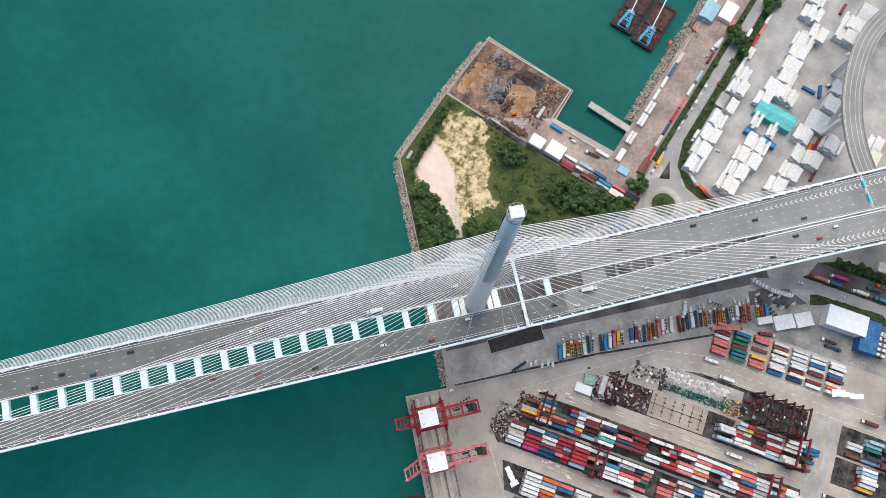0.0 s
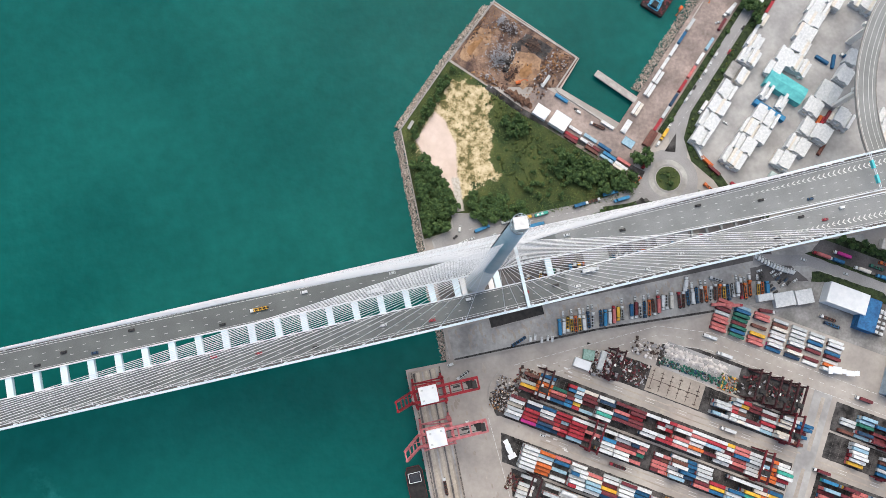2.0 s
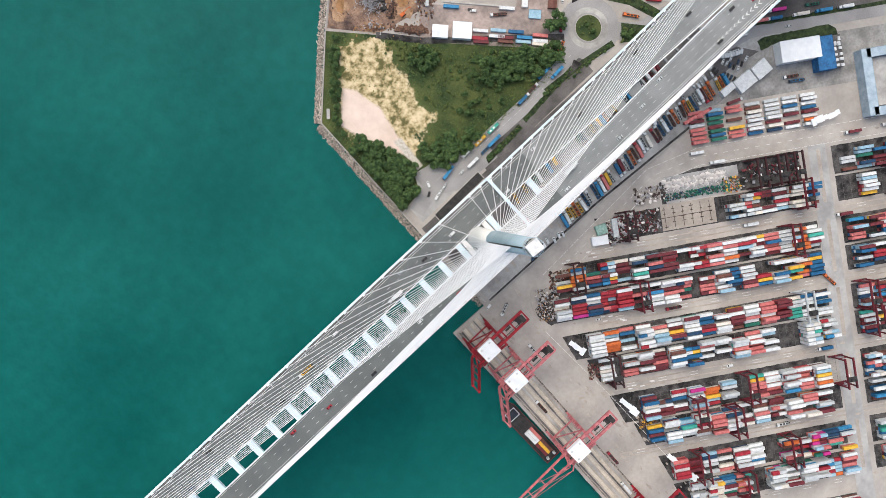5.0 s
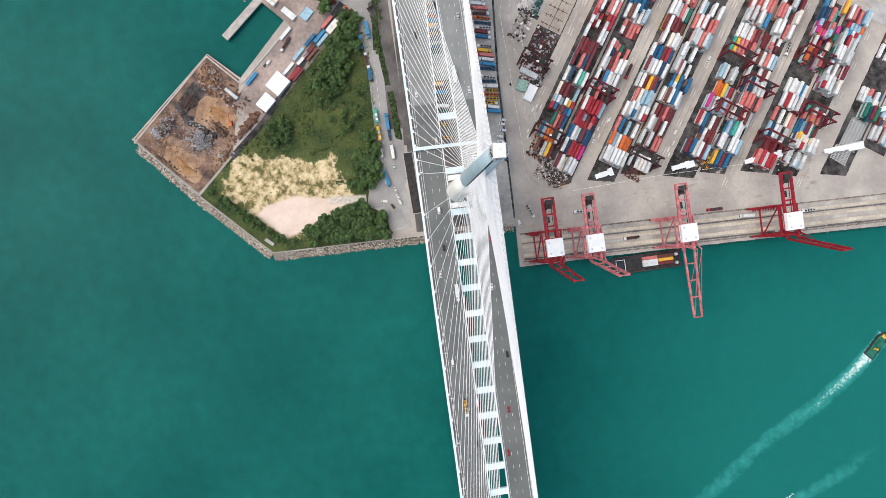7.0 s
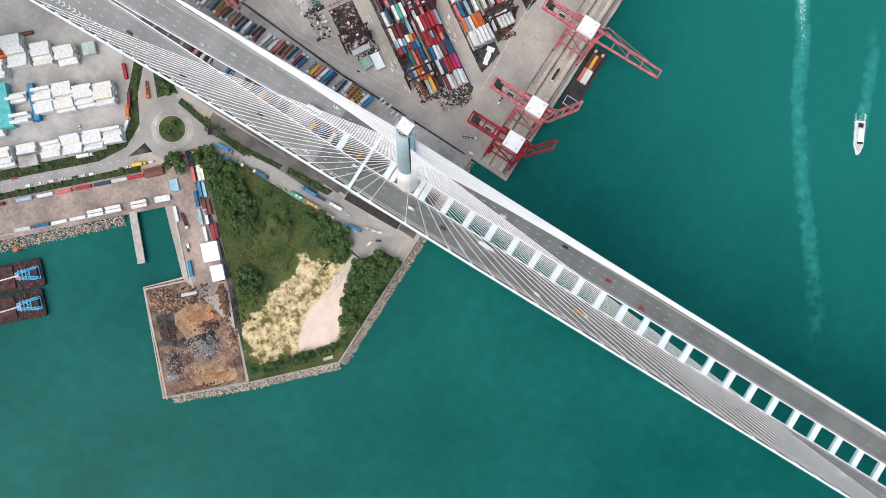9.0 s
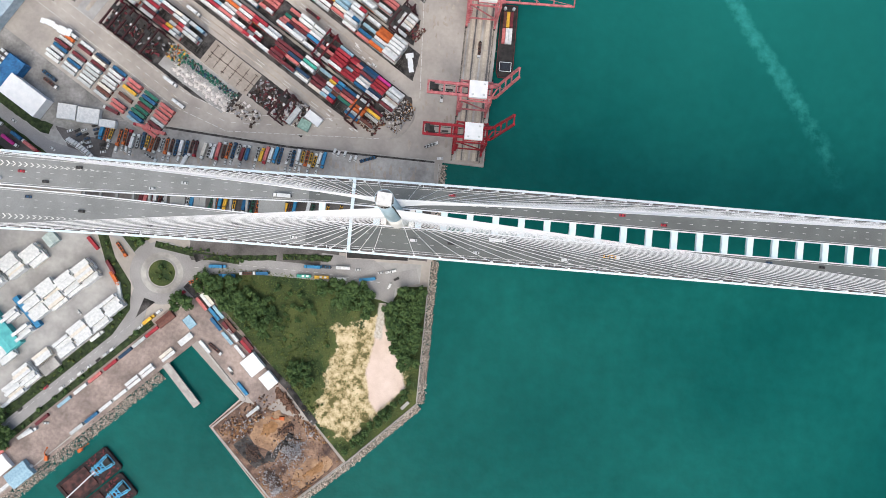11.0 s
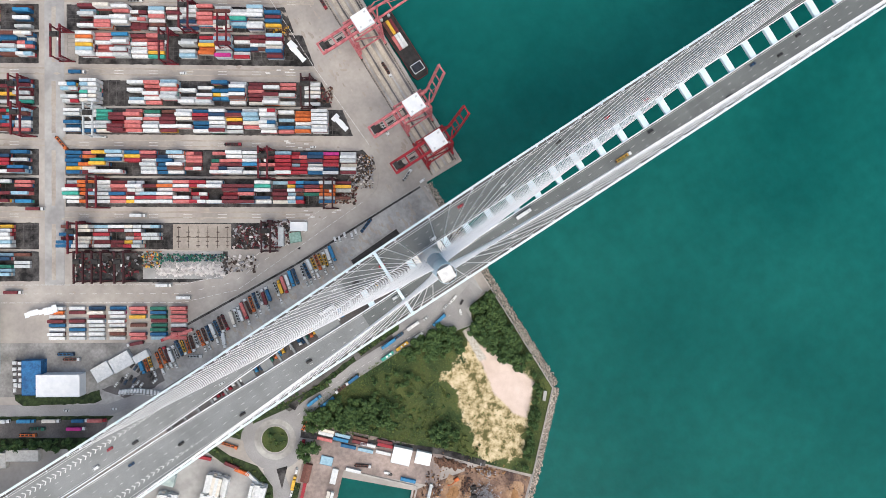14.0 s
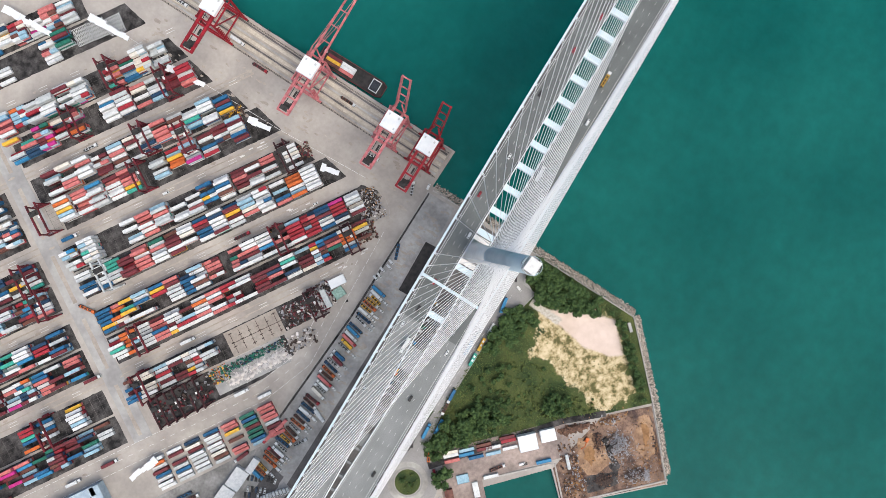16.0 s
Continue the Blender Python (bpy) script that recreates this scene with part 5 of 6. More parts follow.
wbox("teal_shed", 66, 42, 36, 78, 9, M_TEAL, "shed with a faded teal ribbed roof", "shed", roof="gable")
wbox("blue_shed", 123, 44, 10, 66, 5, PM["sky blue"], "long narrow shed with a bright blue roof", "shed")
for u, v, c, tn in ((86, -46, "orange", 0), (84, -53, "red", 0), (67, -56, "dark red", 0), (130, -78, "brown", 0), (-98, 147, "salmon red", 0), (-66, 147, "red", 0), (-128, 148, "white", 0), (-36, 146, "white", 0), (-36, 140, "cream", 0), (-8, 146, "white", 0), (-164, 151, "sky blue", 0), (-239, 29, "brown", 0), (278, 92, "orange", 80), (285, 72, "dark red", 80), (288, 20, "red", 90), (272, 112, "white", 60), (-30, 8, "blue", 90), (-40, -12, "blue", 20)):
    wcont(u, v, c, tn, 1, 12.19, "in the pale yard")
wbox("grey_shed", 236, -30, 22, 22, 5, mat("grey-green roof", lin(176, 190, 188), lin(150, 166, 164), 0.3, 0.6), "square shed with a pale grey-green roof", "shed", roof="gable")
wbox("white_shed", 27, -34, 44, 40, 6, PM["pale grey"], "white metal shed in the yard", "shed", roof="gable")
wbox("white_shed", -253, -22, 44, 44, 6, PM["pale grey"], "pale metal shed in the yard", "shed", roof="gable")
wbox("dark_shed", 92, 143, 34, 18, 4, M_GREY, "grey flat-roofed shed by the hedge", "shed")
wbox("wharf_store", -70, 257, 44, 30, 6, PM["pale blue"], "pale shed on the outer wharf", "shed", roof="gable")
wbox("wharf_store", -92, 224, 44, 28, 5, M_WHITE, "white shed on the outer wharf", "shed", roof="gable")

# Crane barges moored by the rocks
M_BARGE = mat("rusty barge steel", (0.045, 0.030, 0.030, 1), (0.014, 0.012, 0.013, 1), 0.3, 0.8, 0.1)
M_HOLD = mat("dark rusty hold", (0.11, 0.05, 0.045, 1), (0.03, 0.02, 0.02, 1), 0.25, 0.9, 0.2)
for u, v in ((38, 336), (30, 389)):
    x, y = wd(u, v)
    b = empty("crane_barge", (x, y, 0), WA + 180, "rusty dark crane barge with a pale blue jib frame", "barge", "crane barges")
    bm = bmesh.new()
    prism(bm, [(-13, -11), (33, -11), (34, -10), (34, 10), (33, 11), (-13, 11), (-15, 9.5), (-15, -9.5)], -1, 3.0)
    part("hull", bm, M_BARGE, b)
    bm = bmesh.new()
    for s in (-1, 1):
        beam(bm, (7, s * 8.2, 3.6), (31, s * 8.2, 3.6), 0.6, 1.4), beam(bm, (19 + s * 12, -8.2, 3.6), (19 + s * 12, 8.2, 3.6), 0.6, 1.4)
    box(bm, (19, 0, 3.1), (24, 16.4, 0.3))
    part("hold", bm, M_HOLD, b)
    for k in range(40):
        bm = bmesh.new()
        box(bm, (wr.uniform(-13, 4), wr.choice([-1, 1]) * wr.uniform(6, 10), 3.3), (wr.uniform(0.5, 2), wr.uniform(0.4, 1.4), wr.uniform(0.4, 1.2)), wr.uniform(0, 90))
        part("deck_gear", bm, PM["dark red"], b)
    bm = bmesh.new()
    box(bm, (-8, 0, 5.0), (9, 7, 4))
    part("winch_house", bm, M_DARK, b)
    bm = bmesh.new()
    for s in (-1, 1):
        beam(bm, (-10, s * 5.0, 4), (2, s * 2.2, 11), 0.8, 0.8), beam(bm, (-13, s * 5.0, 4), (-2, s * 2.2, 9), 0.6, 0.6)
    for s in (-1, 1):
        beam(bm, (-10, s * 5.0, 4.4), (-3, -s * 2.6, 9), 0.4, 0.4), beam(bm, (-14, s * 3.4, 7.6), (2, s * 0.8, 12), 0.5, 0.5)
    for f in (-13, -11, -9, -7, -5, -3, -1):
        beam(bm, (f, -4.4, 5 + (f + 11) * 0.6), (f, 4.4, 5 + (f + 11) * 0.6), 0.6, 0.5)
    part("crane_frame", bm, mat("pale blue crane paint", lin(120, 205, 235), lin(80, 165, 205), 0.4, 0.6), b)
    bm = bmesh.new()
    beam(bm, (0, 0, 10), (26, 3, 22), 0.9, 0.9)
    part("jib", bm, M_WHITE, b, "white lattice jib")
    bm = bmesh.new()
    tube(bm, (1, 0, 3), (1, 0, 10), 2.4, 2.0, 14)
    part("slew_post", bm, PM["orange"], b)

# Elevated slip road
bm = bmesh.new()
RKNOT = [(520, 215, 27), (440, 183, 31), (410, 168, 34), (395, 159, 36), (379, 145, 38.5), (364, 127, 41.5), (351, 109, 45), (340, 89, 48.5), (332, 69, 52), (327, 50, 55), (325, 30, 58), (328, 14, 60)]
RAMP, RZ = [], []
for i in range(len(RKNOT) - 1):
    a, b, c, d = (Vector(RKNOT[min(max(k, 0), len(RKNOT) - 1)]) for k in (i - 1, i, i + 1, i + 2))
    for k in range(5):
        s = k / 5
        p = 0.5 * (2 * b + (c - a) * s + (2 * a - 5 * b + 4 * c - d) * s * s + (3 * b - a - 3 * c + d) * s ** 3)
        RAMP.append((p.x, p.y)), RZ.append(p.z)
ramp = empty("slip_road_viaduct", (0, 0, 0), 0, "curving pale concrete slip road viaduct", "viaduct")


def ramp_band(w0, w1, h0, h1, m, name):
    bm = bmesh.new()
    ring = []
    for i, (x, y) in enumerate(RAMP):
        xa, ya = RAMP[max(0, i - 1)]
        xb, yb = RAMP[min(len(RAMP) - 1, i + 1)]
        d = math.hypot(xb - xa, yb - ya)
        nx, ny = -(yb - ya) / d, (xb - xa) / d
        ring.append([bm.verts.new((x + nx * w, y + ny * w, RZ[i] + h)) for w, h in ((w0, h0), (w1, h0), (w1, h1), (w0, h1))])
    for p, q in zip(ring, ring[1:]):
        for k in range(4):
            bm.faces.new((p[k], q[k], q[(k + 1) % 4], p[(k + 1) % 4]))
    part(name, bm, m, ramp)


ramp_band(-8, 8, -2.2, 0, M_DECKL, "deck"), ramp_band(-8.4, -7.8, -1, 1, M_WALL, "parapet"), ramp_band(7.8, 8.4, -1, 1, M_WALL, "parapet")
for w in (-6.6, -2.4, 1.9, 5.2):
    ramp_band(w, w + 0.25, 0, 0.03, M_MARK, "lane_line")
for x, y, z, a in ((369.6, 139, 37, 50), (337, 86, 47, 70), (428, 178, 29, 30)):
    bm = bmesh.new()
    tops = [(-4, -1.3), (4, -1.3), (4, 1.3), (-4, 1.3)]
    t = pose(x, y, 0, 0, 0, a + 90)
    prism(bm, [tuple((t @ Vector((px * 0.62, py, 0))).xy) for px, py in tops], 3.5, z - 5), prism(bm, [tuple((t @ Vector((px * 1.5, py, 0))).xy) for px, py in tops], z - 5, z - 0.6)
    part("pier", bm, M_TCONC, ramp)

# ---- buildings and gear south of the bridge ----


def ybox(name, u, v, du, dv, h, m, label, category="shed", turn=0.0, roof=True):
    x, y = yd(u, v)
    bm = bmesh.new()
    t = pose(x, y, 4.05, 0, 0, YA + turn)
    sx, sy = du * 0.445, dv * 0.449
    box(bm, (0, 0, h / 2), (sx, sy, h), 0, 0, t)
    sunk_roof(bm)
    return solid(name, bm, m, label=label, category=category)


ybox("warehouse", 126, 676, 74, 38, 11, M_WHITE, "warehouse with a plain white flat roof", "warehouse")
M_BLUEROOF = mat("weathered blue sheeting", lin(48, 110, 158), lin(34, 80, 122), 0.2, 0.6, stain=0.5, fine=0.9)
ybox("blue_shed", 79, 663, 33, 60, 9, M_BLUEROOF, "open shed with patched blue roof sheets")
ybox("lean_to", 52, 664, 19, 58, 5, M_ROAD2, "low dark lean-to with a flat roof")
for k in range(11):
    u, v = 47 + (k % 2) * 9 + yr.uniform(-1, 1), 639 + (k // 2) * 9.5 + yr.uniform(-1, 1)
    bm, at = bmesh.new(), pose(*yd(u, v), 8.75, 0, 0, YA + yr.uniform(-0.1, 0.1))
    w, d, h = yr.uniform(1.8, 3.4), yr.uniform(1.8, 3.4), yr.uniform(1.0, 1.6)
    box(bm, (0, 0, h / 2), (w, d, h), 0, 0, at)
    box(bm, (0, 0, h + 0.08), (w * 0.6, d * 0.6, 0.16), 0, 0, at)
    solid("roof_unit", bm, PM["white"], label="white metal cooling unit on the dark roof", category="roof unit")
M_PBLUE = mat("pale blue roof", lin(166, 182, 192), lin(140, 158, 170), 0.2, 0.6, stain=0.3)
for u, v, du, dv in ((6, 598, 18, 120), (-40, 545, 90, 16), (-40, 650, 90, 16), (-78, 598, 16, 96)):
    ybox("office_wing", u, v, du, dv, 10, M_PBLUE, "wing of an office block with a pale blue roof", "office building")
ybox("office_court", -36, 598, 64, 86, 5, M_GREY, "dark flat roof inside the office court", "office building")
for u, v, du, dv, tn in ((195, 655, 32, 26, 30), (228, 638, 38, 26, 30), (262, 629, 28, 13, 30)):
    ybox("truck_shed", u, v, du, dv, 5, PM["white"], "weathered white metal shed in the truck park", "shed", tn)
ybox("maintenance_hut", 536, 402, 30, 16, 4, M_WHITE, "hut with a plain white roof by the lane", "hut")
ybox("maintenance_hut", 505, 420, 10, 34, 4, PM["pale grey"], "narrow grey-roofed hut by the lane", "hut")
ybox("green_tarpaulin", 530, 421, 20, 18, 3.6, mat("pale green tarpaulin", lin(150, 180, 168), lin(120, 150, 138), 0.6, 0.7, stain=0.4), "pale green tarpaulin over a frame", "tarpaulin", 10)
for u, v, du, dv in ((58, 800, 56, 20), (10, 808, 40, 26)):
    ybox("lane_shed", u, v, du, dv, 5, PM["cream"], "low pale shed beside the lorry lane", "shed")
# White angled canopies at the ends of the lanes
for x, y, a, ln in ((2.2, -125, -77, 15), (0.2, -190, -80, 19), (-1.6, -257, -83, 32), (-2.6, -325, -86, 34), (25.5, -378, -86, 42), (276, -127.6, 161, 25)):
    c = empty("lane_canopy", (x, y, 4.05), a, "white steel lane canopy with a stepped roof edge", "canopy", "lane canopies")
    n = int(ln / 3.4)
    for k in range(n):
        bm = bmesh.new()
        xa, w, off = -ln / 2 + (k + 0.5) * ln / n, yr.uniform(3.6, 4.6) + (1.6 if k > n * 0.55 else 0), yr.uniform(-0.5, 0.5) - (0.7 if k > n * 0.55 else 0)
        prism(bm, [(xa - ln / n * 0.49, off - w / 2), (xa + ln / n * 0.49, off - w / 2 + yr.uniform(-0.5, 0.5)), (xa + ln / n * 0.49, off + w / 2 + yr.uniform(-0.5, 0.5)), (xa - ln / n * 0.49, off + w / 2)], 6.0, 6.5 + 0.05 * (k % 3))
        part("roof_panel", bm, M_WHITE, c)
        if k % 2 == 0:
            bm = bmesh.new()
            beam(bm, (xa, off, 0), (xa, off, 6), 0.4, 0.4)
            part("post", bm, M_WHITE, c)
# Empty slots with rails
bm = bmesh.new()
for u in range(324, 428, 17):
    beam(bm, (*yd(u, 402), 4.2), (*yd(u, 440), 4.2), 0.35, 0.3)
    for v in range(404, 440, 8):
        if yr.random() < 0.75:
            box(bm, (*yd(u + yr.uniform(-1, 1), v), 4.3), (yr.uniform(1.4, 3.4), yr.uniform(0.4, 0.8), 0.5), YA)
beam(bm, (*yd(320, 421), 4.2), (*yd(428, 421), 4.2), 0.45, 0.4)
solid("slot_rails", bm, M_SCRAP[2], label="dark rusty sleeper rails of empty container slots", category="rails", kind="stuff")
# Works area: dust heaps, pipes, formwork
M_DUST = mat("pale cement dust", (0.74, 0.71, 0.68, 1), (0.50, 0.47, 0.45, 1), 0.25, 0.95, 0.3, stain=0.5)
M_SCRAP.append(M_DUST), M_SCRAP.append(PM["green"]), M_SCRAP.append(PM["yellow"]), M_SCRAP.append(PM["orange"]), M_SCRAP.append(PM["dark red"]), M_SCRAP.append(PM["deep blue"])
slab("ground_works", [yd(262, 446), yd(402, 446), yd(402, 494), yd(262, 494)], 4.1, M_PALE, "dusty pale ground of the works area")
for k in range(26):
    heap(286 + 4.6 * k, 474 + (k % 2) * 9 + wr.uniform(-3, 3), 9, 9, 2.4, 60, [4, 4], "pale cement dust heap", "dust_heap", yd, 0.2, 0.7)
heap(345, 457, 62, 6, 1.6, 480, [5, 5, 1, 2, 9, 5], "green pipes and formwork laid out", "material_pile", yd, 0.3, 1.9, False)
heap(278, 460, 16, 14, 1.8, 220, [6, 7, 0, 2, 5, 1], "yellow and orange site gear", "material_pile", yd, 0.4, 1.8, False)
heap(432, 468, 34, 14, 1.6, 120, [2, 1, 4, 2], "dark machinery parts on the ground", "material_pile", yd, 0.4, 2.2, False)
heap(462, 421, 42, 19, 2.6, 330, [2, 2, 8, 1, 4, 2, 1, 8], "cluttered dismantled crane parts", "material_pile", yd, 0.3, 2.6, False)
heap(500, 414, 20, 22, 2.6, 210, [2, 2, 8, 1, 4, 1], "dark machine parts by the lane", "material_pile", yd, 0.5, 2.4, False)
heap(202, 470, 56, 20, 2.0, 110, [8, 2, 2, 1, 8, 2], "maroon spreaders and pale gear under the cranes", "material_pile", yd, 0.5, 2.6, False)
heap(645, 305, 22, 30, 2.2, 380, [2, 2, 1, 4, 3, 1], "heap of scrap fittings behind a curved barrier", "material_pile", yd, 0.4, 1.8, False)
heap(620, 345, 18, 16, 2.0, 160, [2, 0, 8], "dark scrap fittings", "material_pile", yd, 0.4, 2.0, False)
heap(580, 170, 14, 14, 1.8, 110, [2, 8, 0], "dark lashing gear on the ground", "material_pile", yd, 0.4, 1.6, False)
heap(500, 60, 16, 10, 1.6, 70, [6, 2, 0], "yellow spreader frames", "material_pile", yd, 0.5, 2.5, False)
bm = bmesh.new()
for k in range(16):
    a, b = -1.2 + k * 0.15, -1.2 + (k + 1) * 0.15
    beam(bm, (*yd(650 + 26 * math.cos(a), 312 + 40 * math.sin(a)), 4.6), (*yd(650 + 26 * math.cos(b), 312 + 40 * math.sin(b)), 4.6), 0.5, 1.0)
solid("curved_barrier", bm, M_WALL, label="curved concrete barrier at the end of the yard", category="barrier")
# Fenced pits beside the tower
for nm, q in (("settling_pit", [(10, -21), (10.5, -32), (55, -30.5), (55, -18)]), ("drain_pit", [(-9, 24), (-9, 31), (40, 32.5), (40, 25)])):
    pit = empty(nm, (0, 0, 0), 0, "dark rectangular pit with a low concrete rim", "pit")
    bm = bmesh.new()
    prism(bm, ccw(q), 3.9, 4.14)
    part("bed", bm, M_DARK, pit)
    bm = bmesh.new()
    for p, r_ in zip(q, q[1:] + q[:1]):
        beam(bm, (*p, 4.5), (*r_, 4.5), 0.5, 0.9)
    part("rim", bm, M_WALL, pit)
# Dark hedge and drain along the truck park
bm = bmesh.new()
for (x0, y0), (x1, y1) in zip([(-24, -50.8), (92, -53), (205, -61)], [(92, -53), (205, -61), (245, -60)]):
    beam(bm, (x0, y0, 4.4), (x1, y1, 4.4), 0.5, 0.8)
solid("boundary_wall", bm, M_WALL, label="low concrete boundary wall of the truck park", category="wall", kind="structure")

# ---- trees and scrub ----
tr_ = random.Random(33)


def crown_mesh(r, seed, m, n=170):
    """A crown of many small bent leaf clumps round an uneven core."""
    q = random.Random(seed)
    bm = bmesh.new()
    lobes = [(q.uniform(-0.55, 0.55) * r, q.uniform(-0.55, 0.55) * r, q.uniform(-0.1, 0.45) * r, q.uniform(0.4, 0.7) * r) for _ in range(6)]
    for k in range(n):
        cx, cy, cz, lr = q.choice(lobes)
        d = Vector((q.gauss(0, 1), q.gauss(0, 1), q.gauss(0.35, 0.8))).normalized()
        c = Vector((cx, cy, cz)) + d * lr * q.uniform(0.75, 1.08)
        s = q.uniform(0.16, 0.34) * r * 0.62
        e = Matrix.Translation(c) @ d.to_track_quat("Z", "Y").to_matrix().to_4x4() @ Euler((q.uniform(-0.6, 0.6), q.uniform(-0.6, 0.6), q.uniform(0, 6))).to_matrix().to_4x4()
        v = [bm.verts.new(e @ Vector(p)) for p in ((-s, -s * 0.6, -0.1 * s), (s * 0.2, -s, 0.25 * s), (s, -s * 0.1, -0.1 * s), (s * 0.5, s * 0.9, 0.2 * s), (-s * 0.6, s * 0.8, -0.15 * s))]
        bm.faces.new(v[:4]), bm.faces.new((v[0], v[3], v[4]))
    for cx, cy, cz, lr in lobes:
        for _ in range(2):
            a = bmesh.ops.create_icosphere(bm, subdivisions=1, radius=lr * 0.72, matrix=Matrix.Translation((cx, cy, cz)))
            for v in a["verts"]:
                v.co += Vector((q.uniform(-1, 1), q.uniform(-1, 1), q.uniform(-1, 1))) * lr * 0.16
            break
    return data("crown", bm, m)


TREES = []
for k in range(8):
    r_ = 3.2
    th = empty("broadleaf_tree" if k < 4 else "shrub", (0, 0, 0), 0, "dense dark green broadleaf tree on the plot" if k < 4 else "low yellow-green scrub bush", "tree" if k < 4 else "bush", "trees and bushes on the plot")
    bm = bmesh.new()
    hgt = 3.4 if k < 4 else 0.9
    tube(bm, (0, 0, -0.2), (0.1, 0.1, hgt), 0.28, 0.16, 7)
    for a in range(3):
        tube(bm, (0.1, 0.1, hgt * 0.8), (1.3 * math.cos(a * 2.1), 1.3 * math.sin(a * 2.1), hgt + 1.0), 0.12, 0.05, 5)
    part("trunk", bm, M_BARK, th)
    cr = part("crown", crown_mesh(1.8 if k in (4, 5) else r_, 50 + k, M_LEAF2 if k in (4, 5) else M_LEAF), None, th)
    cr.location = (0, 0, hgt + (1.0 if k < 4 else 0.3))
    if k > 5:
        th.name = "hedge_bush"
        th["label"], th["category"] = "dark green bush of a roadside hedge", "bush"
    TREES.append(th)


def plant(poly, n, lo, hi, kinds, gap=1.6, z=4.05):
    done, tries = [], 0
    xs, ys = [p[0] for p in poly], [p[1] for p in poly]
    while len(done) < n and tries < n * 25:
        tries += 1
        x, y = tr_.uniform(min(xs), max(xs)), tr_.uniform(min(ys), max(ys))
        if not inside(poly, x, y) or any(abs(x - a) < gap and abs(y - b) < gap for a, b in done):
            continue
        done.append((x, y))
        s = tr_.uniform(lo, hi)
        ob = copy_thing(TREES[tr_.choice(kinds)], pose(x, y, z, 0, 0, tr_.uniform(0, 360)))
        ob.scale = (s, s, s * tr_.uniform(0.85, 1.15))


plant([(-24, 52), (-21, 112), (-13, 118), (-6, 108), (2, 88), (6, 70), (0, 66), (-6, 52)], 78, 0.9, 1.5, [0, 1, 2, 3], 2.6)
plant([(14, 64), (24, 52), (60, 50), (62, 60), (34, 74), (18, 80)], 44, 0.8, 1.3, [0, 1, 2, 3], 2.8)
plant([(92, 78), (124, 54), (150, 55), (154, 64), (122, 84), (100, 92)], 58, 0.8, 1.4, [0, 1, 2, 3], 2.8)
plant([(60, 60), (92, 54), (100, 80), (84, 96), (66, 82), (48, 74)], 18, 0.5, 0.9, [0, 1, 2, 3], 3.4)
plant([(60, 134), (72, 134), (80, 122), (72, 116), (58, 122)], 18, 0.8, 1.2, [0, 1, 2, 3], 2.6)
plant([(-20, 118), (-16, 140), (26, 188), (30, 184), (2, 152), (-12, 140)], 26, 0.6, 0.95, [0, 1, 2, 3], 2.4)
plant([(62, 62), (140, 50), (150, 60), (80, 120), (56, 120), (46, 96)], 95, 0.35, 0.75, [4, 5, 4, 6], 2.2)
plant([(48, 150), (58, 134), (80, 118), (86, 124), (56, 160)], 40, 0.5, 1.0, [4, 5], 1.8)
plant([(158, 72), (170, 70), (174, 78), (160, 82)], 6, 1.2, 1.7, [0, 1, 2], 2.4)
plant(strip([wd(-330, 157), wd(210, 157), wd(258, 143), wd(285, 112), wd(292, 60), wd(318, 0)], 6), 60, 0.4, 0.8, [6, 7, 4, 5], 2.0)
plant(strip([wd(-330, 193), wd(280, 193)], 4), 50, 0.4, 0.75, [6, 7, 4, 5], 2.0)
plant([wd(-60, 182), wd(-20, 150), wd(-35, 200), wd(-70, 200)], 14, 1.0, 1.5, [0, 1, 2, 3], 2.6)
plant([wd(-190, 140), wd(-130, 150), wd(-130, 172), wd(-190, 165)], 10, 1.0, 1.5, [0, 1, 2, 3], 2.6)
plant([(176, 50), (188, 50), (190, 62), (176, 62)], 10, 0.4, 0.7, [4, 5, 6], 2.4, 4.4)
plant([yd(-120, 775), yd(184, 775), yd(140, 790), yd(-120, 790)], 46, 0.5, 1.0, [0, 1, 2, 3], 2.4)
plant([wd(345, 20), wd(365, 40), wd(368, 74), wd(345, 72)], 10, 0.6, 1.0, [6, 7, 4], 2.2)
plant(strip([wd(380, 95), wd(430, 150), wd(480, 215)], 4), 24, 0.3, 0.6, [6, 7, 4, 5], 1.8)
plant([(51, 32.2), (89, 33.6), (89, 37.2), (53, 35.8)], 20, 0.35, 0.6, [6, 7, 4, 5], 1.6)
plant([(96, 35.2), (151, 40.6), (151, 43), (96, 38.4)], 18, 0.3, 0.5, [6, 7, 4, 5], 1.8)
plant([(62, 122), (96, 108), (120, 90), (96, 84), (66, 100)], 34, 0.4, 0.8, [4, 5, 6, 4], 2.4)
for t in TREES:
    t.matrix_basis = pose(tr_.uniform(100, 120), tr_.uniform(76, 90), 4.05)

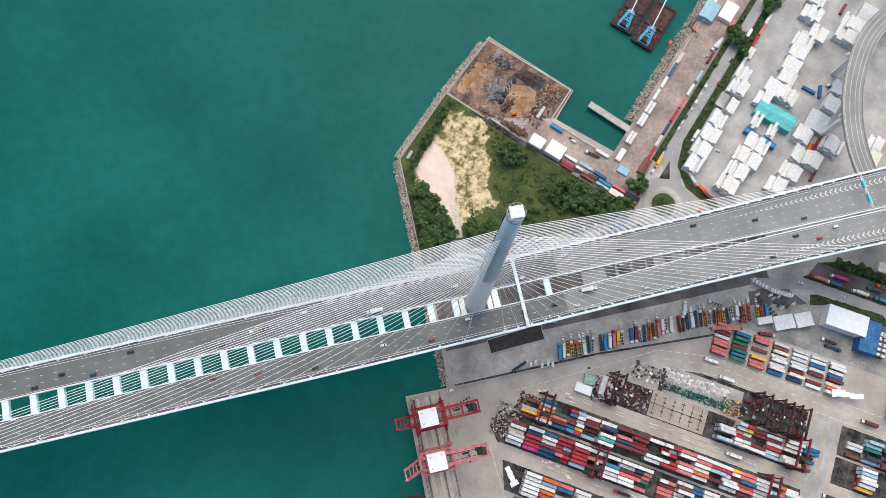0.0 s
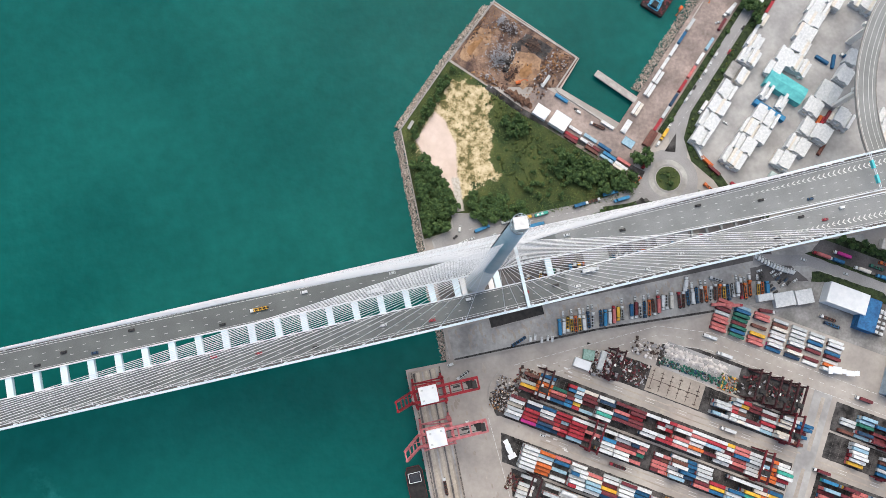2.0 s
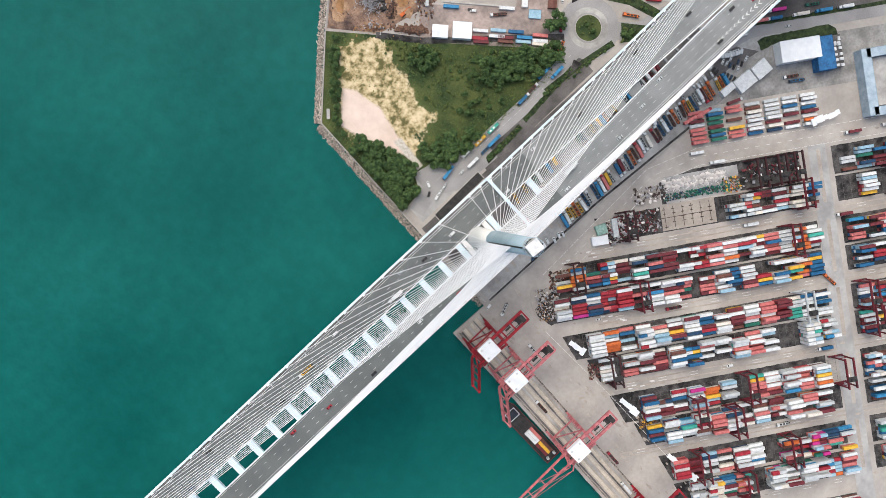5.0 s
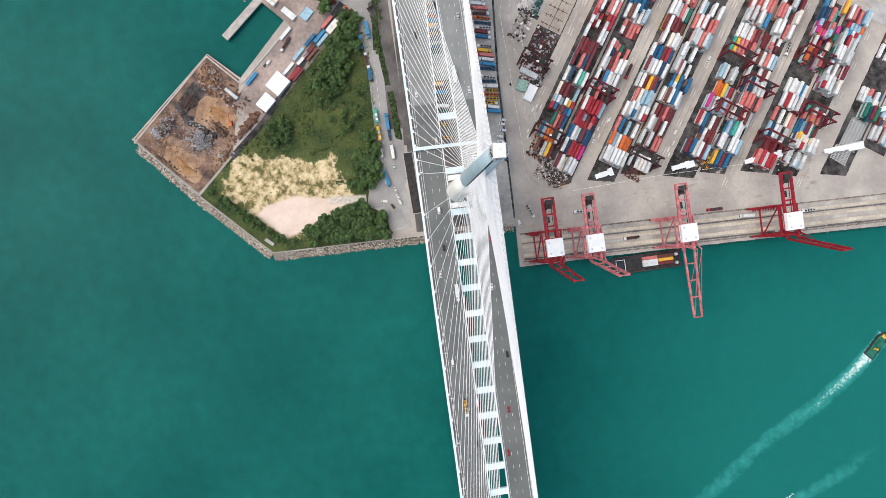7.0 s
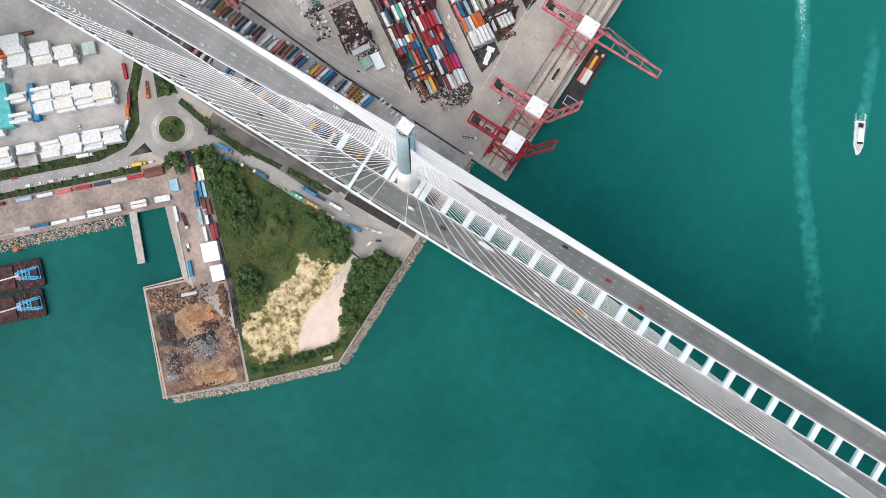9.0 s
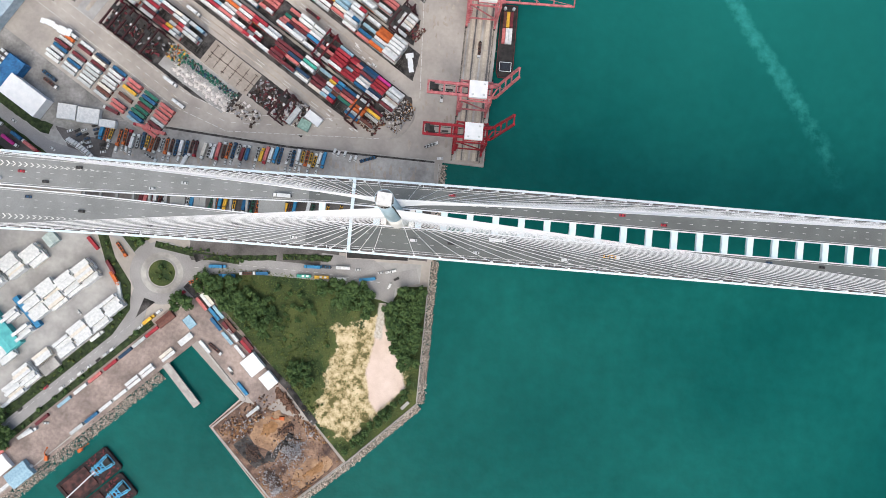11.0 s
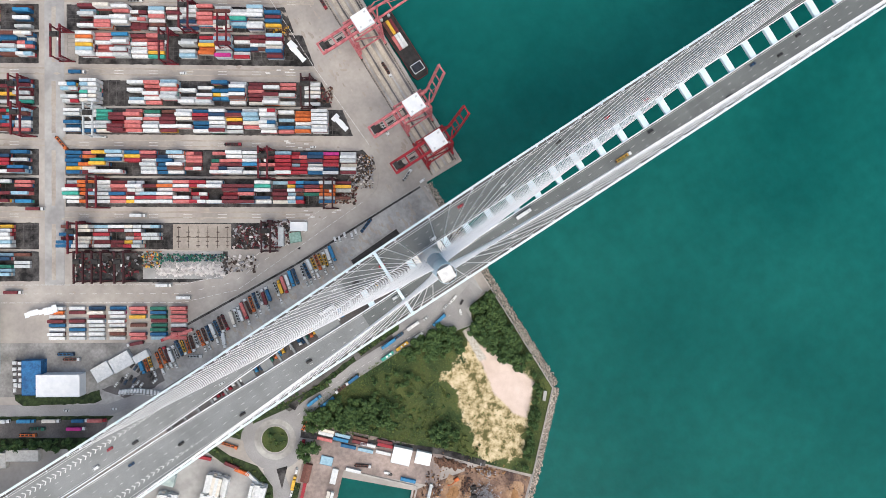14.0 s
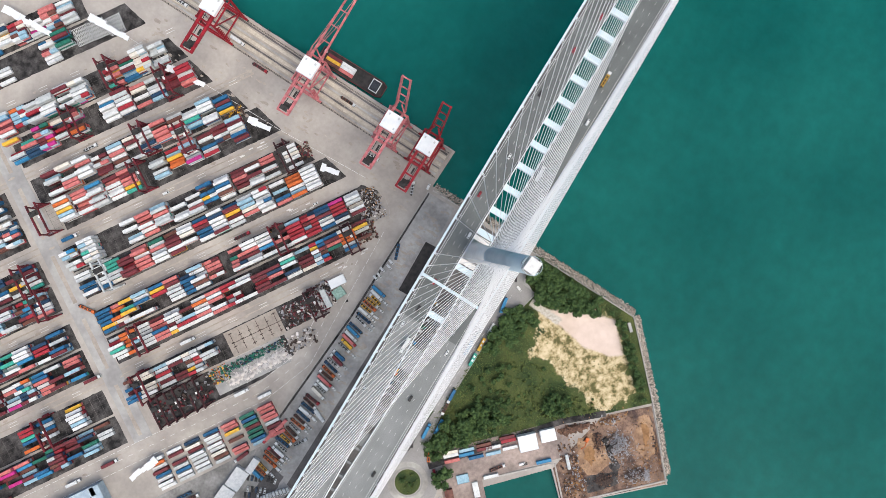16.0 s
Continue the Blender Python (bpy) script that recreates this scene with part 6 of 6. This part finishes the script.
# Grass tufts and weeds, too many to count
bm = bmesh.new()
FORE = [(-20, 40), (44, 40), (40, 50), (26, 53), (16, 64), (12, 100), (2, 90), (1, 67), (-6, 53), (-20, 50)]
for k in range(9000):
    x, y = tr_.uniform(-24, 160), tr_.uniform(48, 190)
    if not inside(PLOT, x, y) or inside(FORE, x, y) or inside(SAND, x, y) or (depth_in(SOIL, x, y) > -4 and tr_.random() < 0.95):
        continue
    s = tr_.uniform(0.3, 0.95)
    mi = 0 if tr_.random() < 0.4 and not inside(SOIL, x, y) else 1
    for j in range(3):
        a = tr_.uniform(0, 6.3)
        c, d = math.cos(a) * s, math.sin(a) * s
        v = [bm.verts.new(p) for p in ((x, y, 4.05), (x + c - d * 0.4, y + d + c * 0.4, 4.2 + s * 0.5), (x + c * 1.3, y + d * 1.3, 4.3 + s * 0.3), (x + c + d * 0.4, y + d - c * 0.4, 4.2 + s * 0.5))]
        bm.faces.new(v).material_index = mi
solid("grass_tuft", bm, M_LEAF, M_LEAF2, label="rough grass tufts and weeds over the plot", category="grass", kind="stuff")
# Stone rubble on the sand's edge
x, y = -16, 146
bm = bmesh.new()
box(bm, (x, y, 5.0), (7.5, 2.2, 2.2), 48), box(bm, (x, y, 6.15), (7.9, 2.5, 0.15), 48)
solid("site_cabin", bm, M_PALE, label="small pale site cabin by the sea wall", category="cabin")

# ---- vehicles ----
vr = random.Random(9)


def wheels(th, xs, w, r=0.5):
    for x in xs:
        for s in (-1, 1):
            bm = bmesh.new()
            tube(bm, (x, s * (w - 0.15), r), (x, s * (w + 0.12), r), r, r, 10)
            part("wheel", bm, M_TYRE, th)


def hullshape(bm, prof, w, taper=0.12):
    """A body from a side profile (x, z), narrowed towards the roof."""
    zs = [p[1] for p in prof]
    lo, hi = min(zs), max(zs)
    L = [bm.verts.new((x, -(w - taper * w * ((z - lo) / (hi - lo)) ** 2), z)) for x, z in prof]
    R = [bm.verts.new((x, (w - taper * w * ((z - lo) / (hi - lo)) ** 2), z)) for x, z in prof]
    n = len(prof)
    for i in range(n):
        bm.faces.new((L[i], L[(i + 1) % n], R[(i + 1) % n], R[i]))
    bm.faces.new(L[::-1]), bm.faces.new(R)


def car(col, label, van=False):
    th = empty("van" if van else "car", (0, 0, 0), 0, label, "van" if van else "car", "vehicles")
    bm = bmesh.new()
    if van:
        hullshape(bm, [(-2.4, 0.4), (2.4, 0.4), (2.45, 1.1), (1.7, 1.35), (1.2, 2.0), (-2.3, 2.05), (-2.45, 1.2)], 0.95, 0.1)
    else:
        hullshape(bm, [(-2.2, 0.35), (2.2, 0.35), (2.25, 0.75), (1.1, 0.95), (0.4, 1.42), (-1.0, 1.45), (-1.8, 1.0), (-2.25, 0.9)], 0.9, 0.22)
    shell = part("body", bm, PM[col] if col in PM else M_DARK, th)
    bm = bmesh.new()
    if van:
        box(bm, (1.52, 0, 1.72), (0.5, 1.6, 0.5))
    else:
        box(bm, (0.86, 0, 1.16), (0.75, 1.3, 0.26))
    part("windscreen", bm, M_GLASS, shell)
    if not van:
        bm = bmesh.new()
        box(bm, (-1.42, 0, 1.22), (0.6, 1.25, 0.24))
        part("rear_window", bm, M_GLASS, shell)
    wheels(th, (-1.4, 1.4), 0.85, 0.33)
    return th


def truck(cab, load, label, length=12.0, flat=False, bus=False):
    th = empty("bus" if bus else "lorry", (0, 0, 0), 0, label, "bus" if bus else "lorry", "vehicles")
    if bus:
        bm = bmesh.new()
        hullshape(bm, [(-5.6, 0.4), (5.6, 0.4), (5.7, 1.6), (5.45, 3.1), (-5.6, 3.15), (-5.7, 1.2)], 1.25, 0.06)
        part("body", bm, PM[load], th)
        for x in (-3, 0.5):
            bm = bmesh.new()
            box(bm, (x, 0, 3.25), (1.8, 1.4, 0.3))
            part("roof_unit", bm, M_WHITE, th)
        bm = bmesh.new()
        box(bm, (5.62, 0, 2.1), (0.2, 2.2, 1.2))
        part("windscreen", bm, M_GLASS, th)
        wheels(th, (-3.6, 3.6), 1.15, 0.5)
        return th
    bm = bmesh.new()
    x0 = length / 2
    hullshape(bm, [(x0 - 2.2, 0.6), (x0, 0.6), (x0 + 0.05, 1.7), (x0 - 0.3, 2.9), (x0 - 2.2, 3.0)], 1.2, 0.08)
    cabin = part("cab", bm, PM[cab], th)
    bm = bmesh.new()
    box(bm, (x0 - 0.1, 0, 2.2), (0.3, 2.1, 0.8))
    part("windscreen", bm, M_GLASS, cabin)
    bm = bmesh.new()
    box(bm, (-1.2, 0, 1.05), (length - 1.2, 1.0, 0.35)), box(bm, (-1.3, 0, 1.28), (length - 2.6, 2.4, 0.14))
    part("chassis", bm, M_DARK, th)
    bm = bmesh.new()
    if flat:
        for k in range(4):
            box(bm, (-length / 2 + 1.2 + k * (length - 4) / 3, 0, 1.5), (0.5, 2.3, 0.5))
        for s in (-0.8, 0.8):
            box(bm, (-1.3, s, 1.6), (length - 3, 0.3, 0.4))
    else:
        box(bm, (-1.4, 0, 2.65), (length - 3.0, 2.44, 2.6))
    part("load_bed" if flat else "box_body", bm, PM[load], th)
    wheels(th, (x0 - 1.0, -length / 2 + 1.0, -length / 2 + 2.3), 1.1, 0.5)
    return th


CARS = [car(c, l) for c, l in (("white", "white saloon car"), ("pale grey", "silver saloon car"), ("none", "black saloon car"), ("red", "red saloon car"), ("deep blue", "dark blue saloon car"))]
VANS = [car(c, l, True) for c, l in (("white", "white panel van"), ("pale grey", "silver panel van"))]
LORRY = {}
for c, ld, flat, ln in (("white", "white", False, 11), ("white", "blue", False, 11), ("red", "salmon red", False, 13), ("sky blue", "sky blue", False, 12), ("white", "yellow", True, 11), ("orange", "orange", True, 12), ("deep blue", "blue", True, 12), ("white", "dark red", False, 12), ("red", "dark red", True, 12), ("white", "pale grey", True, 10), ("green", "green", True, 11), ("yellow", "yellow", False, 10), ("white", "magenta", False, 13), ("white", "brown", True, 12), ("white", "cream", False, 12)):
    LORRY[ld + (" flat" if flat else "")] = truck(c, ld, ld + (" flatbed lorry with " if flat else " box lorry with ") + c + " cab", ln + 1.2, flat)
BUSES = {c: truck(c, c, c + " single-deck coach", bus=True) for c in ("white", "yellow", "teal green")}
KINDS = [k for k in LORRY if k != "magenta"]
used = set()


def put(th, x, y, z, a, tail=""):
    """Move the first one there, copy it after that."""
    if th.name in used:
        ob = copy_thing(th, pose(x, y, z, 0, 0, a))
    else:
        used.add(th.name)
        th.matrix_basis = pose(x, y, z, 0, 0, a)
        ob = th
    if tail:
        ob["label"] = ob["label"].split(",")[0] + ", " + tail
    return ob


# Traffic on the bridge
for x, ln, th in ((-300, 0, CARS[2]), (-282, 1, CARS[2]), (-262, 0, CARS[4]), (-236, 2, CARS[2]), (-176, 0, CARS[2]), (-150, 1, LORRY["yellow flat"]), (-118, 2, VANS[0]), (-70, 0, LORRY["white"]), (-56, 2, CARS[1]), (-38, 1, CARS[2]), (-12, 1, VANS[0]), (36, 0, VANS[1]), (70, 2, CARS[0]), (110, 1, CARS[2]), (168, 2, CARS[2]), (214, 1, CARS[2]), (250, 0, CARS[4]), (-370, 1, VANS[0]), (-410, 2, CARS[1])):
    for side in (0, 1):
        xx = x if side == 0 else -x * 0.83 + 22
        i, o = (edge(xx, 3) + 1.6, edge(xx, 4) - 5.0) if side == 0 else (edge(xx, 2) - 1.6, edge(xx, 1) + 5.0)
        y = i + (o - i) * (ln + 0.5) / 3
        t = th if side == 0 else vr.choice([CARS[0], CARS[1], CARS[2], VANS[0], CARS[3], LORRY["white"], CARS[1]])
        put(t, xx, y, deck_z(xx) + 0.03, 180 if side == 0 else 0, "on the bridge deck")
# Lorries in the park below the bridge, side by side
PARKED = ["sky blue", "white", "yellow flat", "yellow flat", "orange flat", "yellow flat", "white", "blue flat", "pale grey flat", "deep", "blue flat", "sky blue", "white", "salmon red", "yellow", "pale grey flat", "deep", "blue", "dark red", "pale grey flat", "blue flat", "orange flat", "brown flat", "salmon red", "white", "pale grey flat", "cream", "deep", "dark red flat", "brown flat", "blue flat", "white", "blue flat", "brown flat", "orange flat", "pale grey flat", "brown flat", "orange flat", "yellow flat", "blue flat", "pale grey flat", "white", "dark red flat", "orange flat", "orange flat", "deep", "yellow flat", "orange flat"]
LINE = [(598, 446), (560, 472), (500, 508), (450, 542), (390, 584), (330, 616), (258, 650)]
spots = list(along([yd(*p) for p in LINE], 3.4))
for k, (x, y, a) in enumerate(spots):
    kind = PARKED[k % len(PARKED)]
    if kind == "deep":
        continue
    s = vr.uniform(-1.2, 1.2)
    put(LORRY[kind], x + s * 0.4, y + s * 0.9, 4.06, vr.choice([78, 78, 258]) + vr.uniform(-4, 4), "in the truck park")
    if vr.random() < 0.45:
        put(vr.choice([VANS[0], CARS[0], CARS[2], VANS[0], CARS[1]]), x + 2 + s * 0.4, y + 9.2 + s, 4.06, 78 + vr.uniform(-8, 8), "in the truck park")
for u, v in ((600, 425), (608, 424), (617, 417), (630, 418), (637, 412)):
    put(VANS[0], *yd(u, v), 4.06, 72, "in the truck park")
for u, v, k, a in ((655, 400, "blue flat", 20), (405, 602, "white", 66), (355, 630, "pale grey flat", 150), (335, 588, "salmon red", -12), (310, 596, "salmon red", -12), (250, 607, "dark red", -22)):
    put(LORRY[k], *yd(u, v), 4.06, a, "in the truck park")
# Car park: an arc of white vans and rows of cars
for k in range(14):
    f = k / 13
    put(VANS[0] if k % 5 else VANS[1], 236.5 + 26.5 * f, -22.5 - 19.5 * f - 2.2 * math.sin(f * 3.14), 4.06, 55 - 14 * f + vr.uniform(-3, 3), "parked in the car park")
for x0, y0, n, dx, dy, a in ((234.5, -29, 5, 0.5, -2.9, 14), (246, -38, 5, 1.3, -3.1, 24), (252.5, -40.5, 4, 1.3, -3.1, 24), (240, -46, 4, 1.2, -2.9, 20)):
    for k in range(n):
        if vr.random() < 0.88:
            put(vr.choice([CARS[0], CARS[2], CARS[2], CARS[4], CARS[1], CARS[0]]), x0 + dx * k, y0 + dy * k, 4.06, a + vr.uniform(-4, 4), "parked in the car park")
put(CARS[0], 262, -49, 4.06, 20, "parked in the car park")
# Lorries under the slot between the decks
for k in range(44):
    x = 48 + k * 3.6 + vr.uniform(-0.3, 0.3)
    if vr.random() < 0.12:
        continue
    put(LORRY[vr.choice(KINDS + ["yellow flat", "orange flat", "sky blue"])], x, 0.5 + vr.uniform(-1, 1) - 3, 4.06, 80 + vr.uniform(-4, 4), "beneath the bridge")
# North road: coaches and lorries at the kerb
for x, y, th in ((44, 49.5, BUSES["white"]), (58, 49.2, BUSES["yellow"]), (72, 49.4, BUSES["teal green"]), (42, 40.5, BUSES["white"]), (58, 41, LORRY["blue flat"]), (66, 41.6, LORRY["sky blue"]), (106, 50, LORRY["blue"]), (116, 51, LORRY["brown flat"]), (132, 54, LORRY["sky blue"])):
    put(th, x, y, 4.14, 3 if y > 45 else 2, "by the port road")
for x, y, th, a in ((22, 48, LORRY["sky blue"], 10), (2, 40, VANS[0], 20), (6, 41, CARS[0], 20), (12, 42, CARS[1], 15), (-1, 46, CARS[2], 30), (4, 52, VANS[0], 70), (30, 41, CARS[1], 5)):
    put(th, x, y, 4.12, a, "parked on the forecourt")
for u, v, th, a in ((280, 186, LORRY["yellow"], 0), (345, 186, LORRY["salmon red"], 0), (390, 184, LORRY["orange flat"], 20), (435, 188, LORRY["sky blue"], 40), (320, 60, LORRY["orange flat"], 95), (82, 184, VANS[0], 0), (103, 184, CARS[0], 0), (124, 184, VANS[0], 0), (142, 184, CARS[0], 0), (163, 185, CARS[2], 0), (180, 186, VANS[1], 0), (195, 186, VANS[0], 0), (258, 186, CARS[0], 0), (302, 186, VANS[0], 0), (60, 166, CARS[3], 0), (0, 168, CARS[2], 0), (-40, 184, VANS[0], 0), (-70, 166, LORRY["white"], 0), (190, 152, LORRY["white"], 0)):
    x, y = wd(u, v)
    put(th, x, y, 4.14, WA - a, "standing by the wharf")
for u, v, th, a in ((338, 300, LORRY["brown flat"], 80), (335, 345, VANS[0], 90), (333, 350, CARS[2], 90), (20, 215, CARS[1], 40), (-10, 210, LORRY["white"], 10), (190, 100, CARS[0], 90), (-150, 60, LORRY["blue"], 60), (-60, -30, LORRY["blue"], 100)):
    x, y = wd(u, v)
    put(th, x, y, 4.1, WA - a, "standing on hardstanding")
# Trucks at work in the terminal
for u, v, th, a in ((122, 258, LORRY["orange flat"], 50), (332, 135, VANS[0], 0), (-30, 520, LORRY["white"], 0), (40, 517, LORRY["dark red"], 0), (334, 527, BUSES["white"], 0), (728, 310, LORRY["pale grey flat"], -55), (755, 320, VANS[0], -40), (690, 125, LORRY["brown flat"], 58), (688, 230, LORRY["pale grey flat"], 60), (575, 8, LORRY["dark red flat"], 58), (560, -50, LORRY["white"], 60), (78, 372, LORRY["dark red"], 0), (500, -150, LORRY["pale grey flat"], 58), (560, 262, CARS[0], 0), (250, 10, LORRY["pale grey flat"], 0), (150, 135, LORRY["blue"], 0), (420, 258, LORRY["red flat"] if "red flat" in LORRY else LORRY["dark red flat"], 0), (255, 383, LORRY["white"], 0), (130, 625, LORRY["blue flat"], 0), (140, 634, LORRY["brown flat"], 0), (300, 505, LORRY["white"], 0)):
    x, y = yd(u, v)
    put(th, x, y, 4.07, YA - a, "on the terminal road")
for u, v, th in ((62, 741, LORRY["sky blue"]), (105, 741, LORRY["cream"]), (155, 741, LORRY["blue"]), (184, 741, LORRY["salmon red"]), (80, 755, LORRY["green flat"]), (148, 755, LORRY["magenta"]), (64, 766, LORRY["orange flat"]), (20, 741, LORRY["white"]), (-20, 755, LORRY["dark red"]), (212, 722, CARS[0]), (130, 724, CARS[1])):
    x, y = yd(u, v)
    put(th, x, y, 4.12, YA, "queuing on the lane")
# Empties of any kind not yet placed
for th in CARS + VANS + list(LORRY.values()) + list(BUSES.values()):
    if th.name not in used:
        put(th, 190 + 4 * len(used) % 40, -34, 4.06, 66, "in the truck park")

# ---- boats and wakes ----
boat = empty("motor_launch", (-294, -236, 0), 116, "white motor launch under way with a foaming wake", "boat")
bm = bmesh.new()
hp = [(-11, -3.1), (6, -3.1), (10.5, -1.5), (12.5, 0), (10.5, 1.5), (6, 3.1), (-11, 3.1)]
hp = [(x * 1.2, y * 1.25) for x, y in hp]
prism(bm, hp, -0.6, 1.5)
part("hull", bm, M_WHITE, boat)
bm = bmesh.new()
prism(bm, [(x * 0.92, y * 0.86) for x, y in hp], 1.45, 1.58)
part("deck", bm, PM["pale grey"], boat)
bm = bmesh.new()
box(bm, (-1.0, 0, 2.6), (11, 5.0, 2.2)), box(bm, (-1.5, 0, 3.8), (8, 4.2, 0.4))
part("cabin", bm, M_WHITE, boat)
bm = bmesh.new()
box(bm, (5.2, 0, 2.7), (2.0, 4.4, 1.3)), box(bm, (-9.4, 0, 1.9), (3.4, 4.0, 0.7))
part("windscreen", bm, M_GLASS, boat)
tug = empty("tugboat", (-169, -338, 0), -46, "dark tugboat under way with a long white wake", "boat")
bm = bmesh.new()
prism(bm, [(x * 0.92, y * 1.15) for x, y in hp], -0.6, 1.8)
part("hull", bm, M_DARK, tug)
bm = bmesh.new()
prism(bm, [(x * 0.84 - 0.4, y * 0.92) for x, y in hp], 1.8, 1.86)
part("deck", bm, PM["green"], tug, "worn green deck")
bm = bmesh.new()
box(bm, (1, 0, 3.2), (6, 4.4, 2.8)), box(bm, (2, 0, 5.2), (3.6, 3.2, 1.6))
part("wheelhouse", bm, PM["green"], tug)
bm = bmesh.new()
tube(bm, (-4, 0, 1.8), (-4, 0, 6), 0.9, 0.8, 10)
part("funnel", bm, PM["yellow"], tug)
bm = bmesh.new()
box(bm, (9.0, 0, 2.2), (2.6, 3.4, 0.9)), box(bm, (9.0, 0, 2.9), (1.6, 4.2, 0.5))
part("bow_winch", bm, PM["yellow"], tug)
bm = bmesh.new()
for sy in (-1, 1):
    beam(bm, (-11, sy * 3.9, 2.0), (8, sy * 3.9, 2.0), 0.5, 0.7)
part("bulwark", bm, M_TYRE, tug)
skiff = empty("mooring_dolphin", (107, 361, 0), 0, "dark round mooring dolphin standing in the water", "dolphin")
bm = bmesh.new()
tube(bm, (0, 0, -4), (0, 0, 3), 4.2, 4.2, 18)
part("drum", bm, M_DARK, skiff)
bm = bmesh.new()
tube(bm, (0, 0, 3), (0, 0, 3.5), 4.4, 4.4, 18)
part("cap", bm, M_DARK, skiff)
M_FOAM = mat("white foam", (0.72, 0.80, 0.79, 1), (0.30, 0.52, 0.50, 1), 0.7, 0.8, 0.2, stain=0.4, fine=2.0)


def wake_water():
    """Harbour water with foam lace and churned pale green, after the trail's own strength."""
    m = M_WATER.copy()
    m.name = "foam-streaked water"
    nt = m.node_tree
    geo, at = nt.nodes.new("ShaderNodeNewGeometry"), nt.nodes.new("ShaderNodeAttribute")
    at.attribute_name = "foam"
    last = nt.nodes["tones"].outputs[0]
    for scale, gain, low, high, col in ((0.10, 0.75, 0.52, 1.05, (0.04, 0.29, 0.265, 1)), (0.42, 1.0, 0.98, 1.30, (0.62, 0.76, 0.74, 1))):
        n = nt.nodes.new("ShaderNodeTexNoise")
        n.inputs["Scale"].default_value, n.inputs["Detail"].default_value, n.inputs["Roughness"].default_value = scale, 8, 0.65
        nt.links.new(geo.outputs["Position"], n.inputs["Vector"])
        add = nt.nodes.new("ShaderNodeMath")
        add.operation = "MULTIPLY_ADD"
        nt.links.new(at.outputs["Fac"], add.inputs[0]), nt.links.new(n.outputs["Fac"], add.inputs[2])
        add.inputs[1].default_value = gain
        rng = nt.nodes.new("ShaderNodeMapRange")
        rng.inputs["From Min"].default_value, rng.inputs["From Max"].default_value = low, high
        nt.links.new(add.outputs[0], rng.inputs["Value"])
        # no foam at all where the trail has died away
        gate = nt.nodes.new("ShaderNodeMapRange")
        gate.inputs["From Max"].default_value = 0.18
        nt.links.new(at.outputs["Fac"], gate.inputs["Value"])
        mul = nt.nodes.new("ShaderNodeMath")
        mul.operation = "MULTIPLY"
        nt.links.new(rng.outputs[0], mul.inputs[0]), nt.links.new(gate.outputs[0], mul.inputs[1])
        mix = nt.nodes.new("ShaderNodeMixRGB")
        mix.inputs[2].default_value = col
        nt.links.new(mul.outputs[0], mix.inputs[0]), nt.links.new(last, mix.inputs[1])
        last = mix.outputs[0]
    nt.links.new(last, nt.nodes["Principled BSDF"].inputs["Base Color"])
    return m


M_WAKE = wake_water()


def wake(path, w0, w1, strong, faint, label):
    """A trail on the water: a strip whose foam fades to its sides and its end."""
    bm = bmesh.new()
    foam = bm.verts.layers.float.new("foam")
    pts = list(along(path, 4.0))
    rows = []
    for i, (x, y, a) in enumerate(pts):
        f = i / (len(pts) - 1)
        w = w0 + (w1 - w0) * f
        h = sum(p[2] for p in pts[max(0, i - 4):i + 5]) / len(pts[max(0, i - 4):i + 5])
        row = []
        for k in range(13):
            q = (k - 6) / 6
            o = q * w
            v = bm.verts.new((x - math.sin(radians(h)) * o, y + math.cos(radians(h)) * o, 0.012))
            v[foam] = (1 - abs(q) ** 1.6) * ((1 - f) ** 6 * strong + faint * min(1, (1 - f) * 3))
            row.append(v)
        rows.append(row)
    for p, q in zip(rows, rows[1:]):
        for k in range(12):
            bm.faces.new((p[k], q[k], q[k + 1], p[k + 1]))
    return solid("wake", bm, M_WAKE, label=label, category="wake", kind="stuff")


wake([(-160, -348), (-168, -340), (-181, -325), (-193, -309), (-210, -283), (-234, -235), (-258, -200), (-274, -176), (-304, -140), (-340, -92), (-372, -32)], 7.5, 10, 0.66, 0.29, "long fading foam trail of the tugboat on the water")
wake([(-296, -233), (-288, -254), (-280, -275), (-266, -305), (-250, -335)], 6, 10, 0.75, 0.25, "short foaming trail of the motor launch")
# Spray thrown up along the two hulls
bm = bmesh.new()
fr = random.Random(4)
for bx, by, h, ln in ((-294, -236, 116, 15), (-169, -338, -46, 12)):
    t = pose(bx, by, 0, 0, 0, h)
    for k in range(420):
        f = fr.random()
        p = t @ Vector((ln * (1 - 2.3 * f), fr.choice([-1, 1]) * (3.4 * min(1, 0.2 + f * 2) + abs(fr.gauss(0, 0.7)) * (0.3 + f)), 0.05 + fr.uniform(0, 0.25)))
        r0 = fr.uniform(0.12, 0.5)
        bm.faces.new([bm.verts.new((p.x + r0 * fr.uniform(0.5, 1.2) * math.cos(j * math.tau / 6), p.y + r0 * fr.uniform(0.5, 1.2) * math.sin(j * math.tau / 6), p.z)) for j in range(6)])
solid("foam", bm, M_FOAM, label="white spray along the hulls of the boats", category="foam", kind="stuff")
